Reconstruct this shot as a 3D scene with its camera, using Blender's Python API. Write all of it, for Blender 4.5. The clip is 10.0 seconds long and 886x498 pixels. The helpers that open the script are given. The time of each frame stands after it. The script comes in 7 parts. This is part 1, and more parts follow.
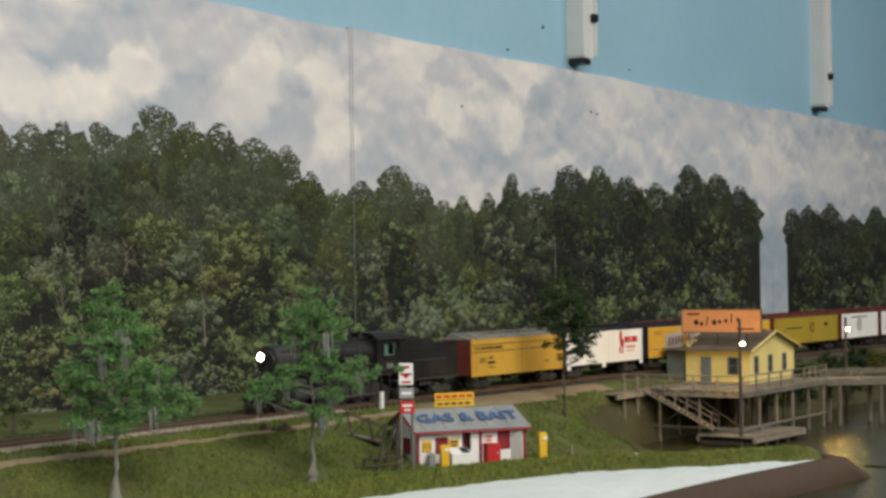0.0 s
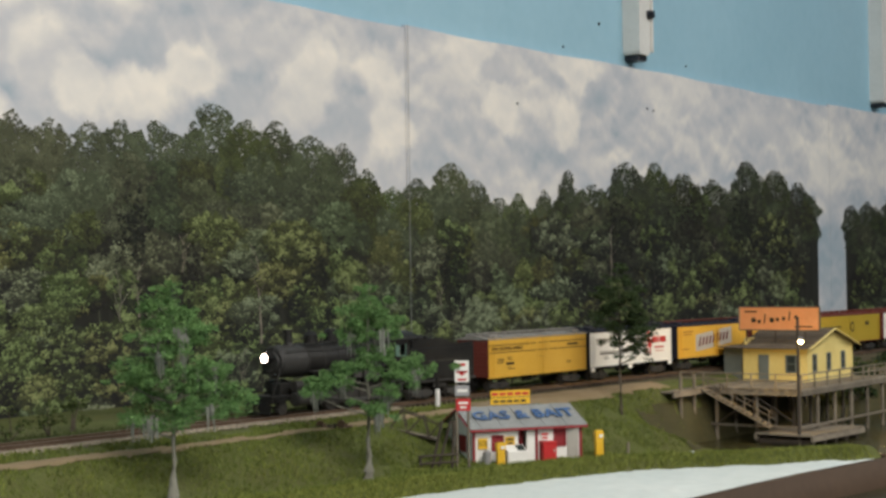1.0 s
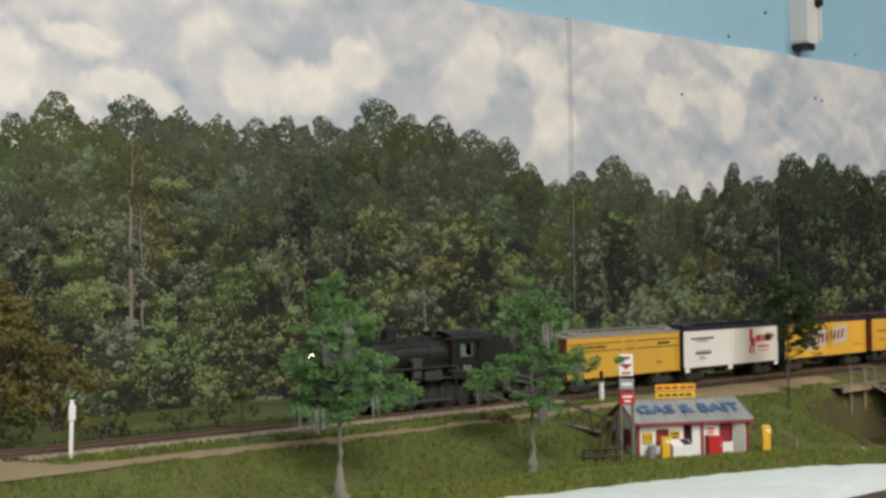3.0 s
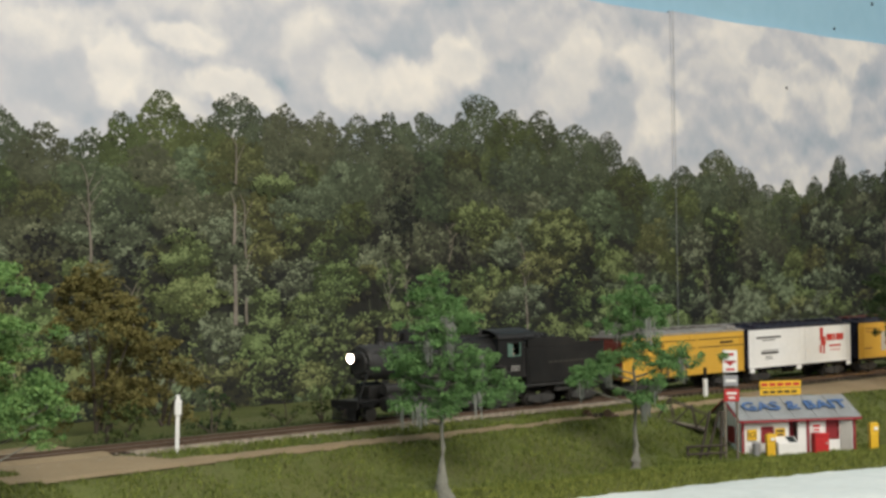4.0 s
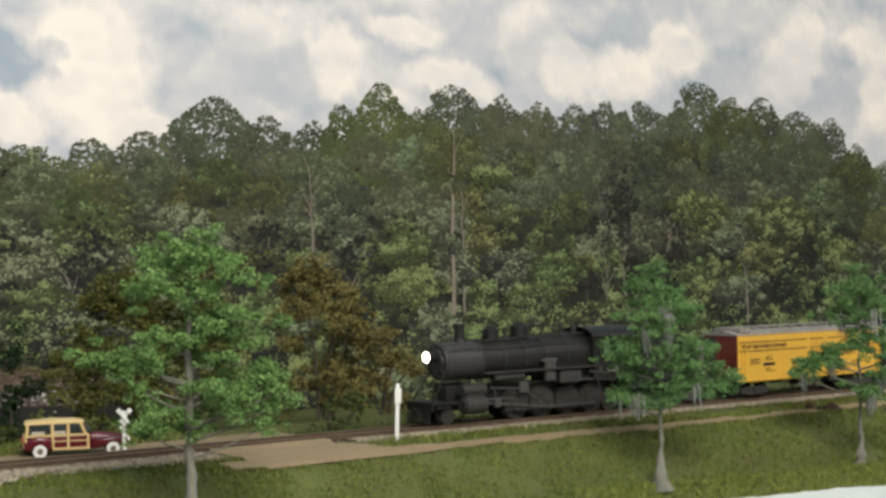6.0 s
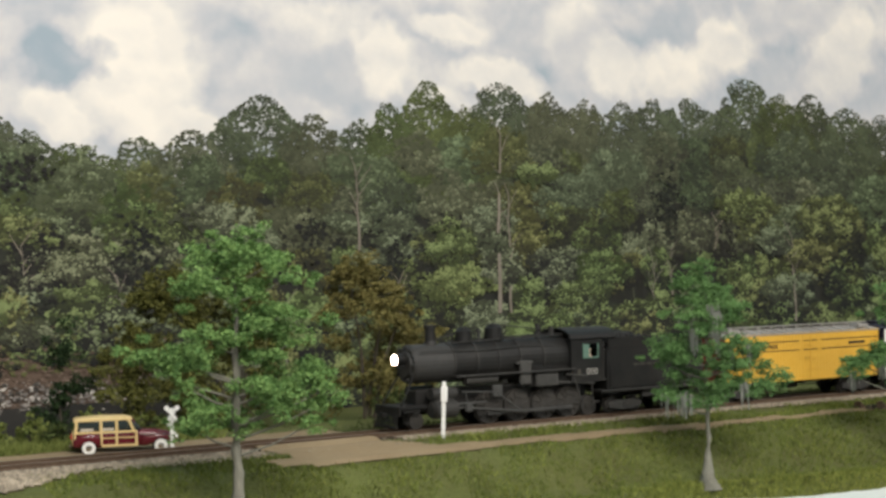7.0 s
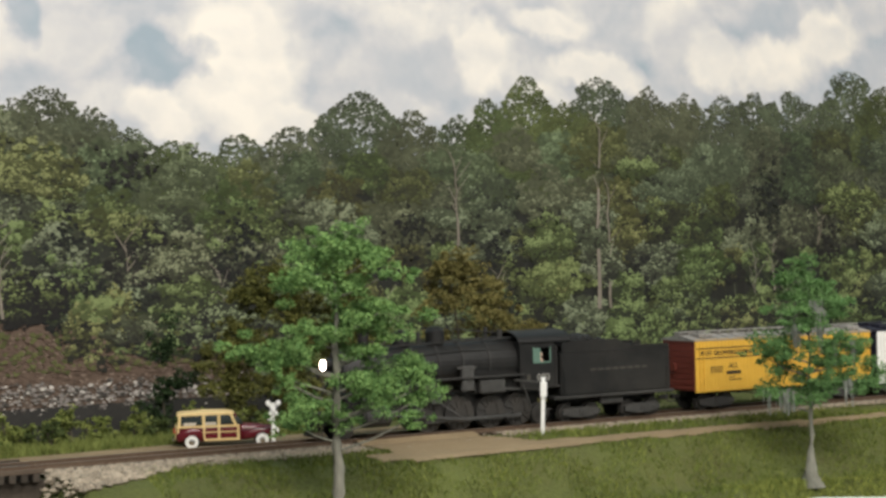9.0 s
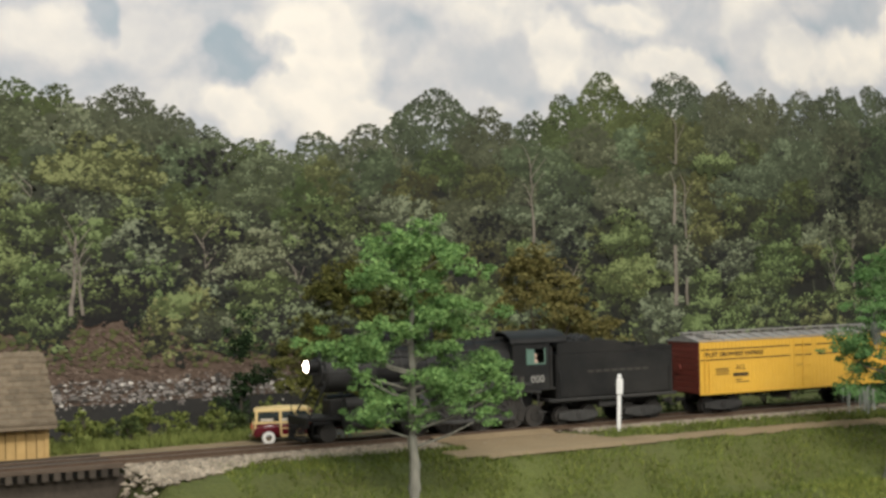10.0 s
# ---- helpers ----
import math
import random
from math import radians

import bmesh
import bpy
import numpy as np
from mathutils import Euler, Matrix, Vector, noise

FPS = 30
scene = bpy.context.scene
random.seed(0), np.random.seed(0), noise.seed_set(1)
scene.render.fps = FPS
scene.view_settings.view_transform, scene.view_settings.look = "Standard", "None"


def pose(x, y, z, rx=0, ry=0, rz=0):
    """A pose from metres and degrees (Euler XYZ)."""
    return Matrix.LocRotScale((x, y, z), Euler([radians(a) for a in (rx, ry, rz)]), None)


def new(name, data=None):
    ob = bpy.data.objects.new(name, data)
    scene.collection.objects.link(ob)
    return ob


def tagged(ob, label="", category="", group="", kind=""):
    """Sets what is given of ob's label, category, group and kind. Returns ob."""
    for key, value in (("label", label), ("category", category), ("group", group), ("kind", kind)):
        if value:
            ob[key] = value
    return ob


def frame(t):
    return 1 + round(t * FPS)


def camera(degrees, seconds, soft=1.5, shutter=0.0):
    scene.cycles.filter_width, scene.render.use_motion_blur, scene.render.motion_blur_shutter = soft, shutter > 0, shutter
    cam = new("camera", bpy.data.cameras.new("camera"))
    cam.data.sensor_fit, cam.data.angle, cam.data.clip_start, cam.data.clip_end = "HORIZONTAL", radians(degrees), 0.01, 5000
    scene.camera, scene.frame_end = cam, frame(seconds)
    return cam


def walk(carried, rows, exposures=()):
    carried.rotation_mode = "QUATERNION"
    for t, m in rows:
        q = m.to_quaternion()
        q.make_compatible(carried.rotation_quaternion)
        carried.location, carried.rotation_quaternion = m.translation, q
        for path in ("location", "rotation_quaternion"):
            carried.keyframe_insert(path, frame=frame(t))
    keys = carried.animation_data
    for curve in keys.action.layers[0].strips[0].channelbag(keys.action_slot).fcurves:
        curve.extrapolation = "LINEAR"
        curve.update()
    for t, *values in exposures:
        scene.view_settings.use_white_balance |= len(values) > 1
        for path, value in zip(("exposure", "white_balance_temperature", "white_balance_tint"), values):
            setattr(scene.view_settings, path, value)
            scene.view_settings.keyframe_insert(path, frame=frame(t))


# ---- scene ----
# Camera: on a tripod beside the layout, panning slowly to the left.
# z = 0 is the top of the rails, x runs along the wall, y towards it. Model scale is 1:87.
EYE = 0.095
cam = camera(30.56, 10.0, soft=3.0)
PAN = [
    (0, -56.000, 0.950, -0.800),
    (0.5, -55.194, 0.925, -0.821),
    (1, -54.031, 0.890, -0.818),
    (1.5, -53.060, 0.867, -0.824),
    (2, -51.465, 0.824, -0.911),
    (2.5, -49.862, 0.769, -0.886),
    (4, -44.670, 0.645, -0.994),
    (4.5, -42.444, 0.574, -1.036),
    (5, -39.970, 0.511, -1.055),
    (5.5, -38.602, 0.484, -1.134),
    (6, -37.004, 0.437, -1.105),
    (7.5, -34.901, 0.388, -1.140),
    (8, -34.162, 0.366, -1.179),
    (8.5, -33.091, 0.345, -1.191),
    (9, -31.873, 0.312, -1.199),
    (9.5, -30.697, 0.294, -1.241),
    (10, -29.207, 0.248, -1.243),
]
walk(cam, [(t, pose(0, 0, EYE, 90 + pitch, -roll, yaw)) for t, yaw, pitch, roll in PAN],
     exposures=[(0.0, -0.24), (1.0, -0.24), (2.5, -0.2), (4.5, -0.06), (5.5, 0.0), (10.0, 0.03)])

# ---- light ----
world = bpy.data.worlds.new("room_world")
world.use_nodes = True
scene.world = world
world.node_tree.nodes["Background"].inputs[0].default_value = (0.75, 0.8, 0.9, 1)
world.node_tree.nodes["Background"].inputs[1].default_value = 0.12


def area_lamp(name, size_x, size_y, watts, colour, m):
    data = bpy.data.lights.new(name, "AREA")
    data.shape, data.size, data.size_y, data.energy, data.color = "RECTANGLE", size_x, size_y, watts, colour
    ob = new(name, data)
    ob.matrix_world = m
    return ob


area_lamp("ceiling_tube_lamp", 1.4, 0.35, 38, (1.0, 0.95, 0.87), pose(0.1, -0.55, 1.30, 18, 0, 0))
area_lamp("ceiling_tube_lamp", 1.4, 0.35, 23, (0.97, 0.96, 0.93), pose(2.4, -0.55, 1.30, 18, 0, 0))
area_lamp("ceiling_tube_lamp", 2.4, 0.5, 52, (1.0, 0.96, 0.89), pose(-0.3, -2.1, 1.32, 42, 0, -14))

# ---- materials ----
def nodes_of(name):
    m = bpy.data.materials.new(name)
    m.use_nodes = True
    nt = m.node_tree
    return m, nt, nt.nodes["Principled BSDF"]


def mixed(nt, fac, a, b, blend="MIX"):
    n = nt.nodes.new("ShaderNodeMix")
    n.data_type, n.blend_type = "RGBA", blend
    for socket, value in ((n.inputs[0], fac), (n.inputs[6], a), (n.inputs[7], b)):
        if hasattr(value, "links"):
            nt.links.new(value, socket)
        elif isinstance(value, (tuple, list)):
            socket.default_value = (*value[:3], 1)
        else:
            socket.default_value = value
    return n.outputs[2]


def coords(nt, scale=(1, 1, 1), kind="Object"):
    tc = nt.nodes.new("ShaderNodeTexCoord")
    mp = nt.nodes.new("ShaderNodeMapping")
    mp.inputs["Scale"].default_value = scale
    nt.links.new(tc.outputs[kind], mp.inputs[0])
    return mp.outputs[0]


def noise_of(nt, vec, scale, detail=4.0, rough=0.55, distort=0.0):
    n = nt.nodes.new("ShaderNodeTexNoise")
    n.inputs["Scale"].default_value, n.inputs["Detail"].default_value = scale, detail
    n.inputs["Roughness"].default_value, n.inputs["Distortion"].default_value = rough, distort
    nt.links.new(vec, n.inputs["Vector"])
    return n.outputs[0]


def ramped(nt, fac, stops):
    n = nt.nodes.new("ShaderNodeValToRGB")
    r = n.color_ramp
    while len(r.elements) < len(stops):
        r.elements.new(0.5)
    for e, (p, c) in zip(r.elements, stops):
        e.position = p
        e.color = (*c, 1) if len(c) == 3 else c
    nt.links.new(fac, n.inputs[0])
    return n.outputs[0]


def sums(nt, op, a, b):
    n = nt.nodes.new("ShaderNodeMath")
    n.operation = op
    for socket, value in zip(n.inputs, (a, b)):
        if hasattr(value, "links"):
            nt.links.new(value, socket)
        else:
            socket.default_value = value
    return n.outputs[0]


def bumped(nt, bsdf, height, strength=0.4, distance=0.001):
    n = nt.nodes.new("ShaderNodeBump")
    n.inputs["Strength"].default_value, n.inputs["Distance"].default_value = strength, distance
    nt.links.new(height, n.inputs["Height"])
    nt.links.new(n.outputs[0], bsdf.inputs["Normal"])


def surface(name, low, high, rough=0.7, fine=400.0, coarse=40.0, metal=0.0, bump=0.3, dirt=None, dirt_amount=0.35,
            stretch=(1, 1, 1), island=0.0, depth=0.0006, spec=0.4):
    """Paint, wood, stone or soil: two scales of variation, a fine relief, stains, and a change from piece to piece."""
    m, nt, b = nodes_of(name)
    v = coords(nt, stretch)
    f, c = noise_of(nt, v, fine, 4), noise_of(nt, v, coarse, 3)
    col = ramped(nt, mixed(nt, 0.5, f, c), [(0.3, low), (0.7, high)])
    if dirt:
        mask = ramped(nt, noise_of(nt, v, coarse * 0.6, 6, 0.65, 0.4), [(0.45, (0, 0, 0)), (0.72, (dirt_amount,) * 3)])
        col = mixed(nt, mask, col, dirt)
    if island:
        g = nt.nodes.new("ShaderNodeNewGeometry")
        info = nt.nodes.new("ShaderNodeObjectInfo")
        r = sums(nt, "FRACT", sums(nt, "ADD", g.outputs["Random Per Island"], info.outputs["Random"]), 0.0)
        shade = ramped(nt, r, [(0, (1 - island,) * 3), (1, (1 + island,) * 3)])
        col = mixed(nt, 1.0, col, shade, "MULTIPLY")
    nt.links.new(col, b.inputs["Base Color"])
    b.inputs["Roughness"].default_value, b.inputs["Metallic"].default_value = rough, metal
    b.inputs["Specular IOR Level"].default_value = spec
    if bump:
        bumped(nt, b, f, bump, depth)
    return m


def glow(name, colour, strength):
    m, nt, b = nodes_of(name)
    b.inputs["Base Color"].default_value = (*colour, 1)
    b.inputs["Emission Color"].default_value = (*colour, 1)
    b.inputs["Emission Strength"].default_value = strength
    return m


# cloud heads and hollows of the printed sky: x, z, half width, half height, brightness
CLOUDS_LEFT = (
    (0.504, 0.252, 0.052, 0.054, 1.00), (0.528, 0.198, 0.056, 0.019, 0.96), (0.440, 0.200, 0.030, 0.017, 0.93), (0.376, 0.250, 0.042, 0.026, 0.74),
    (0.709, 0.256, 0.036, 0.026, 0.92), (0.781, 0.287, 0.046, 0.018, 0.97), (0.826, 0.249, 0.052, 0.016, 0.92), (0.293, 0.250, 0.030, 0.025, 0.78),
    (0.446, 0.239, 0.031, 0.022, -0.10), (0.335, 0.267, 0.016, 0.022, 0.10), (0.656, 0.241, 0.037, 0.022, 0.34), (0.605, 0.213, 0.036, 0.018, 0.42),
    (0.911, 0.285, 0.040, 0.027, 0.64))
CLOUDS_MID = (
    (0.956, 0.264, 0.036, 0.025, 0.88), (1.030, 0.261, 0.044, 0.032, 0.97), (1.090, 0.288, 0.034, 0.027, 0.88), (1.379, 0.312, 0.043, 0.034, 0.84),
    (1.392, 0.254, 0.040, 0.036, 0.88), (1.248, 0.281, 0.055, 0.034, 0.76), (1.280, 0.315, 0.034, 0.024, 0.86), (1.022, 0.306, 0.046, 0.016, 0.30),
    (1.326, 0.245, 0.038, 0.024, 0.40), (1.190, 0.325, 0.060, 0.022, 0.42), (1.150, 0.262, 0.028, 0.024, 0.36))
CLOUDS_RIGHT = (
    (1.785, 0.354, 0.065, 0.027, 0.88), (1.762, 0.287, 0.036, 0.038, 0.86), (1.613, 0.294, 0.045, 0.029, 0.82), (1.538, 0.337, 0.065, 0.036, 0.74),
    (2.608, 0.269, 0.105, 0.046, 0.74), (2.065, 0.352, 0.108, 0.030, 0.70), (1.834, 0.322, 0.030, 0.024, 0.22), (1.602, 0.337, 0.040, 0.016, 0.36),
    (2.370, 0.321, 0.133, 0.032, 0.52), (2.919, 0.284, 0.154, 0.050, 0.62), (2.60, 0.10, 0.090, 0.085, 0.02))


def sky_print():
    """The printed sky: heaped white cumulus with blue grey undersides and a few blue holes."""
    m, nt, b = nodes_of("printed_sky")

    def vector(op, a, k, c):
        n = nt.nodes.new("ShaderNodeVectorMath")
        n.operation = op
        nt.links.new(a, n.inputs[0])
        n.inputs[1].default_value = k
        if c is not None:
            nt.links.new(c, n.inputs[2])
        return n.outputs[0]
    tc = nt.nodes.new("ShaderNodeTexCoord").outputs["Object"]
    place = tc
    for scale, much in ((11.0, 0.050), (30.0, 0.030), (85.0, 0.012)):
        n = nt.nodes.new("ShaderNodeTexNoise")
        n.inputs["Scale"].default_value, n.inputs["Detail"].default_value = scale, 2.0
        nt.links.new(tc, n.inputs["Vector"])
        place = vector("MULTIPLY_ADD", vector("SUBTRACT", n.outputs["Color"], (0.5, 0.5, 0.5), None), (much, 0, much), place)

    def heaps(scale, lift):
        mp = nt.nodes.new("ShaderNodeMapping")
        mp.inputs["Scale"].default_value = (1, 0, 1.25)
        mp.inputs["Location"].default_value = (scale * 0.07, 0, lift)
        nt.links.new(place, mp.inputs[0])
        v = nt.nodes.new("ShaderNodeTexVoronoi")
        v.feature = "SMOOTH_F1"
        v.inputs["Scale"].default_value, v.inputs["Smoothness"].default_value = scale, 0.45
        nt.links.new(mp.outputs[0], v.inputs["Vector"])
        return v.outputs["Distance"]
    # each heap is bright on its upper side: its height less that a little higher up
    lum = 0.40
    for scale, lift, gain in ((12.0, 0.030, 0.55), (27.0, 0.013, 0.42)):
        lum = sums(nt, "ADD", sums(nt, "MULTIPLY", sums(nt, "SUBTRACT", heaps(scale, lift), heaps(scale, 0.0)), gain), lum)

    def bank(scale, lift, seed):
        mp = nt.nodes.new("ShaderNodeMapping")
        mp.inputs["Scale"].default_value = (1, 0, 1.35)
        mp.inputs["Location"].default_value = (seed, 0, seed * 0.7 + lift)
        nt.links.new(tc, mp.inputs[0])
        return noise_of(nt, mp.outputs[0], scale, 6, 0.52, 0.2)
    for scale, lift, gain in ((8.0, 0.040, 0.95), (24.0, 0.014, 0.65)):
        lum = sums(nt, "ADD", sums(nt, "MULTIPLY", sums(nt, "SUBTRACT", bank(scale, 0.0, 3.1), bank(scale, lift, 3.1)), gain), lum)
    lum = sums(nt, "ADD", lum, sums(nt, "MULTIPLY", sums(nt, "SUBTRACT", noise_of(nt, place, 7.0, 5, 0.55), 0.42), 0.60))
    relief = sums(nt, "MULTIPLY", sums(nt, "SUBTRACT", lum, 0.46), 0.45)
    for x, z, wide, tall, level in CLOUDS_LEFT + CLOUDS_MID + CLOUDS_RIGHT:
        mp = nt.nodes.new("ShaderNodeMapping")
        mp.vector_type = "TEXTURE"
        mp.inputs["Location"].default_value = (x, WALL_Y, z)
        mp.inputs["Scale"].default_value = (wide * 1.35, 1, tall * 1.35)
        nt.links.new(place, mp.inputs[0])
        g = nt.nodes.new("ShaderNodeTexGradient")
        g.gradient_type = "SPHERICAL"
        nt.links.new(mp.outputs[0], g.inputs[0])
        mask = ramped(nt, g.outputs[1], [(0.13, (0, 0, 0)), (0.45, (0.85, 0.85, 0.85))])
        lum = sums(nt, "ADD", lum, sums(nt, "MULTIPLY", mask, sums(nt, "SUBTRACT", sums(nt, "ADD", relief, level), lum)))
    col = ramped(nt, lum, [(0.0, (0.37, 0.45, 0.53)), (0.25, (0.51, 0.545, 0.605)), (0.48, (0.62, 0.625, 0.66)), (0.72, (0.76, 0.745, 0.735)), (1.0, (0.94, 0.89, 0.825))])
    nt.links.new(col, b.inputs["Base Color"])
    b.inputs["Roughness"].default_value = 0.75
    b.inputs["Specular IOR Level"].default_value = 0.2
    return m


def ink(name, dark, light):
    """Ink of the printed leaves: it changes from clump to clump and a little inside each."""
    m, nt, b = nodes_of(name)
    g = nt.nodes.new("ShaderNodeNewGeometry")
    info = nt.nodes.new("ShaderNodeObjectInfo")
    n = noise_of(nt, coords(nt), 260.0, 3)
    r = mixed(nt, 0.45, g.outputs["Random Per Island"], n)
    col = ramped(nt, r, [(0.2, dark), (0.8, light)])
    hue = ramped(nt, info.outputs["Random"], [(0.0, (0.92, 1.0, 0.95)), (0.5, (1.0, 1.0, 1.0)), (1.0, (1.06, 1.01, 0.96))])
    col = mixed(nt, 1.0, col, hue, "MULTIPLY")
    nt.links.new(col, b.inputs["Base Color"])
    b.inputs["Roughness"].default_value = 0.8
    b.inputs["Specular IOR Level"].default_value = 0.15
    return m


M = {}
WALL_Y = 1.08
M["sky"] = sky_print()
LEVELS = 10
TINTS = {"deep": (0.83, 1.0, 0.58), "fresh": (0.80, 1.0, 0.43), "grey": (0.88, 1.0, 0.64), "warm": (0.93, 1.0, 0.44)}
for tint, (tr, tg, tb) in TINTS.items():
    for k in range(LEVELS):
        q = 0.0215 * 1.31 ** k
        lean = min(1.0, k / 4)   # the darkest inks are nearly neutral
        rgb = [q * (0.92 + (c - 0.92) * lean) for c in (tr, tg, tb)]
        M["ink_%s_%d" % (tint, k)] = ink("ink_%s_%d" % (tint, k), [c * 0.88 for c in rgb], [c * 1.12 for c in rgb])
M["ink_bark"] = ink("ink_bark", (0.17, 0.15, 0.125), (0.27, 0.24, 0.20))
M["wall_blue"] = surface("wall_blue_paint", (0.31, 0.53, 0.66), (0.36, 0.58, 0.71), 0.6, 60, 6, bump=0.1, dirt=(0.27, 0.45, 0.56), dirt_amount=0.25)
M["room"] = surface("room_wall_paint", (0.45, 0.44, 0.42), (0.5, 0.49, 0.47), 0.8, 30, 3, bump=0.1)
M["carpet"] = surface("carpet", (0.10, 0.09, 0.08), (0.14, 0.13, 0.12), 0.95, 300, 6)
M["ceiling"] = surface("ceiling_paint", (0.7, 0.7, 0.68), (0.76, 0.76, 0.74), 0.9, 80, 5)
M["grass_soil"] = surface("grassy_soil", (0.050, 0.060, 0.014), (0.120, 0.140, 0.035), 0.95, 420, 22, bump=0.8, dirt=(0.10, 0.085, 0.035), dirt_amount=0.5, depth=0.002)
M["dirt"] = surface("dirt_road", (0.20, 0.145, 0.082), (0.31, 0.235, 0.14), 0.95, 700, 25, bump=0.6, dirt=(0.16, 0.13, 0.075), dirt_amount=0.4, depth=0.0008)
M["plaster"] = surface("white_plaster", (0.55, 0.60, 0.59), (0.70, 0.73, 0.71), 0.8, 90, 14, bump=0.6, dirt=(0.55, 0.62, 0.62), dirt_amount=0.5, depth=0.002)
M["fascia"] = surface("brown_fascia", (0.045, 0.026, 0.014), (0.068, 0.040, 0.022), 0.75, 150, 12, bump=0.2)
M["rail"] = surface("rusty_rail", (0.10, 0.065, 0.045), (0.17, 0.12, 0.085), 0.5, 600, 60, metal=0.5)
M["railtop"] = surface("rail_head", (0.36, 0.33, 0.30), (0.48, 0.45, 0.42), 0.35, 500, 60, metal=0.9)
M["tie"] = surface("tie_wood", (0.05, 0.035, 0.025), (0.10, 0.075, 0.055), 0.9, 700, 90, island=0.3)
M["ballast"] = surface("ballast_stone", (0.22, 0.185, 0.14), (0.37, 0.315, 0.245), 0.95, 900, 120, island=0.35, bump=0.6)
M["black"] = surface("engine_black", (0.0055, 0.0055, 0.0055), (0.012, 0.0118, 0.0115), 0.55, 300, 35, dirt=(0.036, 0.033, 0.029), dirt_amount=0.6, bump=0.15, spec=0.3)
M["yellow"] = surface("reefer_yellow", (0.58, 0.33, 0.035), (0.66, 0.385, 0.05), 0.5, 250, 25, dirt=(0.42, 0.25, 0.05), dirt_amount=0.3, bump=0.1)
M["white"] = surface("white_paint", (0.72, 0.71, 0.68), (0.82, 0.81, 0.78), 0.5, 250, 25, dirt=(0.58, 0.56, 0.5), dirt_amount=0.35, bump=0.1)
M["oxide"] = surface("oxide_red", (0.12, 0.025, 0.017), (0.17, 0.038, 0.026), 0.6, 250, 25, dirt=(0.08, 0.02, 0.015), bump=0.1)

# ---- building helpers ----
def part(name, bm, material, parent=None, label="", smooth=False):
    """Links a bmesh as one mesh object under a thing or a part. material: one name or a list of names."""
    me = bpy.data.meshes.new(name)
    bmesh.ops.recalc_face_normals(bm, faces=bm.faces)
    bm.to_mesh(me)
    bm.free()
    for k in ([material] if isinstance(material, str) else material):
        me.materials.append(M[k])
    if smooth:
        for p in me.polygons:
            p.use_smooth = True
    ob = new(name, me)
    if parent:
        ob.parent = parent
    if label:
        tagged(ob, label)
    return ob


def empty(name, m, label, category, group="", kind=""):
    ob = new(name)
    ob.empty_display_size = 0.01
    ob.matrix_basis = m
    return tagged(ob, label, category, group, kind)


def box(bm, x0, x1, y0, y1, z0, z1, bevel=0.0, m=None, mat=0):
    c = Matrix.Translation(((x0 + x1) / 2, (y0 + y1) / 2, (z0 + z1) / 2)) @ Matrix.Diagonal((abs(x1 - x0), abs(y1 - y0), abs(z1 - z0), 1))
    vs = bmesh.ops.create_cube(bm, size=1.0, matrix=(m @ c) if m else c)["verts"]
    faces = {f for v in vs for f in v.link_faces}
    if bevel:
        edges = {e for v in vs for e in v.link_edges}
        r = bmesh.ops.bevel(bm, geom=list(edges), offset=bevel, segments=1, affect="EDGES", profile=0.5)
        faces = set(r["faces"]) | {f for f in faces if f.is_valid}
    for f in faces:
        if f.is_valid:
            f.material_index = mat
    return bm


def rod(bm, a, b, r0, r1=None, n=8, mat=0):
    a, b = Vector(a), Vector(b)
    d = b - a
    m = Matrix.Translation((a + b) / 2) @ d.to_track_quat("Z", "Y").to_matrix().to_4x4()
    vs = bmesh.ops.create_cone(bm, cap_ends=True, segments=n, radius1=r0, radius2=r0 if r1 is None else r1, depth=d.length, matrix=m)["verts"]
    for f in {f for v in vs for f in v.link_faces}:
        f.material_index = mat
    return bm


def prism(bm, outline, y0, y1, mat=0):
    """An outline in x and z, pulled from y0 to y1."""
    a = [bm.verts.new((x, y0, z)) for x, z in outline]
    b = [bm.verts.new((x, y1, z)) for x, z in outline]
    n = len(outline)
    fs = [bm.faces.new(a), bm.faces.new(b[::-1])]
    for i in range(n):
        fs.append(bm.faces.new((a[i], b[i], b[(i + 1) % n], a[(i + 1) % n])))
    for f in fs:
        f.material_index = mat
    return bm


def BM():
    return bmesh.new()


def smooth01(a, b, x):
    t = min(1.0, max(0.0, (x - a) / (b - a)))
    return t * t * (3 - 2 * t)


# ---- the room ----
WALL_Y, TRACK_Y, WATER_Z = 1.08, 0.765, -0.060


def shell(name, ext, material, label):
    return tagged(part(name, box(BM(), *ext), material), label, name.split("_")[0], kind="structure")


shell("wall_back", (-2.6, 5.6, WALL_Y + 0.006, WALL_Y + 0.12, -1.2, 1.4), "wall_blue", "light blue painted room wall behind the layout")
shell("wall_front", (-2.6, 5.6, -3.12, -3.0, -1.2, 1.4), "room", "plain room wall")
shell("wall_side", (-2.72, -2.6, -3.12, WALL_Y + 0.12, -1.2, 1.4), "room", "plain room wall")
shell("wall_far", (5.6, 5.72, -3.12, WALL_Y + 0.12, -1.2, 1.4), "wall_blue", "light blue painted room wall")
shell("floor", (-2.72, 5.72, -3.12, WALL_Y + 0.12, -1.3, -1.2), "carpet", "dark carpeted room floor")
shell("ceiling", (-2.72, 5.72, -3.12, WALL_Y + 0.12, 1.4, 1.5), "ceiling", "plain white ceiling")

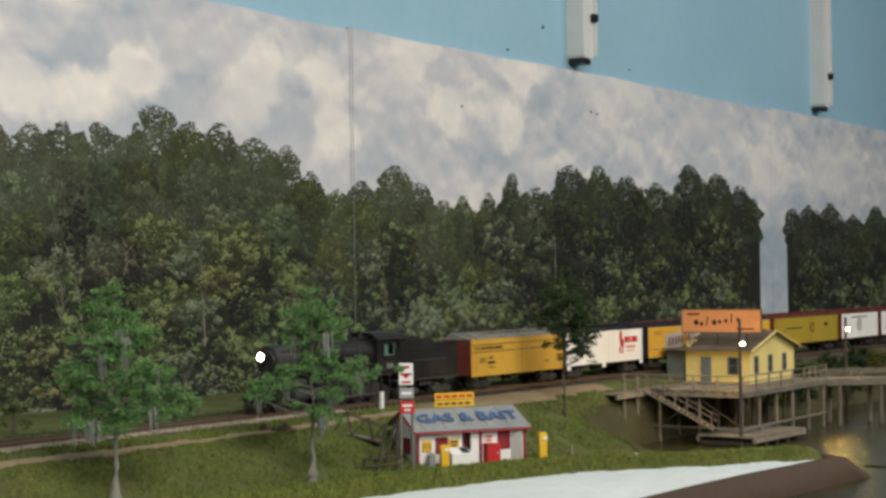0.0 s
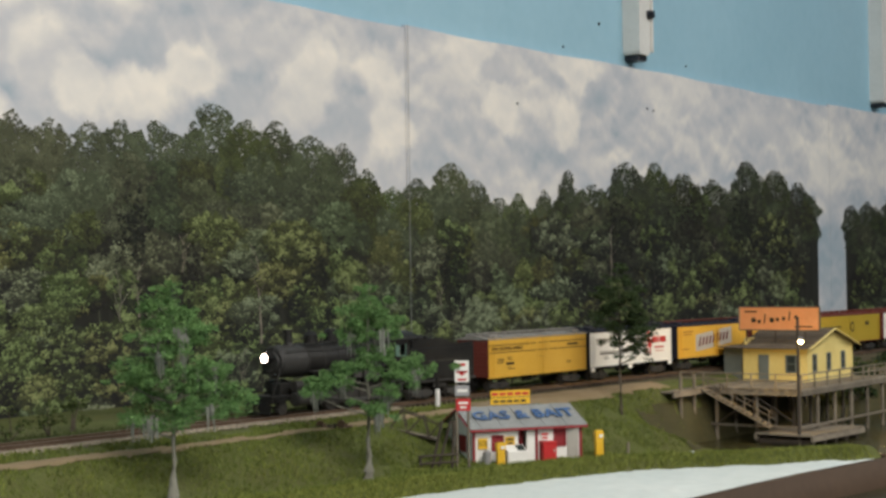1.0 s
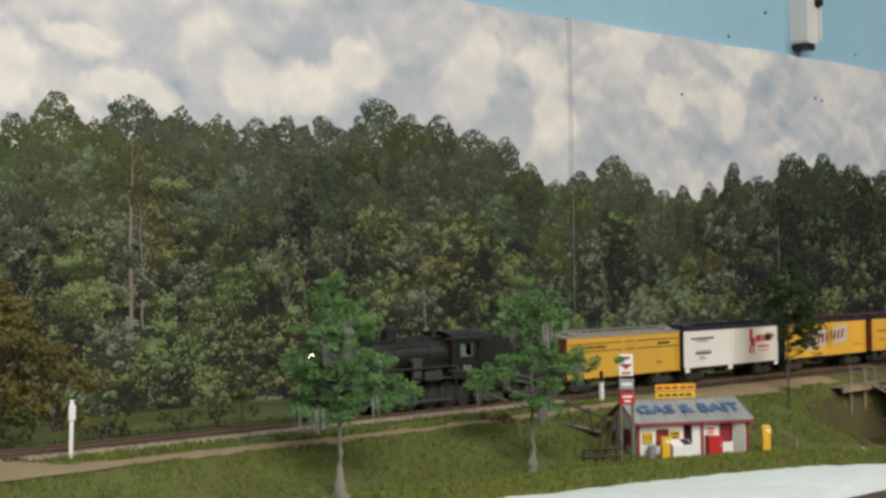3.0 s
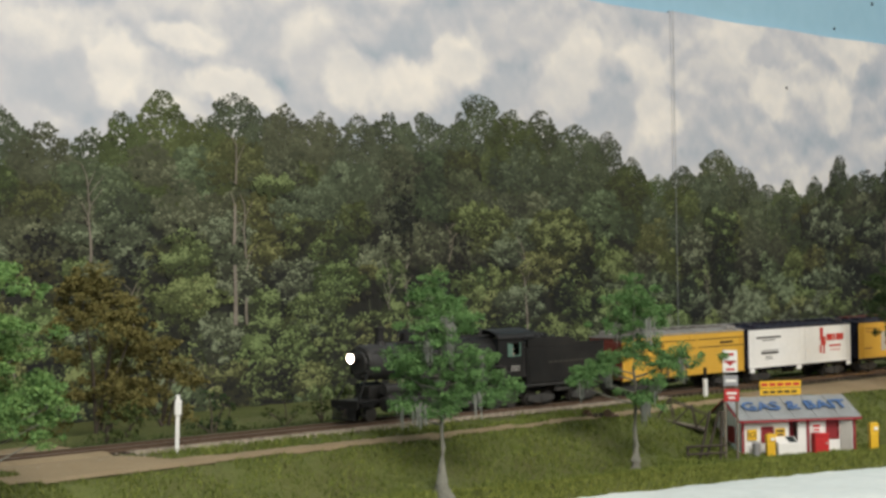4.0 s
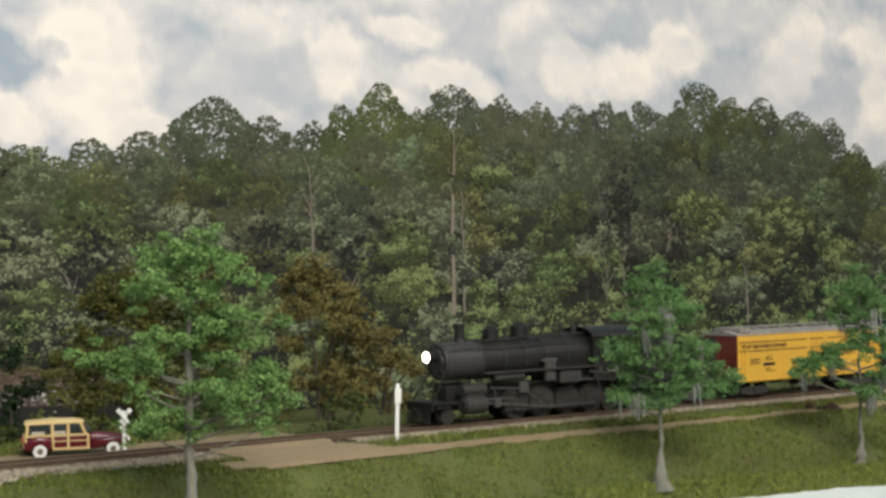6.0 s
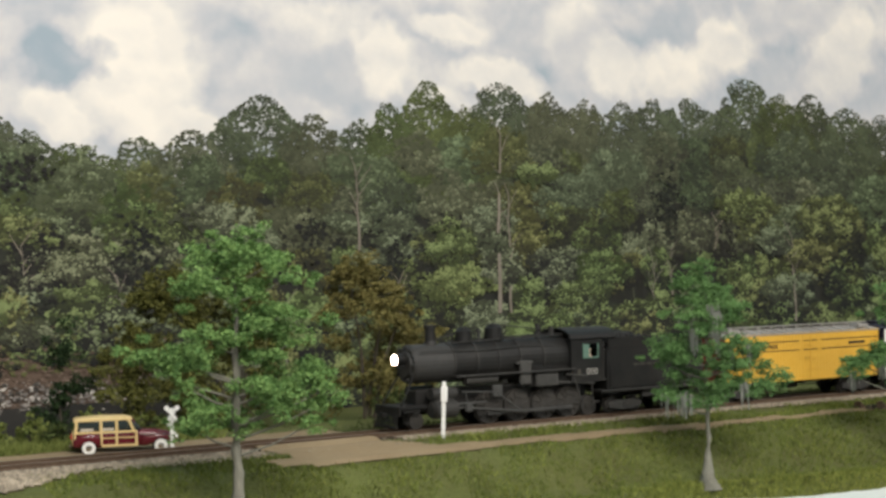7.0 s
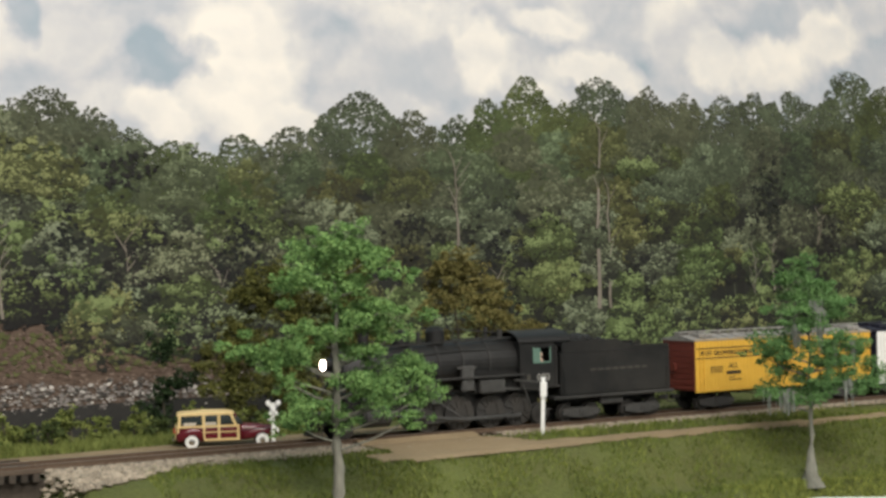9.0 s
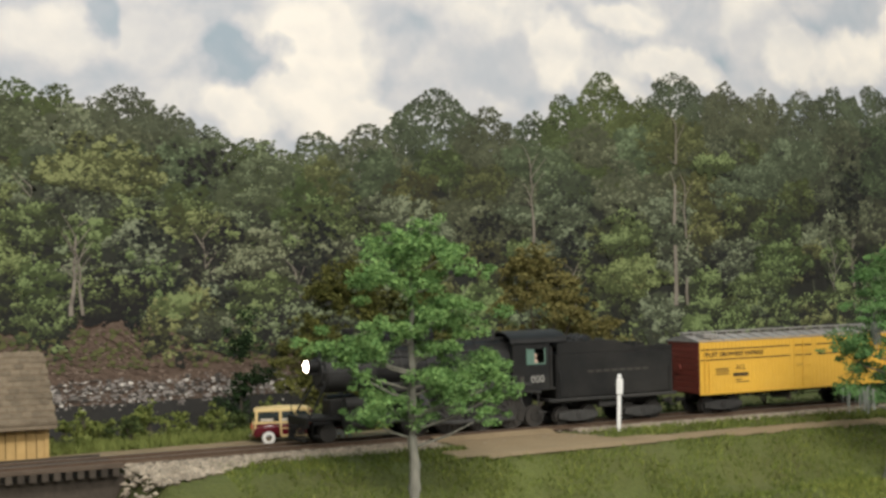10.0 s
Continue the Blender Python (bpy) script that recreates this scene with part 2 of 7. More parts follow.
# ---- the printed backdrop ----
def flat_print(name, verts, faces, mats, materials, parent, label=""):
    me = bpy.data.meshes.new(name)
    me.from_pydata(verts, [], faces)
    for k in materials:
        me.materials.append(M[k])
    me.polygons.foreach_set("material_index", mats)
    me.update()
    ob = new(name, me)
    ob.parent = parent
    if label:
        tagged(ob, label)
    return ob


BARK = 10


def inks(tint):
    """The ink ladder of one tint, dark to light, with bark last."""
    return ["ink_%s_%d" % (tint, k) for k in range(LEVELS)] + ["ink_bark"]


class Print:
    """Gathers flat ink pieces that lie on the backdrop, in x and z; later pieces lie over earlier ones."""

    def __init__(self, seed):
        self.v, self.f, self.m, self.r = [], [], [], random.Random(seed)

    def blot(self, x, z, size, mat, lift, n=5, squash=0.75):
        r = self.r.random
        a0, k, da = r() * 6.28, len(self.v), 6.283 / n
        for i in range(n):
            a = a0 + da * i
            q = size * (0.55 + 0.75 * r())
            self.v.append((x + q * math.cos(a), WALL_Y - lift, z + squash * q * math.sin(a)))
        self.f.append(tuple(range(k, k + n)))
        self.m.append(mat)

    def level(self, tone):
        """A tone from 0 to 1 as a step of the ink ladder."""
        return max(0, min(LEVELS - 1, int(tone * LEVELS + self.r.random() - 0.5)))

    def stroke(self, x0, z0, x1, z1, w0, w1, mat, lift):
        k = len(self.v)
        self.v += [(x0 - w0, WALL_Y - lift, z0), (x0 + w0, WALL_Y - lift, z0), (x1 + w1, WALL_Y - lift, z1), (x1 - w1, WALL_Y - lift, z1)]
        self.f.append((k, k + 1, k + 2, k + 3))
        self.m.append(mat)

    def bark(self, x, z0, z1, w, lift, mat=BARK):
        """A pale trunk, a little crooked, with bare limbs."""
        r, px = self.r, x
        n = 9
        for i in range(n):
            za, zb = z0 + (z1 - z0) * i / n, z0 + (z1 - z0) * (i + 1) / n
            nx = px + r.uniform(-0.0016, 0.0016)
            k = len(self.v)
            wa, wb = w * (1 - 0.7 * i / n), w * (1 - 0.7 * (i + 1) / n)
            if r.random() > 0.18:   # leaves hide a stretch here and there
                self.v += [(px - wa, WALL_Y - lift, za), (px + wa, WALL_Y - lift, za), (nx + wb, WALL_Y - lift, zb), (nx - wb, WALL_Y - lift, zb)]
                self.f.append((k, k + 1, k + 2, k + 3))
                self.m.append(mat)
            if i > 2:
                s = r.choice((-1, 1))
                self.stroke(nx, zb, nx + s * r.uniform(0.004, 0.016), zb + r.uniform(0.006, 0.018), 0.0005, 0.0002, mat, lift)
            px = nx

    def skyline(self, x, top, width, tone, lift, airy):
        """The upper part of a far crown: soft in tone, its top broken into sprays with sky between them."""
        r = self.r
        deep = 0.075
        seed = r.uniform(0, 50)
        for _ in range(int(0.46e6 * deep * width)):
            u = r.random()
            z = top - deep * u
            half = width * 0.5 * (math.sqrt(min(1.0, u / 0.42)) * (0.80 + 0.5 * noise.noise((seed, z * 75, 1.0))) + 0.06)
            e = r.uniform(-1, 1)
            if r.random() > half / (width * 0.5):
                continue
            px = x + e * half + 0.005 * noise.noise((seed + 9, z * 60, 3.0))
            if u < 0.42 and noise.noise((px * 115, z * 115, seed)) < airy * (0.42 - u) - 0.80:
                continue
            bough = noise.noise((px * 55, z * 70, seed))
            s = tone + 0.17 * bough + 0.08 * noise.noise((px * 170, z * 170, seed)) + 0.10 * (0.4 - u) + r.gauss(0, 0.05)
            self.blot(px, z, r.uniform(0.0009, 0.0019) * (0.7 if u < 0.12 else 1.0), self.level(s), lift + 0.0001 * r.random(), 5, 0.8)

    def crown(self, x, z, rx, rz, tone, lift, contrast, grain=1.0):
        """A round leafy mass: a dim ground, and sprays of leaves over it that catch light on their upper side."""
        r = self.r
        seed = r.uniform(0, 60)

        def inside(reach):
            a, q = r.random() * 6.283, math.sqrt(r.random()) * reach
            q *= 0.85 + 0.45 * noise.noise((seed + math.cos(a) * 1.6, math.sin(a) * 1.6, 0.0))
            return q * math.cos(a), q * math.sin(a)
        area = math.pi * rx * rz
        for _ in range(int(area / (9.5e-6 * grain ** 2))):
            u, v = inside(1.0)
            shade = tone - 0.42 * contrast + 0.20 * contrast * v + 0.10 * noise.noise((u * 3, v * 3, seed))
            self.blot(x + u * rx, z + v * rz, r.uniform(0.0018, 0.0036) * grain, self.level(shade), lift + 0.00003 * r.random(), 5, 0.8)
        for _ in range(int(area / (0.80e-4 * grain ** 2))):
            u, v = inside(1.02)
            q = r.uniform(0.0042, 0.0085) * grain
            t = tone + contrast * (0.34 * v + 0.05 + r.gauss(0, 0.46))
            h = lift + 0.00004 + 0.00003 * r.random()
            for _ in range(24):
                du, dv = r.gauss(0, 0.55), r.gauss(0, 0.36)
                self.blot(x + u * rx + du * q, z + v * rz + (dv - 0.22 * du * du) * q, r.uniform(0.0008, 0.0019) * grain,
                          self.level(t + contrast * 0.95 * dv + r.gauss(0, 0.08)), h + 0.00003 * r.random(), 4, 0.75)


SHEET_SEAM = 1.423
backdrop = empty("backdrop", pose(0, 0, 0), "photographic print of woods under cumulus clouds on the wall", "backdrop", kind="structure")
for a, z1, b in ((-1.4, 0.368, SHEET_SEAM - 0.0008), (SHEET_SEAM, 0.371, 2.606), (2.607, 0.374, 5.59)):
    n = 60
    vs, fs = [], []
    for i in range(n + 1):
        x = a + (b - a) * i / n
        top = z1 + 0.0012 * math.sin(7 * x) + 0.0007 * math.sin(31 * x + 1)
        bulge = 0.0
        vs += [(x, WALL_Y - bulge * 0.5, -0.3), (x, WALL_Y - bulge, top), (x, WALL_Y + 0.0045, -0.3), (x, WALL_Y + 0.0045, top)]
        if i:
            k = 4 * i
            fs += [(k - 4, k, k + 1, k - 3), (k - 3, k + 1, k + 3, k - 1), (k - 2, k - 1, k + 3, k + 2)]
    fs += [(0, 1, 3, 2), (4 * n, 4 * n + 2, 4 * n + 3, 4 * n + 1)]
    flat_print("print_sheet", vs, fs, [0] * len(fs), ["sky"], backdrop)

# dark inside of the wood, one ragged strip for each stretch
LEFT_TOPS = ((0.12, 0.20), (0.20, 0.212), (0.274, 0.215), (0.31, 0.212), (0.355, 0.213), (0.385, 0.200), (0.418, 0.186), (0.452, 0.178), (0.50, 0.183),
             (0.541, 0.19), (0.60, 0.218), (0.645, 0.205), (0.686, 0.203), (0.716, 0.217), (0.754, 0.236), (0.793, 0.218), (0.828, 0.238), (0.88, 0.233))
MID_TOPS = ((0.921, 0.228), (0.965, 0.228), (1.0, 0.232), (1.045, 0.234), (1.12, 0.255), (1.165, 0.243), (1.209, 0.245), (1.26, 0.233), (1.313, 0.228), (1.35, 0.203),
            (1.395, 0.186), (1.441, 0.197), (1.506, 0.217), (1.551, 0.199), (1.604, 0.180), (1.647, 0.187), (1.705, 0.193))
RIGHT_TOPS = ((1.759, 0.220), (1.822, 0.204), (1.912, 0.237), (1.95, 0.222), (1.992, 0.240), (2.076, 0.229), (2.166, 0.224), (2.283, 0.256), (2.33, 0.236), (2.387, 0.247), (2.474, 0.231),
              (2.520, 0.212), (2.70, 0.200), (2.771, 0.208), (2.884, 0.216), (3.002, 0.197), (3.131, 0.217), (3.26, 0.205), (3.4, 0.21), (3.55, 0.205))


def line_at(tops, x):
    for (xa, za), (xb, zb) in zip(tops, tops[1:]):
        if xa <= x <= xb:
            return za + (zb - za) * (x - xa) / (xb - xa)
    return tops[0][1] if x < tops[0][0] else tops[-1][1]


def wood_foot(x):
    return 0.048 - 0.02 * smooth01(0.34, 0.5, x) - 0.06 * smooth01(0.5, 0.56, x)


# masses that stand out in the print: x, z, half width, half height, tone, tint
LIGHT_LEFT = (
    (0.338, 0.159, 0.050, 0.021, 0.66, "warm"), (0.291, 0.121, 0.024, 0.019, 0.52, "fresh"), (0.559, 0.131, 0.036, 0.015, 0.66, "grey"), (0.674, 0.126, 0.020, 0.010, 0.72, "grey"),
    (0.689, 0.099, 0.016, 0.009, 0.78, "grey"), (0.776, 0.106, 0.028, 0.018, 0.70, "fresh"), (0.778, 0.077, 0.042, 0.018, 0.78, "fresh"), (0.865, 0.165, 0.023, 0.010, 0.68, "fresh"),
    (0.453, 0.099, 0.029, 0.016, 0.62, "grey"), (0.389, 0.065, 0.017, 0.010, 0.84, "fresh"), (0.294, 0.083, 0.022, 0.014, 0.68, "fresh"), (0.413, 0.048, 0.021, 0.011, 0.54, "grey"))
LIGHT_MID = (
    (0.917, 0.066, 0.038, 0.017, 0.60, "fresh"), (0.935, 0.085, 0.034, 0.018, 0.66, "fresh"), (0.804, 0.036, 0.027, 0.018, 0.64, "grey"), (1.110, 0.141, 0.042, 0.016, 0.64, "fresh"),
    (1.226, 0.130, 0.050, 0.024, 0.60, "warm"), (1.205, 0.094, 0.038, 0.020, 0.58, "warm"), (1.164, 0.106, 0.040, 0.016, 0.62, "grey"), (1.456, 0.110, 0.030, 0.022, 0.58, "grey"),
    (1.322, 0.093, 0.039, 0.018, 0.62, "fresh"), (1.167, 0.062, 0.033, 0.016, 0.62, "grey"), (1.386, 0.074, 0.024, 0.018, 0.60, "grey"), (1.321, 0.055, 0.038, 0.020, 0.64, "fresh"),
    (1.505, 0.140, 0.039, 0.019, 0.50, "fresh"))
LIGHT_RIGHT = (
    (1.724, 0.136, 0.066, 0.026, 0.58, "grey"), (1.709, 0.072, 0.058, 0.012, 0.72, "grey"), (1.741, 0.036, 0.048, 0.014, 0.76, "fresh"), (1.835, 0.129, 0.044, 0.022, 0.50, "grey"),
    (1.990, 0.138, 0.050, 0.024, 0.46, "fresh"), (2.163, 0.098, 0.055, 0.021, 0.56, "fresh"), (2.373, 0.141, 0.090, 0.036, 0.46, "warm"), (2.794, 0.074, 0.085, 0.031, 0.44, "fresh"),
    (1.989, 0.090, 0.042, 0.030, 0.44, "grey"))
HOLLOWS = (
    (0.498, 0.111, 0.016, 0.024), (0.642, 0.118, 0.020, 0.015), (0.715, 0.099, 0.022, 0.018), (0.369, 0.113, 0.016, 0.015), (0.408, 0.160, 0.021, 0.016),
    (0.881, 0.101, 0.018, 0.027), (1.015, 0.143, 0.021, 0.028), (1.090, 0.098, 0.019, 0.024), (1.264, 0.092, 0.022, 0.020), (1.506, 0.100, 0.036, 0.036),
    (1.150, 0.045, 0.030, 0.020), (1.895, 0.145, 0.055, 0.040), (2.093, 0.163, 0.060, 0.050), (2.262, 0.165, 0.050, 0.045))


def wood(tops, seed, step, tone, floor, feats, edge=None, grain=1.0):
    """One stretch of printed wood: soft far crowns along the skyline, then rows of rounder, crisper ones down to the foot."""
    p = Print(seed)
    x = tops[0][0] - 0.032
    while x < tops[-1][0] + 0.032:
        z = line_at(tops, x) - 0.040
        if edge is None or not edge(x):
            k = len(p.v)
            z2 = line_at(tops, x + 0.008) - 0.040
            p.v += [(x, WALL_Y - floor, wood_foot(x) - 0.012), (x + 0.008, WALL_Y - floor, wood_foot(x + 0.008) - 0.012), (x + 0.008, WALL_Y - floor, z2), (x, WALL_Y - floor, z)]
            p.f.append((k, k + 1, k + 2, k + 3))
            p.m.append(1)
        x += 0.008
    flat_print("wood_shade", p.v, p.f, p.m, inks("deep"), backdrop, "dark inside of the printed wood")
    for i, (x, z) in enumerate(tops):
        q = Print(seed * 100 + i)
        gap = (tops[min(i + 1, len(tops) - 1)][0] - tops[max(i - 1, 0)][0]) / 2
        wd = max(0.050, min(0.11, gap * q.r.uniform(1.3, 1.8)))
        for k in (-1, 1):
            xs = x + k * gap * q.r.uniform(0.35, 0.6)
            if edge is None or not edge(xs + k * 0.02):
                q.skyline(xs, min(z, line_at(tops, xs)) - q.r.uniform(0.002, 0.014), q.r.uniform(0.035, 0.06), tone + q.r.uniform(0.0, 0.11), floor + 0.0001 + 0.00012 * (i % 2), q.r.choice((0.3, 0.9)))
        q.skyline(x, z + 0.005, wd, tone + q.r.uniform(-0.01, 0.12), floor + 0.00018 + 0.00012 * (i % 2), q.r.choice((0.2, 0.8, 1.3)))
        flat_print("printed_tree", q.v, q.f, q.m, inks(q.r.choice(("deep", "grey", "deep", "fresh"))), backdrop)
    rows = (0.80, 0.67, 0.55, 0.43, 0.32, 0.21, 0.11, 0.03)
    for row, u in enumerate(rows):
        x, i = tops[0][0] - 0.02 + 0.017 * (row % 3), 0
        contrast = 0.22 + 0.48 * smooth01(0.72, 0.25, u)
        while x < tops[-1][0] + 0.025:
            q = Print(seed * 1000 + 90 * row + i)
            rx, rz = step * q.r.uniform(0.48, 0.92), q.r.uniform(0.017, 0.028)
            if edge is None or not (edge(x - rx * 0.8) or edge(x + rx * 0.8)):
                lo = wood_foot(x) - 0.004 + 0.014 * smooth01(0.52, 0.46, x)
                z = lo + (line_at(tops, x) - lo) * u + q.r.uniform(-0.010, 0.010)
                shade = tone + q.r.gauss(0.0, 0.26 * contrast) + 0.03 * (u < 0.5) + 0.04 * (u > 0.6) - 0.10 * (u < 0.06)
                lift = floor + 0.0005 + 0.00014 * row + 0.00005 * (i % 3)
                q.crown(x, z, rx, rz, shade, lift, contrast, grain)
                if u < 0.6 and q.r.random() < 0.22:
                    q.bark(x + q.r.uniform(-0.5, 0.5) * rx, z - q.r.uniform(0.03, 0.05), z + q.r.uniform(0.0, 0.02), q.r.uniform(0.0005, 0.0009), lift + 0.00014, q.r.choice((BARK, 6, 5)))
                tint = q.r.choice(("deep", "grey", "fresh", "warm", "deep", "grey") if u > 0.5 else ("fresh", "deep", "grey", "fresh", "warm", "fresh", "grey"))
                flat_print("printed_tree", q.v, q.f, q.m, inks(tint), backdrop)
            x += step * q.r.uniform(0.85, 1.2)
            i += 1
    for i, (x, z, rx, rz, t, tint) in enumerate(feats):
        q = Print(seed * 5000 + i)
        q.crown(x, z, rx, rz, t + tone - 0.46, floor + 0.0018 + 0.00005 * (i % 3), 0.56, grain)
        flat_print("printed_tree", q.v, q.f, q.m, inks(tint), backdrop)
    for i, (x, z, rx, rz) in enumerate(HOLLOWS):
        if tops[0][0] <= x <= tops[-1][0]:
            q = Print(seed * 7000 + i)
            for _ in range(int(rx * rz * 2.2 / (1e-5 * grain ** 2))):
                q.blot(x + q.r.gauss(0, 0.45) * rx, z + q.r.gauss(0, 0.5) * rz, q.r.uniform(0.0012, 0.0026) * grain, q.level(0.12 + q.r.gauss(0, 0.07)), floor + 0.0017 + 0.00008 * q.r.random(), 5, 0.9)
            flat_print("printed_hollow", q.v, q.f, q.m, inks("deep"), backdrop)


wood(LEFT_TOPS, 11, 0.044, 0.50, 0.0006, LIGHT_LEFT)
wood(MID_TOPS, 12, 0.047, 0.47, 0.0007, LIGHT_MID)
wood(RIGHT_TOPS, 13, 0.062, 0.32, 0.0008, LIGHT_RIGHT, lambda x: 2.545 < x < 2.668, 1.35)

snags = Print(19)
for x, z0, z1, w in ((0.822, 0.05, 0.20, 0.0021), (0.834, 0.05, 0.15, 0.0014), (0.683, 0.10, 0.17, 0.0013), (0.314, 0.06, 0.12, 0.0016), (0.322, 0.06, 0.10, 0.0012), (1.18, 0.03, 0.11, 0.0013), (1.02, 0.04, 0.10, 0.0012), (1.86, 0.05, 0.15, 0.0016)):
    snags.bark(x, z0, z1, w, 0.0030)
flat_print("printed_trunks", snags.v, snags.f, snags.m, inks("grey"), backdrop, "pale bare trunks in the printed wood")
seam = Print(9)
seam.stroke(SHEET_SEAM, 0.0, SHEET_SEAM + 0.0006, 0.3705, 0.0004, 0.0005, 0, 0.0034)
M["seam_shade"] = surface("seam_shade", (0.20, 0.21, 0.21), (0.30, 0.31, 0.31), 0.8, 200, 20, bump=0)
flat_print("print_seam", seam.v, seam.f, seam.m, ["seam_shade"], backdrop, "grey joint between two printed sheets")

# printed river bank: leaf litter, a line of boulders, dark water
bank = Print(5)
for _ in range(5200):
    x = bank.r.uniform(0.05, 0.52)
    z0, z1 = 0.008, wood_foot(x) + 0.012
    bank.blot(x, bank.r.uniform(z0, z1), bank.r.uniform(0.0008, 0.0022), bank.r.choice((0, 0, 1, 2)), 0.001 + 0.0006 * bank.r.random(), 5, 0.6)
bank.stroke(0.285, -0.005, 0.285, 0.055, 0.24, 0.24, 0, 0.0007)
for _ in range(1500):
    bank.blot(bank.r.uniform(0.05, 0.52), bank.r.uniform(0.022, 0.05), bank.r.uniform(0.0010, 0.0026), bank.r.choice((3, 3, 2)), 0.0017 + 0.0006 * bank.r.random(), 7, 0.7)
M["ink_litter"] = ink("ink_litter", (0.080, 0.058, 0.047), (0.150, 0.112, 0.090))
M["ink_litter_pale"] = ink("ink_litter_pale", (0.15, 0.115, 0.095), (0.24, 0.19, 0.16))
M["ink_scrub"] = ink("ink_scrub", (0.06, 0.07, 0.03), (0.13, 0.14, 0.06))
flat_print("river_bank", bank.v, bank.f, bank.m, ["ink_litter", "ink_litter_pale", "ink_litter", "ink_scrub"], backdrop, "reddish leaf litter on the printed bank")
rocks = Print(6)
for _ in range(2800):
    z = 0.011 - abs(rocks.r.gauss(0, 0.004)) + rocks.r.uniform(-0.004, 0.010)
    rocks.blot(rocks.r.uniform(0.05, 0.50), z - 0.006 * smooth01(0.3, 0.46, 0.4), rocks.r.choice((0.0006, 0.0008, 0.0010, 0.0013, 0.0020)) * rocks.r.uniform(0.8, 1.2), rocks.r.choice((0, 0, 0, 0, 1, 2, 2, 2)), 0.0025 + 0.0006 * rocks.r.random(), 7, 0.55)
M["ink_rock"] = ink("ink_rock", (0.16, 0.15, 0.145), (0.32, 0.30, 0.29))
M["ink_rock_white"] = ink("ink_rock_white", (0.42, 0.41, 0.39), (0.66, 0.64, 0.61))
M["ink_rock_dark"] = ink("ink_rock_dark", (0.04, 0.038, 0.036), (0.10, 0.095, 0.09))
flat_print("river_boulders", rocks.v, rocks.f, rocks.m, ["ink_rock", "ink_rock_white", "ink_rock_dark"], backdrop, "pale boulders along the printed river")
river = Print(7)
river.stroke(0.26, -0.12, 0.26, -0.001, 0.30, 0.28, 0, 0.0019)
M["ink_water"] = surface("ink_water", (0.016, 0.016, 0.015), (0.032, 0.030, 0.027), 0.6, 200, 20, bump=0)
flat_print("river_water", river.v, river.f, river.m, ["ink_water"], backdrop, "dark printed river water")

# white slotted shelf standards on the wall above the print
M["standard"] = surface("standard_white", (0.68, 0.68, 0.66), (0.78, 0.78, 0.76), 0.4, 200, 20, dirt=(0.5, 0.5, 0.48), bump=0.1)
M["knob"] = surface("dark_knob", (0.01, 0.012, 0.02), (0.02, 0.022, 0.03), 0.4)
for x, z, kz in ((1.93, 0.388, 0.443), (2.822, 0.392, 0.448), (3.70, 0.394, 0.45)):
    st = empty("shelf_standard", pose(x, WALL_Y + 0.006, z), "white metal shelf upright fixed to the blue wall", "shelf upright", "shelf uprights on the wall")
    b = BM()
    prism(b, [(-0.012, 0.004), (-0.009, 0.0), (0.012, -0.001), (0.017, 0.003), (0.017, 0.9), (-0.012, 0.9)], -0.026, 0.0)
    part("channel", b, "standard", st)
    part("lip", box(BM(), 0.0175, 0.0205, -0.030, 0.0, 0.004, 0.9, 0.0004), "standard", st)
    # the cap's near-black colour stands in for shadow under the upright
    part("end_cap", box(BM(), -0.008, 0.016, -0.022, 0.0, -0.008, -0.0012, 0.001), "knob", st, "end cap with shadow put into its dark colour")
    part("screw", rod(BM(), (0.013, -0.0255, kz - z), (0.015, -0.034, kz - z), 0.0062, 0.0052, 12), "knob", st, "dark round screw")
for x, z, q in ((1.855, 0.423, 0.003), (1.764, 0.383, 0.0022), (2.10, 0.36 + 0.03, 0.0018)):
    b = BM()
    rod(b, (x, WALL_Y + 0.007, z), (x, WALL_Y + 0.0045, z), q, q * 0.6, 7)
    tagged(part("nail_hole", b, "knob"), "small dark nail hole in the painted wall", "nail hole", "marks on the wall", "")
for x, z in ((1.972, 0.319), (1.99, 0.317), (1.647, 0.301)):
    b = BM()
    rod(b, (x, WALL_Y + 0.001, z), (x, WALL_Y - 0.0008, z), 0.0022, 0.0015, 7)
    tagged(part("pin", b, "knob"), "small dark pin pushed through the print", "pin", "marks on the wall")

# ---- ground ----
RIM = ((0.10, 0.64), (0.50, 0.64), (0.60, 0.655), (0.65, 0.657), (0.69, 0.636), (0.832, 0.604), (0.976, 0.560), (1.078, 0.478), (1.143, 0.429), (1.17, 0.41))


def rim_y(x):
    return line_at(RIM, x)


def track_y(x):
    return TRACK_Y - 0.034 * (x - 0.45)


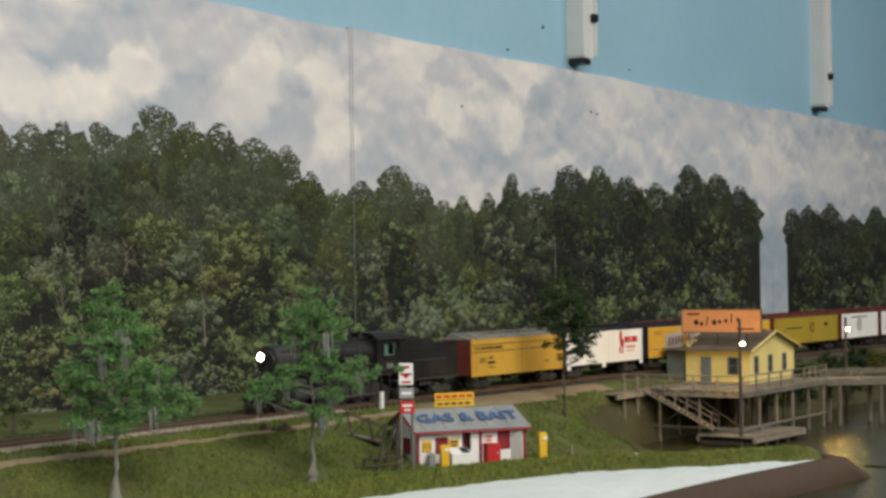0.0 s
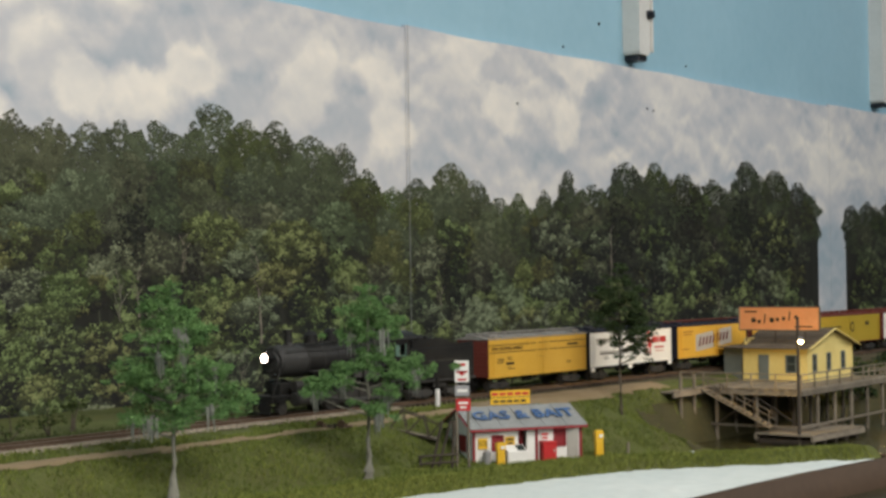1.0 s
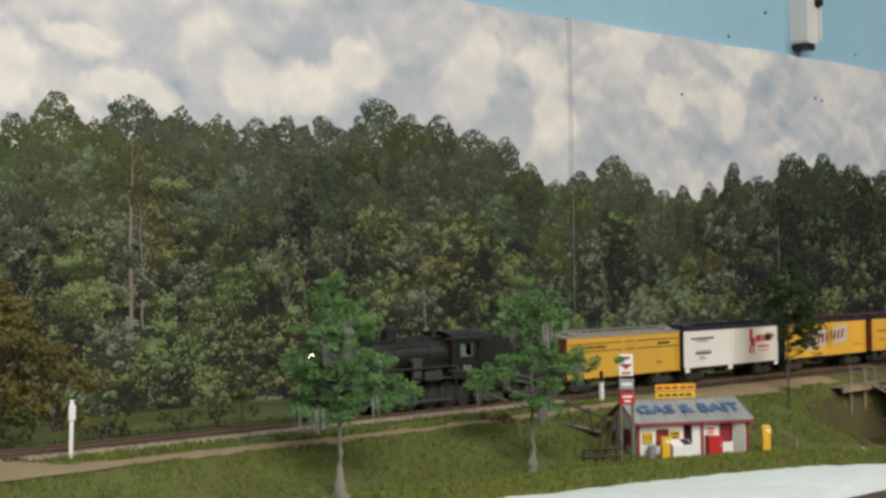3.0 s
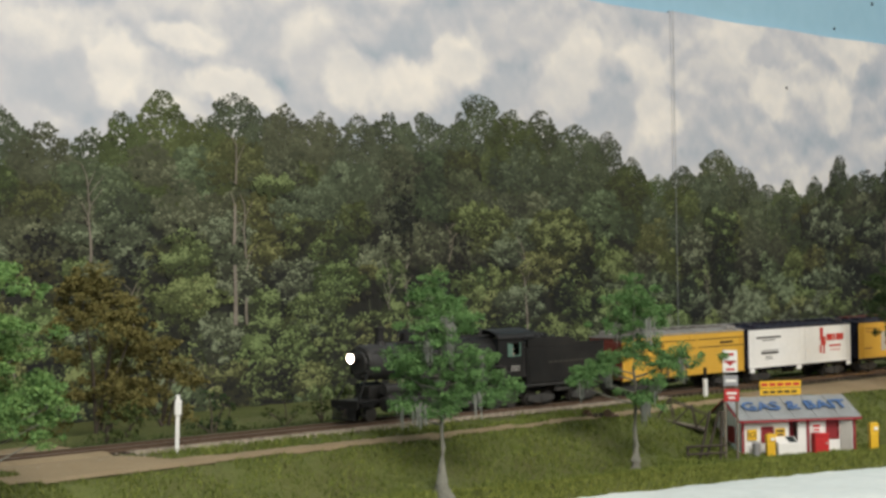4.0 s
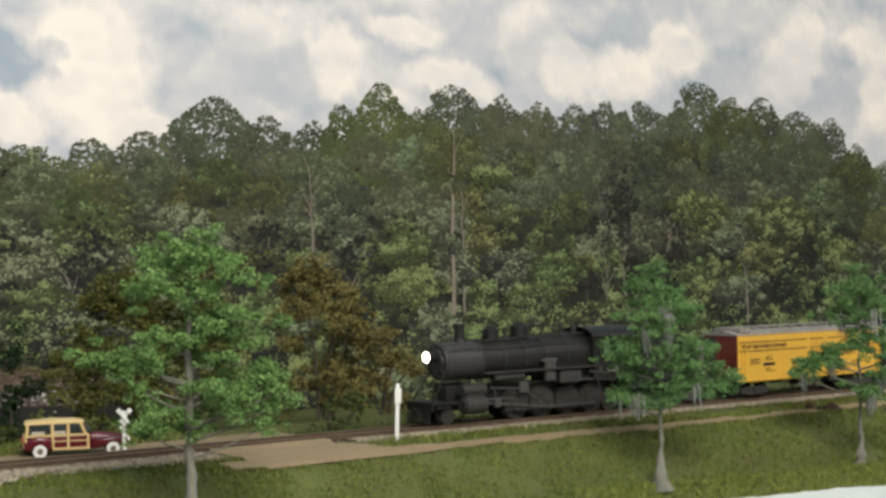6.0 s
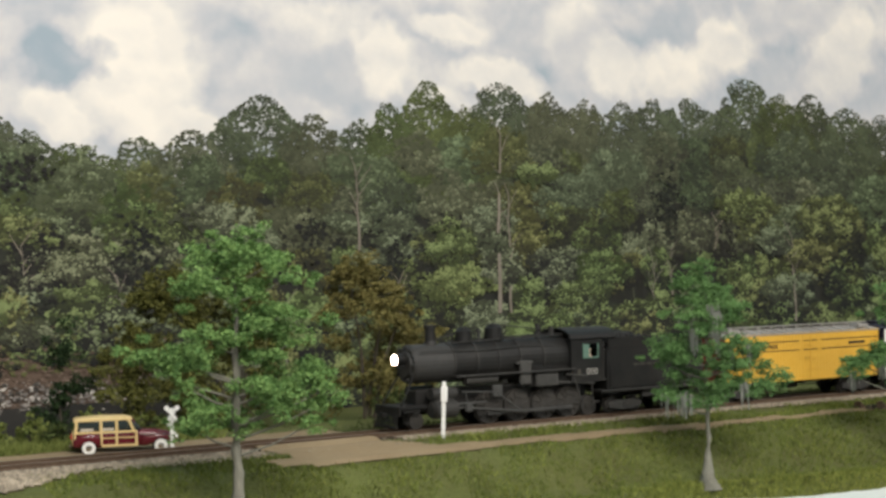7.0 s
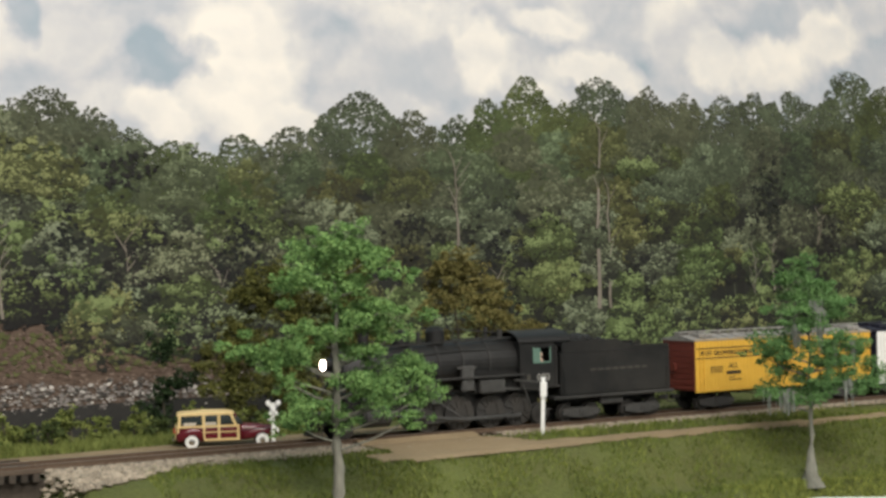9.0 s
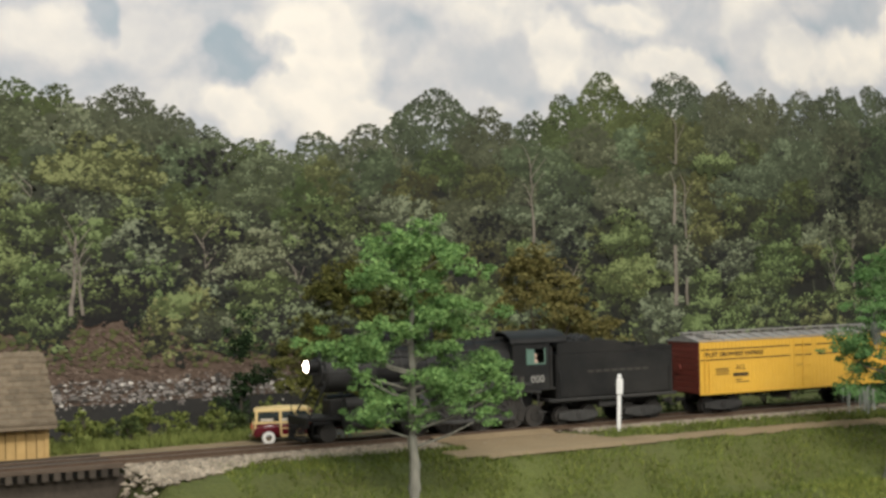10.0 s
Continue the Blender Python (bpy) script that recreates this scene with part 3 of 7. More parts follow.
def ground_z(x, y):
    d = y - rim_y(x)
    foot = max(0.64, rim_y(x) + 0.014)
    z = -0.0035 - 0.0025 * smooth01(0.742, 0.71, y) - 0.029 * smooth01(0.712, foot, y)
    z -= 0.0026 * smooth01(0.786, 0.80, y)
    # the bright edge dips to the plaster
    z += 0.0015 * smooth01(0.03, 0.014, d) - 0.016 * smooth01(0.008, -0.006, d)
    # the shore by the pier
    shore = smooth01(1.17, 1.31, x + 0.25 * (0.70 - y) * 0.0) * smooth01(track_y(x) - 0.040, track_y(x) - 0.072, y)
    inlet = smooth01(1.0, 1.07, x) * smooth01(0.026, 0.042, d) * smooth01(0.66, 0.60, y)
    k = max(shore, inlet)
    if y < track_y(x) - 0.02:
        z = z * (1 - k) - 0.076 * k
    # behind the track it falls away towards the wall, more at the river
    back = smooth01(0.875, 0.97, y)
    z -= back * (0.012 + 0.05 * smooth01(0.56, 0.45, x))
    # ravine under the trestle
    z -= 0.09 * smooth01(0.246, 0.222, x) * smooth01(0.80, 0.77, y)
    amp = 0.0011 * (1 - 0.8 * smooth01(0.70, 0.715, y) * smooth01(0.86, 0.84, y))
    return z + amp * (noise.noise((x * 55, y * 55, 0.3)) + 0.6 * noise.noise((x * 140, y * 140, 2.1)))


def sheet(name, x0, x1, y0, y1, dx, dy, zf, material, keep=None):
    nx, ny = int((x1 - x0) / dx) + 1, int((y1 - y0) / dy) + 1
    vs = [(x0 + i * dx, y0 + j * dy, zf(x0 + i * dx, y0 + j * dy)) for j in range(ny) for i in range(nx)]
    fs = []
    for j in range(ny - 1):
        for i in range(nx - 1):
            k = j * nx + i
            if keep is None or keep(x0 + (i + 0.5) * dx, y0 + (j + 0.5) * dy):
                fs.append((k, k + 1, k + nx + 1, k + nx))
    me = bpy.data.meshes.new(name)
    me.from_pydata(vs, [], fs)
    me.materials.append(M[material])
    for p in me.polygons:
        p.use_smooth = True
    return new(name, me)


def land(x, y):
    return y > rim_y(x) - 0.010 if x < 1.135 else y > (0.40 if x > 1.25 else 0.5)


tagged(sheet("ground", -0.6, 3.9, 0.396, WALL_Y - 0.0045, 0.008, 0.006, ground_z, "grass_soil", land), "mossy grass ground sloping down from the track", "ground", kind="structure")


ROAD_BACK = ((0.40, 0.7225), (0.50, 0.7205), (0.58, 0.7165), (0.64, 0.7135), (0.70, 0.7075), (0.80, 0.7060), (0.95, 0.7090), (1.2, 0.7150))


def road_front(x):
    return 0.7015 - 0.0045 * smooth01(0.62, 0.72, x) - 0.008 * smooth01(0.95, 1.2, x)


def road_z(x, y):
    """The road climbs to the rails where it crosses."""
    return max(ground_z(x, y), -0.0016 - 0.0060 * smooth01(0.030, 0.012, y - track_y(x) + 0.042)) + 0.0005 if 0.40 < x < 0.53 else ground_z(x, y) + 0.0005


def on_road(x, y):
    w = 0.003 * noise.noise((x * 30, y * 30, 5))
    along = road_front(x) + 0.003 + w * 0.6 < y < line_at(ROAD_BACK, x) + w * 0.6 and 0.40 < x < 1.2
    crossing = 0.412 + w + 0.5 * (0.75 - y) * (y < 0.75) * 0.3 < x < 0.484 + w + max(0.0, 0.745 - y) * 0.9 and 0.702 + w < y < track_y(x) - 0.0098
    yard = 1.02 < x < 1.305 and 0.696 + w < y < 0.722 + w
    return along or crossing or yard


tagged(sheet("road", 0.38, 1.36, 0.69, 0.76, 0.0025, 0.0025, road_z, "dirt", on_road), "sandy dirt road beside the track", "road", kind="structure")


def back_road_z(x, y):
    return ground_z(x, y) + 0.0016


tagged(sheet("road", 0.02, 0.50, 0.786, 0.850, 0.0025, 0.0025, back_road_z, "dirt",
             lambda x, y: 0.787 + 0.003 * noise.noise((x * 30, y * 30, 1)) < y < 0.836 + 0.003 * noise.noise((x * 25, y * 25, 3))),
       "sandy dirt lane behind the track", "road", kind="structure")


# brown soil low on the bank, coloured darker to carry the shading there
M["soil_shaded"] = surface("shaded_bank_soil", (0.034, 0.034, 0.013), (0.080, 0.070, 0.028), 0.9, 300, 30, bump=0.6, dirt=(0.05, 0.05, 0.02), dirt_amount=0.5)
tagged(sheet("bank", 1.20, 2.3, 0.56, 0.735, 0.005, 0.004, back_road_z, "soil_shaded", lambda x, y: ground_z(x, y) < -0.026 + 0.006 * noise.noise((x * 40, y * 40, 6)) and x > 1.22), "brown bank soil under the pier, its shade put into the colour", "bank", kind="structure")

# ---- white plaster shelf with its brown fascia ----
def plaster_z(x, y):
    return -0.0425 + 0.0010 * noise.noise((x * 40, y * 40, 7)) + 0.0006 * noise.noise((x * 120, y * 120, 3))


def near_edge(x):
    return 0.452 - 0.010 * smooth01(0.89, 1.0, x) - 0.014 * smooth01(1.0, 1.14, x)


tagged(sheet("plaster_shelf", 0.40, 1.150, 0.30, 0.68, 0.005, 0.005, plaster_z, "plaster",
             lambda x, y: near_edge(x) + 0.002 < y < rim_y(x) + 0.004 and x < 1.132 + 0.3 * max(0.0, y - 0.44)), "bare white plaster strip in front of the grass", "plaster", kind="structure")
b = BM()
outline = [(0.30, near_edge(0.3))] + [(x, near_edge(x)) for x in (0.8, 0.95, 1.02, 1.08, 1.12)] + [(1.138, 0.426), (1.147, 0.424), (1.153, 0.432), (1.155, 0.452)]
prev = None
for x, y in outline:
    ring = [b.verts.new((x - 0.004, y + 0.006, -0.0428)), b.verts.new((x - 0.002, y + 0.003, -0.0408)), b.verts.new((x + 0.001, y - 0.003, -0.0418)), b.verts.new((x + 0.040 * smooth01(1.06, 1.15, x), y - 0.008, -0.060)), b.verts.new((x + 0.095 * smooth01(1.0, 1.15, x), y - 0.014, -0.095)), b.verts.new((x + 0.110 * smooth01(1.0, 1.15, x), y - 0.016, -0.30))]
    if prev:
        for i in range(5):
            b.faces.new((prev[i], ring[i], ring[i + 1], prev[i + 1]))
    prev = ring
tagged(part("fascia", b, "fascia", smooth=True), "dark brown fascia board along the layout's edge", "fascia", kind="structure")

# ---- water ----
m, nt, bs = nodes_of("pond_water")
bs.inputs["Base Color"].default_value = (0.030, 0.032, 0.016, 1)
bs.inputs["Roughness"].default_value = 0.16
bs.inputs["Specular IOR Level"].default_value = 0.25
v = coords(nt)
nt.links.new(ramped(nt, noise_of(nt, v, 18, 4), [(0.3, (0.020, 0.024, 0.012)), (0.7, (0.055, 0.050, 0.022))]), bs.inputs["Base Color"])
bumped(nt, bs, noise_of(nt, v, 160, 3), 0.5, 0.003)
M["water"] = m
tagged(part("water", box(BM(), 0.95, 4.2, 0.25, 0.74, -0.30, WATER_Z), "water"), "dark green still pond water", "water", kind="structure")
tagged(part("layout_table", box(BM(), -1.0, 4.2, 0.46, WALL_Y - 0.005, -0.42, -0.31), "fascia"), "brown layout bench under the scenery", "bench", kind="structure")

# ---- track ----
TURN_T = -1.95


def on_track(s, z=0.0):
    return pose(s, track_y(s), z, 0, 0, TURN_T)


track = empty("railway_track", on_track(0.45), "single railway track of rusty rails on dark ties", "track", kind="structure")
for y in (-0.0083, 0.0083):
    b = BM()
    box(b, -1.05, 3.2, y - 0.0011, y + 0.0011, -0.0024, -0.0018)
    box(b, -1.05, 3.2, y - 0.0004, y + 0.0004, -0.0018, -0.0006)
    box(b, -1.05, 3.2, y - 0.0006, y + 0.0006, -0.0006, -0.0001)
    rail = part("rail", b, "rail", track)
    part("rail_head", box(BM(), -1.05, 3.2, y - 0.0004, y + 0.0004, -0.0001, 0.0), "railtop", rail, "worn bright rail head")
tie_mesh = None
tr_r = random.Random(3)
for i in range(290):
    x = -0.195 + i * 0.0064
    if tie_mesh is None:
        first = part("tie", box(BM(), -0.0013, 0.0013, -0.0148, 0.0148, -0.0042, -0.0024, 0.0002), "tie", track)
        tie_mesh = first.data
        t = first
    else:
        t = new("tie", tie_mesh)
        t.parent = track
    t.matrix_basis = pose(x, tr_r.uniform(-0.0006, 0.0006), 0, 0, 0, tr_r.uniform(-2, 2))
b = BM()
for i in range(200):
    x = -0.195 + (290 + i) * 0.0064
    box(b, x - 0.0013, x + 0.0013, -0.0148, 0.0148, -0.0042, -0.0024)
tagged(part("far_ties", b, "tie", track), kind="stuff")


def pebbles(name, n, place, size, material, parent, label, seed):
    """Loose stones: squashed octahedra scattered by place(random)."""
    r, vs, fs = random.Random(seed), [], []
    for _ in range(n):
        x, y, z = place(r)
        s = size * r.uniform(0.6, 1.5)
        a, k = r.random() * 6.28, len(vs)
        c, d = math.cos(a) * s, math.sin(a) * s
        f = r.uniform(0.6, 1.0)
        vs += [(x + c, y + d, z), (x - d * f, y + c * f, z + s * 0.15), (x - c, y - d, z), (x + d * f, y - c * f, z - s * 0.1), (x + r.uniform(-0.3, 0.3) * s, y + r.uniform(-0.3, 0.3) * s, z + s * r.uniform(0.45, 0.8)), (x, y, z - s * 0.6)]
        fs += [(k, k + 1, k + 4), (k + 1, k + 2, k + 4), (k + 2, k + 3, k + 4), (k + 3, k, k + 4), (k + 1, k, k + 5), (k + 2, k + 1, k + 5), (k + 3, k + 2, k + 5), (k, k + 3, k + 5)]
    me = bpy.data.meshes.new(name)
    me.from_pydata(vs, [], fs)
    me.materials.append(M[material])
    ob = new(name, me)
    ob.parent = parent
    return tagged(ob, label, kind="stuff")


def ballast_place(r):
    x = r.uniform(-0.205, 0.50) if r.random() < 0.8 else r.uniform(-0.205, 0.1)
    while -0.038 < x < 0.050 and r.random() < 0.97:   # none on the sandy crossing
        x = r.uniform(-0.205, 0.50)
    y = r.triangular(-0.040 if x < 0.05 else -0.027, 0.024, -0.020 if x < 0.05 else -0.016)
    return x, y, -0.0028 - 0.0008 * smooth01(0.014, 0.030, abs(y))


b = BM()
prism_profile = [(-0.034, -0.012), (-0.0165, -0.0042), (0.0165, -0.0042), (0.034, -0.012)]
a0 = [b.verts.new((-0.205, y, z)) for y, z in prism_profile]
a1 = [b.verts.new((0.44, y, z)) for y, z in prism_profile]
for i in range(3):
    b.faces.new((a0[i], a0[i + 1], a1[i + 1], a1[i]))
part("ballast_bed", b, "ballast", track, "grey brown ballast bed")
# the far ballast lies in shade; that shade is put into this darker colour
M["cinder"] = surface("cinder_bed", (0.040, 0.036, 0.020), (0.085, 0.072, 0.040), 0.95, 700, 60, bump=0.6, dirt=(0.05, 0.06, 0.02), dirt_amount=0.5)
b = BM()
a0 = [b.verts.new((0.44, y, z)) for y, z in prism_profile]
a1 = [b.verts.new((3.2, y, z)) for y, z in prism_profile]
for i in range(3):
    b.faces.new((a0[i], a0[i + 1], a1[i + 1], a1[i]))
part("cinder_bed", b, "cinder", track, "weedy ballast bed with shade put into its dark colour")
pebbles("ballast", 15000, ballast_place, 0.00085, "ballast", track, "loose grey ballast stones", 8)


# ---- rolling stock ----
M["steel"] = surface("wheel_steel", (0.05, 0.045, 0.04), (0.10, 0.09, 0.08), 0.5, 400, 50, metal=0.6)
M["wheelface"] = surface("dusty_wheel", (0.010, 0.0098, 0.0095), (0.030, 0.028, 0.026), 0.65, 400, 50, dirt=(0.055, 0.047, 0.038), dirt_amount=0.5)
M["grime"] = surface("grimy_black", (0.012, 0.012, 0.012), (0.028, 0.027, 0.025), 0.7, 300, 40, dirt=(0.065, 0.06, 0.055), dirt_amount=0.5)
M["worn_grey"] = surface("worn_grey_iron", (0.030, 0.030, 0.029), (0.068, 0.066, 0.062), 0.6, 300, 60, dirt=(0.015, 0.014, 0.013), dirt_amount=0.6)
M["rodsteel"] = surface("rod_steel", (0.05, 0.05, 0.05), (0.10, 0.10, 0.097), 0.5, 400, 40, metal=0.5)
M["graphite"] = surface("graphite_smokebox", (0.020, 0.020, 0.020), (0.036, 0.035, 0.034), 0.6, 300, 40, dirt=(0.055, 0.050, 0.044), dirt_amount=0.5)
M["headlight"] = glow("headlight_glow", (1.0, 0.74, 0.64), 24.0)
M["lettering_white"] = surface("lettering_white", (0.26, 0.25, 0.23), (0.36, 0.35, 0.32), 0.6, bump=0)
M["lettering_dim"] = surface("lettering_dim", (0.035, 0.033, 0.028), (0.055, 0.050, 0.040), 0.6, bump=0)
M["ink_black"] = surface("lettering_black", (0.03, 0.022, 0.01), (0.06, 0.04, 0.02), 0.6, bump=0)
M["red"] = surface("red_paint", (0.42, 0.018, 0.02), (0.55, 0.03, 0.03), 0.5, bump=0.1)
M["navy"] = surface("dark_blue_black", (0.012, 0.012, 0.022), (0.025, 0.024, 0.04), 0.6, 250, 25)
M["roofgrey"] = surface("weathered_roof", (0.20, 0.19, 0.175), (0.34, 0.325, 0.30), 0.8, 300, 30, dirt=(0.12, 0.10, 0.09), dirt_amount=0.5)
M["olive"] = surface("reefer_olive", (0.30, 0.22, 0.018), (0.37, 0.27, 0.03), 0.5, 250, 25)
M["coal"] = surface("coal", (0.008, 0.008, 0.008), (0.02, 0.02, 0.02), 0.6, 900, 200, bump=1.0, depth=0.002)
M["silver"] = surface("silver_panel", (0.36, 0.34, 0.31), (0.46, 0.44, 0.40), 0.5, 250, 25)
M["glass"] = surface("dark_glass", (0.02, 0.03, 0.03), (0.05, 0.06, 0.06), 0.15, 100, 20, bump=0)
M["figure"] = surface("painted_figurine", (0.25, 0.18, 0.13), (0.5, 0.36, 0.28), 0.6, 700, 300)
M["cabgreen"] = surface("cab_green", (0.07, 0.13, 0.10), (0.11, 0.19, 0.15), 0.6)
MOVERS = []
SPINNERS = []


def lettering(text, size, material, parent, m, label="", squeeze=1.0, name="lettering", bold=0.0):
    """Words as a thin mesh; m places them (x along, z up, facing -y)."""
    cu = bpy.data.curves.new("words", "FONT")
    cu.body, cu.size, cu.extrude, cu.align_x, cu.align_y = text, size, size * 0.015, "CENTER", "CENTER"
    cu.resolution_u = 2
    cu.offset = size * bold
    tmp = bpy.data.objects.new("words", cu)
    scene.collection.objects.link(tmp)
    dg = bpy.context.evaluated_depsgraph_get()
    me = bpy.data.meshes.new_from_object(tmp.evaluated_get(dg))
    bpy.data.objects.remove(tmp)
    me.transform(Matrix.Diagonal((squeeze, 1, 1, 1)))
    me.materials.clear()
    me.materials.append(M[material])
    ob = new(name, me)
    ob.parent = parent
    ob.matrix_basis = m @ pose(0, 0, 0, 90, 0, 0)
    return tagged(ob, label) if label else ob


def wheelset(parent, x, r, gauge=0.0083, name="wheelset", spokes=0, face="wheelface"):
    """Axle and two wheels, turning about the axle."""
    b = BM()
    rod(b, (0, -gauge, 0), (0, gauge, 0), 0.0011, n=8)
    for s in (-1, 1):
        y = s * gauge
        rod(b, (0, y - s * 0.0012, 0), (0, y - s * 0.0018, 0), r + 0.0006, n=20)
        rod(b, (0, y - s * 0.0012, 0), (0, y + s * 0.0009, 0), r, n=20)
        rod(b, (0, y + s * 0.0009, 0), (0, y + s * 0.0014, 0), r * 0.42, n=10)
        if spokes:
            for k in range(spokes):
                a = 6.283 * k / spokes
                rod(b, (r * 0.2 * math.cos(a), y + s * 0.0011, r * 0.2 * math.sin(a)), (r * 0.9 * math.cos(a), y + s * 0.0011, r * 0.9 * math.sin(a)), 0.00045, n=5)
            box(b, -r * 0.45, r * 0.45, y + s * 0.0009, y + s * 0.0014, -r * 0.92, -r * 0.5)
    w = part(name, b, face, parent)
    w.matrix_basis = pose(x, 0, r)
    SPINNERS.append((w, x, r))
    return w


def truck(parent, x, span, r, material="grime"):
    """A freight or tender truck: two side frames, bolster; its wheelsets turn on the car."""
    b = BM()
    for s in (-1, 1):
        y = s * 0.0112
        prism(b, [(x - span * 0.72, r - 0.0014), (x - span * 0.72, r + 0.0014), (x - span * 0.3, r + 0.0026), (x + span * 0.3, r + 0.0026), (x + span * 0.72, r + 0.0014), (x + span * 0.72, r - 0.0014), (x + span * 0.22, r - 0.0030), (x - span * 0.22, r - 0.0030)], y - 0.0008, y + 0.0008)
        for k in (-1, 1):
            box(b, x + k * span * 0.5 - 0.0013, x + k * span * 0.5 + 0.0013, y - 0.0004 + s * 0.0006, y + 0.0004 + s * 0.0010, r - 0.0013, r + 0.0013, 0.0003)
        for k in (-0.0011, 0.0, 0.0011):
            rod(b, (x + k, y + s * 0.0009, r - 0.0016), (x + k, y + s * 0.0009, r + 0.0016), 0.0005, n=6)
    box(b, x - 0.0015, x + 0.0015, -0.0112, 0.0112, r - 0.001, r + 0.0022)
    part("truck", b, material, parent)
    for k in (-0.5, 0.5):
        wheelset(parent, x + k * span, r)


def coupler(b, x, s):
    box(b, x, x + s * 0.0045, -0.0008, 0.0008, 0.0078, 0.0096)
    box(b, x + s * 0.004, x + s * 0.0062, -0.0016, 0.0016, 0.0070, 0.0102, 0.0003)


def reefer(start, length, side, ends, roof, walk_mat, label, sill="black", doors=True):
    """A wooden refrigerator car: boarded sides, ice hatches, roof walk, ladders, underframe and trucks."""
    car = empty("refrigerator_car", on_track(0.88 + start), label, "freight car", "cars of the freight train")
    MOVERS.append((car, start))
    W, z0, z1 = 0.0152, 0.0122, 0.0425
    b = BM()
    box(b, 0.0006, length - 0.0006, -W + 0.0006, W - 0.0006, z0 - 0.0005, z1, 0)
    part("body", b, ends, car)
    for s in (0, 1):
        pts = []
        for i in range(9):
            za, zb = z0 + (z1 - z0) * i / 9, z0 + (z1 - z0) * (i + 1) / 9
            pts += [(0.0, za), (-0.0004, za + 0.0003), (-0.0004, zb - 0.0003)]
        pts += [(0.0, z1), (0.0007, z1), (0.0007, z0)]
        part("car_end", prism(BM(), [(x if s == 0 else length - x, z) for x, z in pts], -W + 0.0002, W - 0.0002), ends, car)
    for s in (-1, 1):
        b = BM()
        n = int(length / 0.0028)
        lo, hi = [], []
        for i in range(n):
            xa, xb = length * i / n, length * (i + 1) / n
            for x, d in ((xa, 0.0003), (xa + 0.0003, 0.0005), (xb - 0.0003, 0.0005), (xb, 0.0003)):
                if i and d == 0.0003 and x == xa:
                    continue
                lo.append(b.verts.new((x, s * (W + d), z0)))
                hi.append(b.verts.new((x, s * (W + d), z1 - 0.0004)))
        for i in range(len(lo) - 1):
            b.faces.new((lo[i], lo[i + 1], hi[i + 1], hi[i]))
        sd = part("car_side", b, side, car)
        b = BM()
        box(b, 0, length, s * W - 0.0004, s * W + 0.0005, z0 - 0.0009, z0 - 0.0001)
        box(b, 0, length, s * W - 0.0004, s * W + 0.0006, z1 - 0.0006, z1 + 0.0003)
        part("side_sill", b, sill, car)
        if doors:
            d = BM()
            c = length * 0.53
            for k in (-1, 1):
                box(d, c + (0.0002 if k > 0 else -0.0066), c + (0.0066 if k > 0 else -0.0002), s * (W + 0.0003) - 0.0004, s * (W + 0.0003) + 0.0004, z0 + 0.0008, z1 - 0.0012, 0.0001)
            dr = part("door", d, side, sd)
            h = BM()
            for zz in (z0 + 0.006, z0 + 0.013, z0 + 0.022):
                box(h, c - 0.0058, c + 0.0058, s * (W + 0.0009) - 0.0002, s * (W + 0.0009) + 0.0002, zz, zz + 0.0006)
            rod(h, (c, s * (W + 0.001), z0 + 0.002), (c, s * (W + 0.001), z1 - 0.003), 0.0003, n=5)
            part("hinge", h, side, sd)
        for xx in (0.003, length - 0.006):
            g = BM()
            for k in (0.0, 0.0033):
                box(g, xx + k, xx + k + 0.0002, s * (W + 0.0008) - 0.0002, s * (W + 0.0008) + 0.0002, z0 + 0.0006, z0 + 0.0268)
            for i in range(7):
                box(g, xx, xx + 0.0035, s * (W + 0.0008) - 0.0002, s * (W + 0.0008) + 0.0002, z0 + 0.001 + i * 0.0041, z0 + 0.0013 + i * 0.0041)
            part("ladder", g, side, sd)
    b = BM()
    outline = [(-W - 0.0008, z1), (0, z1 + 0.0031), (W + 0.0008, z1), (W + 0.0008, z1 - 0.0006), (-W - 0.0008, z1 - 0.0006)]
    va = [b.verts.new((-0.001, y, z)) for y, z in outline]
    vb = [b.verts.new((length + 0.001, y, z)) for y, z in outline]
    b.faces.new(va), b.faces.new(vb[::-1])
    for i in range(5):
        b.faces.new((va[i], va[(i + 1) % 5], vb[(i + 1) % 5], vb[i]))
    for i in range(1, 16):
        x = length * i / 16
        for s in (-1, 1):
            rod(b, (x, 0, z1 + 0.0034), (x, s * (W + 0.0006), z1 + 0.0004), 0.00035, n=5)
    part("roof", b, roof, car)
    b = BM()
    for y in (-0.0019, 0.0, 0.0019):
        box(b, -0.002, length + 0.002, y - 0.0008, y + 0.0008, z1 + 0.0042, z1 + 0.0047)
    for i in range(12):
        x = length * (i + 0.5) / 12
        box(b, x - 0.0005, x + 0.0005, -0.0026, 0.0026, z1 + 0.0027, z1 + 0.0042)
    part("roof_walk", b, walk_mat, car)
    for x in (0.011, length - 0.011):
        for s in (-1, 1):
            b = BM()
            box(b, x - 0.005, x + 0.005, s * 0.0078 - 0.0042, s * 0.0078 + 0.0042, z1 + 0.0014, z1 + 0.0038, 0.0003)
            box(b, x - 0.0008, x + 0.0008, s * 0.0122 - 0.0004, s * 0.0122 + 0.0004, z1 + 0.001, z1 + 0.0034)
            part("ice_hatch", b, roof, car)
    b = BM()
    box(b, 0.002, length - 0.002, -0.003, 0.003, z0 - 0.0035, z0 - 0.0006)
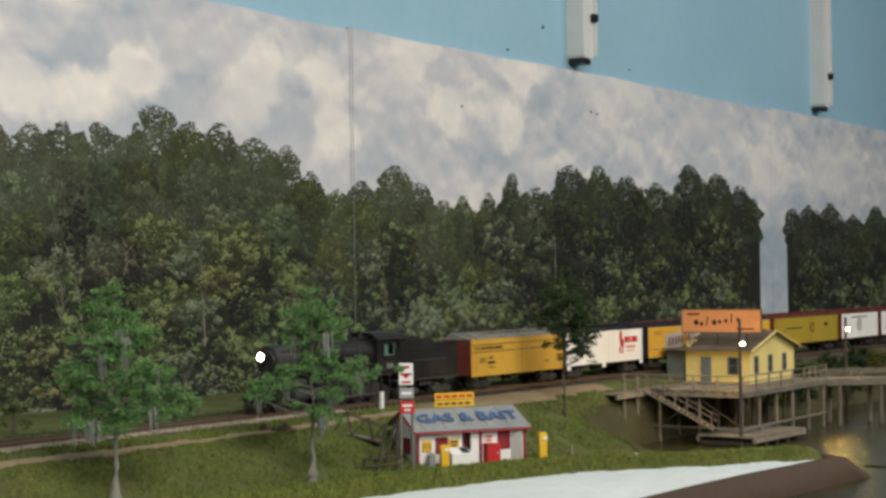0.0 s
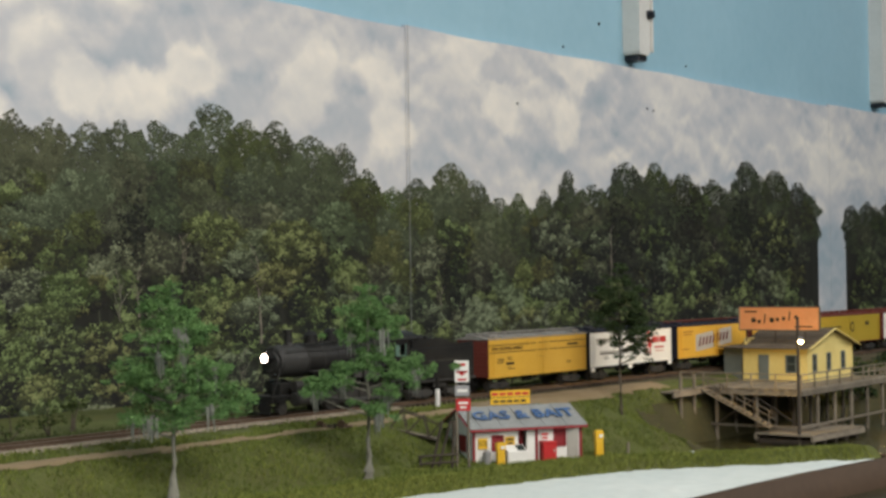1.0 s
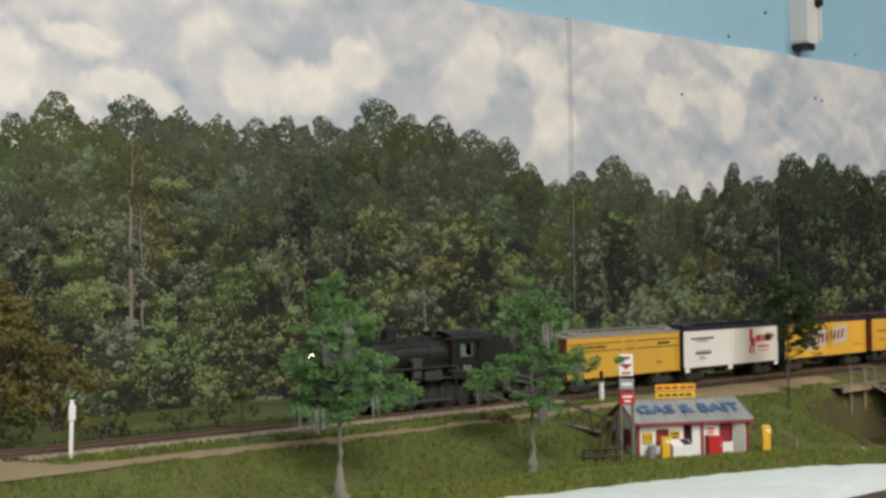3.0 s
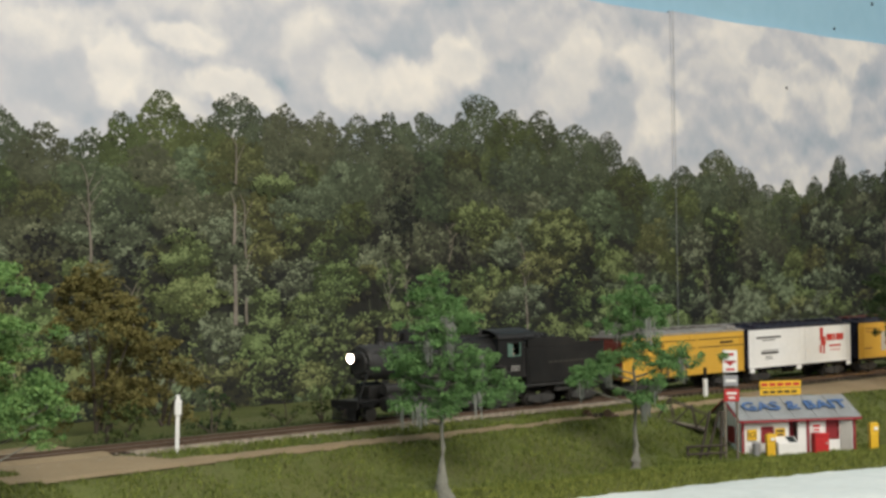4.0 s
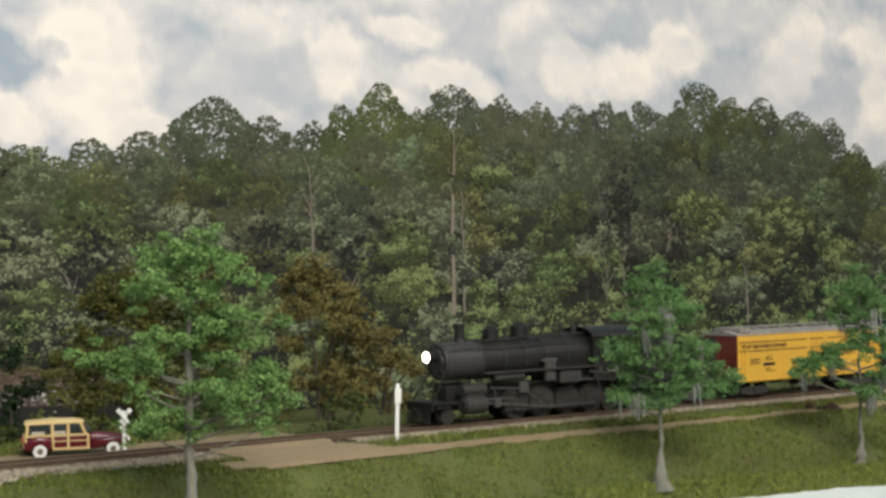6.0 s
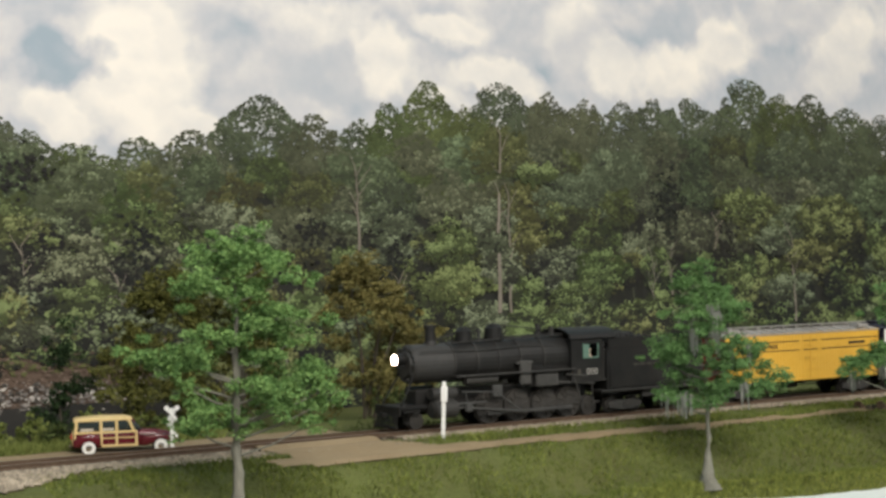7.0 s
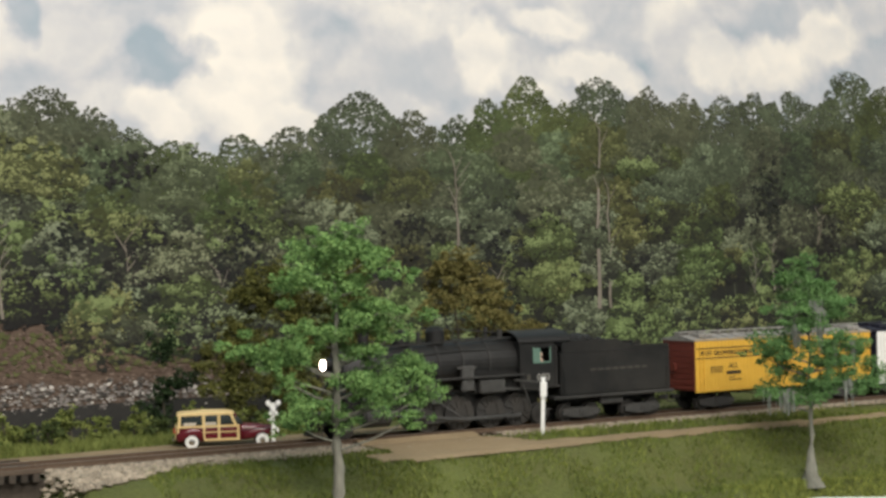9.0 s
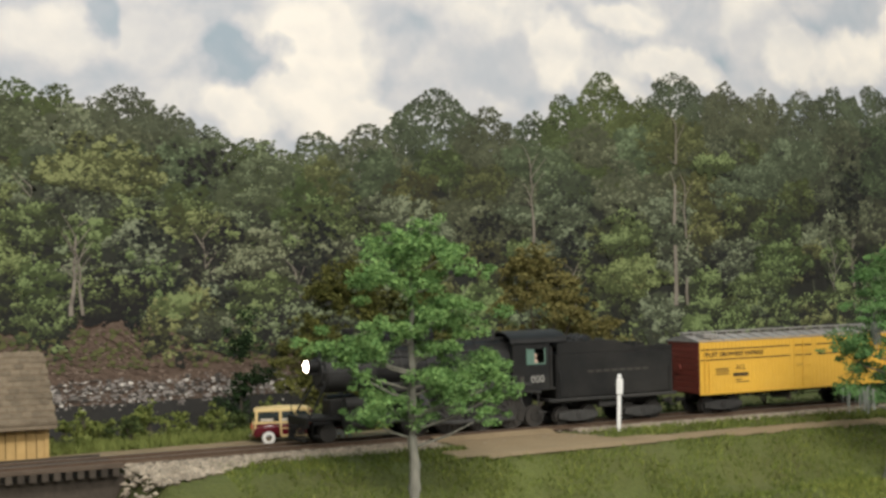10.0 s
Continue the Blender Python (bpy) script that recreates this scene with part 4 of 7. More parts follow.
    for s in (-1, 1):
        rod(b, (0.03, s * 0.009, z0 - 0.001), (0.05, s * 0.009, z0 - 0.0042), 0.0004, n=5)
        rod(b, (0.05, s * 0.009, z0 - 0.0042), (length - 0.05, s * 0.009, z0 - 0.0042), 0.0004, n=5)
        rod(b, (length - 0.05, s * 0.009, z0 - 0.0042), (length - 0.03, s * 0.009, z0 - 0.001), 0.0004, n=5)
    rod(b, (length * 0.42, -0.006, z0 - 0.004), (length * 0.5, -0.006, z0 - 0.004), 0.0022, n=10)
    for x in (length * 0.25, length * 0.5, length * 0.75):
        box(b, x - 0.0012, x + 0.0012, -W + 0.001, W - 0.001, z0 - 0.003, z0 - 0.0006)
    coupler(b, -0.0005, -1)
    coupler(b, length + 0.0005, 1)
    part("underframe", b, "black", car)
    for x in (0.019, length - 0.019):
        truck(car, x, 0.0185, 0.0051)
    b = BM()
    rod(b, (-0.0012, 0.004, 0.026), (-0.0020, 0.004, 0.026), 0.0028, n=14)
    part("brake_wheel", b, ends, car)
    return car


def bars(parent, rows, material, y=-0.01588, name="lettering_bars"):
    """Lettering too small to read, as plain bars: x0, x1, z0, z1."""
    b = BM()
    for x0, x1, z0, z1 in rows:
        box(b, x0, x1, y - 0.00008, y + 0.0001, z0, z1)
    return part(name, b, material, parent)


def face(x, z, y=-0.0159):
    return pose(x, y, z)


r1 = reefer(0.238, 0.142, "yellow", "oxide", "roofgrey", "roofgrey", "yellow wooden refrigerator car with oxide red ends", "yellow")
bars(r1, [(0.0005, 0.0655, 0.0371, 0.0377), (0.0005, 0.0655, 0.0312, 0.0318), (0.0860, 0.1415, 0.0371, 0.0377), (0.0860, 0.1415, 0.0312, 0.0318)], "ink_black", name="stripe")
bars(r1, [(0.0690, 0.0750, 0.0371, 0.0377), (0.0690, 0.0750, 0.0312, 0.0318), (0.0762, 0.0820, 0.0371, 0.0377), (0.0762, 0.0820, 0.0312, 0.0318)], "ink_black", y=-0.01615, name="stripe")
lettering("FRUIT GROWERS EXPRESS", 0.0036, "ink_black", r1, face(0.0245, 0.0343), squeeze=1.02, bold=0.02)
lettering("ACL", 0.0042, "ink_black", r1, face(0.0290, 0.0262), squeeze=0.9)
bars(r1, [(0.0235, 0.0345, 0.0212, 0.0232), (0.0112, 0.0205, 0.0256, 0.0262), (0.0112, 0.0205, 0.0243, 0.0248), (0.0112, 0.0205, 0.0228, 0.0233), (0.0255, 0.0300, 0.0190, 0.0195), (0.0255, 0.0350, 0.0176, 0.0181),
           (0.1120, 0.1280, 0.0335, 0.0352), (0.1105, 0.1180, 0.0198, 0.0203), (0.1105, 0.1180, 0.0186, 0.0190)], "ink_black")
bars(r1, [(0.0700, 0.0755, 0.0255, 0.0260)], "ink_black", y=-0.01615)

r2 = reefer(0.386, 0.140, "white", "navy", "navy", "navy", "white refrigerator car with dark blue ends and roof", "navy")
bars(r2, [(0.010, 0.042, 0.0348, 0.0362), (0.018, 0.034, 0.0330, 0.0337), (0.016, 0.038, 0.0225, 0.0242), (0.016, 0.038, 0.0250, 0.0255), (0.021, 0.029, 0.0200, 0.0206), (0.021, 0.031, 0.0185, 0.0190)], "ink_rock_dark")
bars(r2, [(0.0955, 0.1000, 0.030, 0.0405), (0.0970, 0.1035, 0.026, 0.033), (0.0950, 0.0975, 0.020, 0.026), (0.1000, 0.1020, 0.019, 0.026)], "red", name="figure_emblem")
bars(r2, [(0.1050, 0.1130, 0.0295, 0.0350), (0.1140, 0.1170, 0.0295, 0.0350), (0.1185, 0.1290, 0.0295, 0.0350), (0.1085, 0.1250, 0.0245, 0.0260), (0.1100, 0.1240, 0.0215, 0.0222)], "red", name="brand_emblem")
bars(r2, [(0.001, 0.007, 0.0085, 0.0120), (0.0625, 0.0690, 0.0085, 0.0120), (0.1330, 0.1390, 0.0085, 0.0120)], "white", name="corner_step")

r3 = reefer(0.538, 0.140, "yellow", "navy", "navy", "oxide", "yellow refrigerator car with a slanted silver panel", "navy")
b = BM()
prism(b, [(0.034, 0.0175), (0.106, 0.0235), (0.106, 0.0395), (0.034, 0.0335)], -0.0159, -0.0155)
panel = part("silver_panel", b, "silver", r3, "slanted silver emblem panel")
b = BM()
for i in range(9):
    x = 0.039 + i * 0.0068
    prism(b, [(x, 0.0225 + i * 0.0006), (x + 0.0035, 0.0222 + i * 0.0006), (x + 0.0056, 0.0300 + i * 0.0006 + 0.002 * (i in (0, 5))), (x + 0.0030, 0.0305 + i * 0.0006)], -0.01605, -0.0159)
part("script_emblem", b, "oxide", panel, "dark red script emblem")
bars(r3, [(0.010, 0.028, 0.0365, 0.0372), (0.010, 0.026, 0.0340, 0.0346), (0.008, 0.020, 0.0200, 0.0207), (0.115, 0.132, 0.0200, 0.0206)], "oxide")
r4 = reefer(0.690, 0.126, "yellow", "oxide", "navy", "oxide", "deep yellow refrigerator car with dark roof", "navy")
bars(r4, [(0.010, 0.030, 0.030, 0.0312), (0.012, 0.028, 0.022, 0.0228), (0.09, 0.115, 0.026, 0.032)], "ink_black")
r5 = reefer(0.828, 0.182, "olive", "oxide", "oxide", "oxide", "long olive yellow refrigerator car with oxide red roof", "oxide")
b = BM()
rod(b, (0.104, -0.0154, 0.029), (0.104, -0.0161, 0.029), 0.0058, n=20)
disc = part("round_emblem", b, "ink_black", r5, "black round emblem")
part("round_emblem_centre", rod(BM(), (0.104, -0.0161, 0.029), (0.104, -0.0164, 0.029), 0.0035, n=16), "olive", disc)
bars(r5, [(0.030, 0.075, 0.029, 0.0305), (0.14, 0.15, 0.0300, 0.0340)], "ink_black")
for s0, ln in ((1.022, 0.118), (1.152, 0.13)):
    rw = reefer(s0, ln, "white", "oxide", "oxide", "oxide", "white refrigerator car with a grey round emblem", "oxide")
    part("round_emblem", rod(BM(), (0.055, -0.0154, 0.028), (0.055, -0.0161, 0.028), 0.0085, n=20), "silver", rw, "grey round emblem")
    bars(rw, [(0.030, 0.080, 0.0365, 0.038), (0.012, 0.03, 0.02, 0.0212)], "ink_rock_dark")

# ---- tender ----
tender = empty("tender", on_track(0.88 + 0.141), "black steam engine tender with a coal load", "tender", "cars of the freight train")
MOVERS.append((tender, 0.141))
TL = 0.079
b = BM()
box(b, 0.001, TL, -0.0145, 0.0145, 0.0150, 0.0395, 0.0007)
prism(b, [(0.002, 0.0395), (0.002, 0.0452), (0.006, 0.0462), (0.040, 0.0462), (0.052, 0.0420), (0.0785, 0.0420), (0.0785, 0.0395)], -0.0143, -0.0133)
prism(b, [(0.002, 0.0395), (0.002, 0.0452), (0.006, 0.0462), (0.040, 0.0462), (0.052, 0.0420), (0.0785, 0.0420), (0.0785, 0.0395)], 0.0133, 0.0143)
for i in range(14):
    for z in (0.0170, 0.0385):
        rod(b, (0.004 + i * 0.0055, -0.0145, z), (0.004 + i * 0.0055, -0.0148, z), 0.00035, n=5)
part("tank", b, "black", tender)
b = BM()
for i in range(70):
    q = random.Random(i)
    x, y = q.uniform(0.004, 0.044), q.uniform(-0.0115, 0.0115)
    s = q.uniform(0.002, 0.0042)
    z = 0.0415 + 0.0055 * math.sin(math.pi * min(1, max(0, (x + 0.01) / 0.06))) - 0.0018 * abs(y / 0.0115)
    bmesh.ops.create_icosphere(b, subdivisions=1, radius=s, matrix=pose(x, y, z, q.uniform(0, 90), q.uniform(0, 90), 0) @ Matrix.Diagonal((1, 0.8, 0.6, 1)))
part("coal_load", b, "coal", tender)
b = BM()
box(b, -0.004, TL + 0.002, -0.0150, 0.0150, 0.0132, 0.0150, 0.0003)
box(b, 0.004, TL - 0.004, -0.004, 0.004, 0.009, 0.0132)
box(b, 0.030, 0.046, -0.0125, -0.0085, 0.0085, 0.0132, 0.0006)
coupler(b, TL + 0.002, 1)
part("frame", b, "grime", tender)
for s in (-1, 1):
    for x in (0.003, TL - 0.003):
        part("handrail", rod(BM(), (x, s * 0.0152, 0.0165), (x, s * 0.0152, 0.030), 0.0003, n=5), "black", tender)
    part("foot_step", box(BM(), TL - 0.004, TL + 0.001, s * 0.0152 - 0.002, s * 0.0152 + 0.0006, 0.0075, 0.0080), "black", tender)
part("water_hatch", rod(BM(), (TL - 0.020, 0, 0.0420), (TL - 0.020, 0, 0.0440), 0.0032, n=14), "black", tender)
bars(tender, [(0.0215 + 0.0052 * i, 0.0255 + 0.0052 * i, 0.0285, 0.0298) for i in range(8)], "lettering_dim", y=-0.0147)
for x in (0.0165, 0.060):
    truck(tender, x, 0.0175, 0.0051, "worn_grey")

# ---- engine ----
engine = empty("steam_locomotive", on_track(0.88), "weathered black steam locomotive with its headlight lit", "locomotive", "cars of the freight train")
MOVERS.append((engine, 0.0045))
CZ = 0.0362
b = BM()
rod(b, (0.004, 0, CZ), (0.030, 0, CZ), 0.0112, n=32)
part("smokebox", b, "graphite", engine, "sooty graphite smokebox")
b = BM()
rod(b, (0.030, 0, CZ), (0.074, 0, CZ), 0.0115, 0.0122, n=32)
rod(b, (0.074, 0, CZ), (0.112, 0, CZ), 0.0122, 0.0130, n=32)
box(b, 0.082, 0.112, -0.0118, 0.0118, 0.020, CZ)
part("boiler", b, "black", engine)
b = BM()
for x, q in ((0.0295, 0.0117), (0.045, 0.0121), (0.060, 0.0124), (0.075, 0.0127), (0.092, 0.0130)):
    rod(b, (x - 0.0006, 0, CZ), (x + 0.0006, 0, CZ), q, n=32)
part("boiler_band", b, "grime", engine, "grey boiler bands")
b = BM()
rod(b, (0.0040, 0, CZ), (0.0026, 0, CZ), 0.0110, 0.0102, n=28)
rod(b, (0.0026, 0, CZ), (0.0014, 0, CZ), 0.0078, 0.0070, n=24)
rod(b, (0.0014, 0, CZ), (0.0006, 0, CZ), 0.0018, n=10)
for i in range(10):
    a = 6.283 * i / 10
    rod(b, (0.0028, 0.0090 * math.cos(a), CZ + 0.0090 * math.sin(a)), (0.0014, 0.0090 * math.cos(a), CZ + 0.0090 * math.sin(a)), 0.0007, n=6)
part("smokebox_door", b, "graphite", engine)
b = BM()
rod(b, (-0.0045, 0, 0.0392), (0.0035, 0, 0.0392), 0.0034, n=16)
box(b, -0.003, 0.003, -0.0015, 0.0015, 0.0345, 0.0370)
hl = part("headlight", b, "black", engine)
part("headlight_lens", rod(BM(), (-0.0050, 0, 0.0392), (-0.0044, 0, 0.0392), 0.0027, 0.0029, n=16), "headlight", hl, "glowing pinkish white headlight lens")
b = BM()
rod(b, (0.0195, 0, 0.046), (0.0195, 0, 0.0575), 0.0032, 0.0029, n=18)
rod(b, (0.0195, 0, 0.0560), (0.0195, 0, 0.0580), 0.0036, 0.0036, n=18)
rod(b, (0.0195, 0, 0.0455), (0.0195, 0, 0.0490), 0.0048, 0.0034, n=18)
part("chimney", b, "black", engine)
for x, q, h in ((0.0425, 0.0052, 0.0560), (0.0640, 0.0056, 0.0572)):
    b = BM()
    rod(b, (x, 0, 0.045), (x, 0, h - 0.0025), q, q * 0.95, n=20)
    rod(b, (x, 0, h - 0.0025), (x, 0, h), q * 0.95, q * 0.5, n=20)
    part("dome", b, "black", engine)
part("bell_post", rod(BM(), (0.0535, 0, 0.047), (0.0535, 0, 0.0545), 0.0011, n=8), "grime", engine)
part("whistle", rod(BM(), (0.098, 0.002, 0.048), (0.098, 0.002, 0.0555), 0.0012, n=8), "grime", engine)
part("safety_valve", rod(BM(), (0.104, -0.003, 0.048), (0.104, -0.003, 0.0540), 0.0016, n=8), "grime", engine)
b = BM()
for s in (-1, 1):
    last = None
    for i in range(12):
        x = 0.006 + i * 0.0092
        p = (x, s * 0.0108, 0.0432 + 0.0006 * math.sin(i))
        if last:
            rod(b, last, p, 0.00035, n=5)
        last = p
    rod(b, (0.030, s * 0.0060, 0.0475), (0.112, s * 0.0068, 0.0495), 0.0005, n=5)
rod(b, (0.064, 0, 0.0566), (0.110, 0.0, 0.0515), 0.0004, n=5)
rod(b, (0.022, 0, 0.0500), (0.0425, 0, 0.0530), 0.0003, n=5)
part("handrail", b, "grime", engine)
b = BM()
for s in (-1, 1):
    box(b, 0.026, 0.112, s * 0.0142 - 0.0030, s * 0.0142 + 0.0012, 0.0284, 0.0294, 0.0002)
part("running_board", b, "grime", engine)
b = BM()
for s in (-1, 1):
    rod(b, (0.034, s * 0.0128, 0.0262), (0.056, s * 0.0128, 0.0262), 0.0028, n=12)
    part("air_tank", b, "grime", engine)
    b = BM()
    box(b, 0.072, 0.080, s * 0.0142 - 0.0014, s * 0.0142 + 0.0014, 0.0215, 0.0355, 0.0006)
    part("air_pump", b, "worn_grey", engine)
    b = BM()
    box(b, 0.0835, 0.1000, s * 0.0136 - 0.0020, s * 0.0136 + 0.0014, 0.0195, 0.0275, 0.0008)
    box(b, 0.0695, 0.0815, s * 0.0140 - 0.0012, s * 0.0140 + 0.0012, 0.0335, 0.0350, 0.0003)
    part("lubricator_box", b, "worn_grey", engine)
    b = BM()
    rod(b, (0.1, s * 0.014, 0.0215), (0.128, s * 0.014, 0.0195), 0.0006, n=5)
    rod(b, (0.106, s * 0.0146, 0.0260), (0.122, s * 0.0146, 0.0240), 0.0007, n=5)
    rod(b, (0.112, s * 0.0146, 0.0235), (0.117, s * 0.0146, 0.0105), 0.0005, n=5)
    part("pipe", b, "worn_grey", engine)
    b = BM()
b.free()
b = BM()
box(b, 0.006, 0.128, -0.0052, 0.0052, 0.0090, 0.0215, 0.0006)
box(b, -0.014, 0.010, -0.0115, 0.0115, 0.0115, 0.0135, 0.0004)
box(b, -0.0155, -0.0135, -0.0132, 0.0132, 0.0085, 0.0138, 0.0004)
for s in (-1, 1):
    rod(b, (0.004, s * 0.0075, 0.032), (-0.011, s * 0.0105, 0.0135), 0.0006, n=6)
    rod(b, (-0.013, s * 0.0118, 0.0138), (-0.013, s * 0.0118, 0.0220), 0.0004, n=5)
    box(b, -0.010, 0.004, s * 0.0118 - 0.0008, s * 0.0118 + 0.0008, 0.0100, 0.0112)
    box(b, -0.010, -0.004, s * 0.0115 - 0.003, s * 0.0115 + 0.0008, 0.0040, 0.0046)
    for x in (-0.0098, -0.0042):
        rod(b, (x, s * 0.0118, 0.0042), (x, s * 0.0118, 0.0115), 0.0004, n=5)
coupler(b, -0.0155, -1)
for v in b.verts:
    v.co.x *= 0.66 if v.co.x < 0 else 1
part("frame", b, "black", engine)
b = BM()
for i in range(11):
    y = -0.0105 + i * 0.0021
    rod(b, (-0.0150, y, 0.0100), (-0.0185 + 0.00035 * abs(i - 5), y, 0.0020), 0.00055, n=6)
box(b, -0.0180, -0.0145, -0.0112, 0.0112, 0.0014, 0.0026, 0.0003)
for v in b.verts:
    v.co.x *= 0.66
part("pilot", b, "black", engine)
for s in (-1, 1):
    b = BM()
    rod(b, (0.0120, s * 0.0128, 0.0108), (0.0268, s * 0.0128, 0.0108), 0.0052, n=18)
    rod(b, (0.0108, s * 0.0128, 0.0108), (0.0120, s * 0.0128, 0.0108), 0.0042, n=16)
    rod(b, (0.0112, s * 0.0122, 0.0195), (0.0276, s * 0.0122, 0.0195), 0.0034, n=16)
    box(b, 0.0140, 0.0250, s * 0.0115 - 0.003, s * 0.0115 + 0.003, 0.0110, 0.0200)
    cy = part("cylinder", b, "grime", engine)
    b = BM()
    box(b, 0.0268, 0.0480, s * 0.0138 - 0.0008, s * 0.0138 + 0.0008, 0.0128, 0.0138)
    box(b, 0.0340, 0.0385, s * 0.0138 - 0.0010, s * 0.0138 + 0.0010, 0.0085, 0.0130, 0.0003)
    rod(b, (0.0268, s * 0.0135, 0.0108), (0.0360, s * 0.0135, 0.0108), 0.0006, n=6)
    part("crosshead", b, "rodsteel", engine)
    b = BM()
    for xa, za, xb, zb, t in ((0.036, 0.0105, 0.0735, 0.0062, 0.0009), (0.0735, 0.0062, 0.055, 0.0185, 0.0005), (0.055, 0.0185, 0.031, 0.0200, 0.0005), (0.036, 0.0080, 0.034, 0.0200, 0.0005)):
        rod(b, (xa, s * 0.0140, za), (xb, s * 0.0140, zb), t, n=6)
    box(b, 0.0530, 0.0600, s * 0.0135 - 0.0007, s * 0.0135 + 0.0007, 0.0155, 0.0225, 0.0005)
    box(b, 0.0500, 0.1120, s * 0.0126 - 0.0005, s * 0.0126 + 0.0005, 0.0052, 0.0072, 0.0003)
    part("valve_gear", b, "rodsteel", engine)
for x in (0.0535, 0.0735, 0.0935, 0.1115):
    wheelset(engine, x, 0.0092, 0.0083, "driving_wheel", 12)
wheelset(engine, 0.0035, 0.0048, name="pilot_wheel")
wheelset(engine, 0.1265, 0.0058, name="trailing_wheel")
# cab with open windows
cab = part("cab", box(box(BM(), 0.110, 0.1108, -0.0141, 0.0141, 0.0205, 0.0472), 0.1108, 0.1335, -0.0141, 0.0141, 0.0205, 0.0215), "black", engine)
for s in (-1, 1):
    y0, y1 = s * 0.0148, s * 0.0141
    for x0, x1, z0, z1 in ((0.110, 0.1335, 0.0205, 0.0350), (0.110, 0.1190, 0.0350, 0.0432), (0.1302, 0.1335, 0.0350, 0.0432), (0.110, 0.1335, 0.0432, 0.0472)):
        part("cab_panel", box(BM(), x0, x1, min(y0, y1), max(y0, y1), z0, z1), "black", cab)
b = BM()
n = 14
ring = [(0.0160 * math.cos(math.pi * i / n), 0.0468 + 0.0062 * math.sin(math.pi * i / n)) for i in range(n + 1)]
lo = [(y * 0.96, z - 0.0007) for y, z in ring]
va = [[b.verts.new((x, y, z)) for y, z in ring] for x in (0.1085, 0.1440)]
vl = [[b.verts.new((x, y, z)) for y, z in lo] for x in (0.1085, 0.1440)]
for i in range(n):
    b.faces.new((va[0][i], va[0][i + 1], va[1][i + 1], va[1][i]))
    b.faces.new((vl[0][i], vl[1][i], vl[1][i + 1], vl[0][i + 1]))
    for k in (0, 1):
        b.faces.new((va[k][i], vl[k][i], vl[k][i + 1], va[k][i + 1]))
part("cab_roof", b, "black", engine)
b = BM()
for s in (-1, 1):
    for x0, x1, z0, z1 in ((0.1186, 0.1194, 0.0346, 0.0436), (0.1298, 0.1306, 0.0346, 0.0436), (0.1186, 0.1306, 0.0346, 0.0354)):
        box(b, x0, x1, s * 0.0150 - 0.0003, s * 0.0150 + 0.0003, z0, z1)
    box(b, 0.1196, 0.1240, s * 0.0143 - 0.0002, s * 0.0143 + 0.0002, 0.0354, 0.0432)
part("window_frame", b, "cabgreen", cab, "green window frame")
b = BM()
for s in (-1, 1):
    rod(b, (0.1345, s * 0.0146, 0.0215), (0.1345, s * 0.0146, 0.0440), 0.0005, n=6)
box(b, 0.1335, 0.1440, -0.0135, 0.0135, 0.0205, 0.0215)
for s in (-1, 1):
    box(b, 0.126, 0.131, s * 0.0135 - 0.001, s * 0.0135 + 0.001, 0.0080, 0.0086)
    rod(b, (0.1262, s * 0.0138, 0.0085), (0.1262, s * 0.0138, 0.0205), 0.0004, n=5)
part("cab_rail", b, "grime", engine)
b = BM()
bmesh.ops.create_icosphere(b, subdivisions=2, radius=0.0019, matrix=pose(0.1258, -0.0108, 0.0392))
bmesh.ops.create_icosphere(b, subdivisions=2, radius=0.0030, matrix=pose(0.1258, -0.0100, 0.0352) @ Matrix.Diagonal((0.9, 1, 1, 1)))
part("cab_figurine", b, "figure", engine, "tiny painted figurine at the window", True)
lettering("000", 0.0058, "lettering_white", engine, pose(0.1255, -0.0150, 0.0265), squeeze=1.0)
bars(engine, [(0.1145, 0.1170, 0.0246, 0.0284)], "lettering_dim", y=-0.0149)

# ---- buildings ----
M["wood_grey"] = surface("weathered_wood", (0.13, 0.11, 0.085), (0.26, 0.225, 0.175), 0.9, 500, 60, dirt=(0.07, 0.06, 0.045), dirt_amount=0.5, island=0.25)
M["wood_dark"] = surface("creosoted_wood", (0.035, 0.028, 0.022), (0.08, 0.065, 0.05), 0.9, 500, 60, island=0.25)
M["hut_yellow"] = surface("hut_yellow", (0.62, 0.50, 0.17), (0.72, 0.60, 0.24), 0.7, 300, 40, dirt=(0.45, 0.36, 0.14), dirt_amount=0.3)
M["shingle"] = surface("grey_shingle", (0.075, 0.06, 0.045), (0.15, 0.12, 0.09), 0.9, 400, 60, island=0.25)
M["tan"] = surface("tan_boards", (0.38, 0.25, 0.095), (0.50, 0.34, 0.14), 0.8, 300, 40, dirt=(0.28, 0.18, 0.07), dirt_amount=0.4, island=0.12)
M["tan_roof"] = surface("tan_shake", (0.12, 0.092, 0.062), (0.20, 0.158, 0.108), 0.9, 400, 50, dirt=(0.11, 0.09, 0.06), dirt_amount=0.5, island=0.2)
M["grey_roof"] = surface("grey_metal_roof", (0.22, 0.23, 0.23), (0.32, 0.33, 0.33), 0.6, 250, 40, dirt=(0.16, 0.15, 0.14), dirt_amount=0.45)
M["blue"] = surface("blue_letters", (0.045, 0.10, 0.24), (0.075, 0.15, 0.31), 0.6, 300, 60, dirt=(0.14, 0.18, 0.24), dirt_amount=0.5)
M["dark_red"] = surface("dark_red_trim", (0.20, 0.014, 0.02), (0.28, 0.024, 0.03), 0.6)
M["pump_yellow"] = surface("pump_yellow", (0.68, 0.40, 0.02), (0.76, 0.47, 0.04), 0.4, bump=0.05)
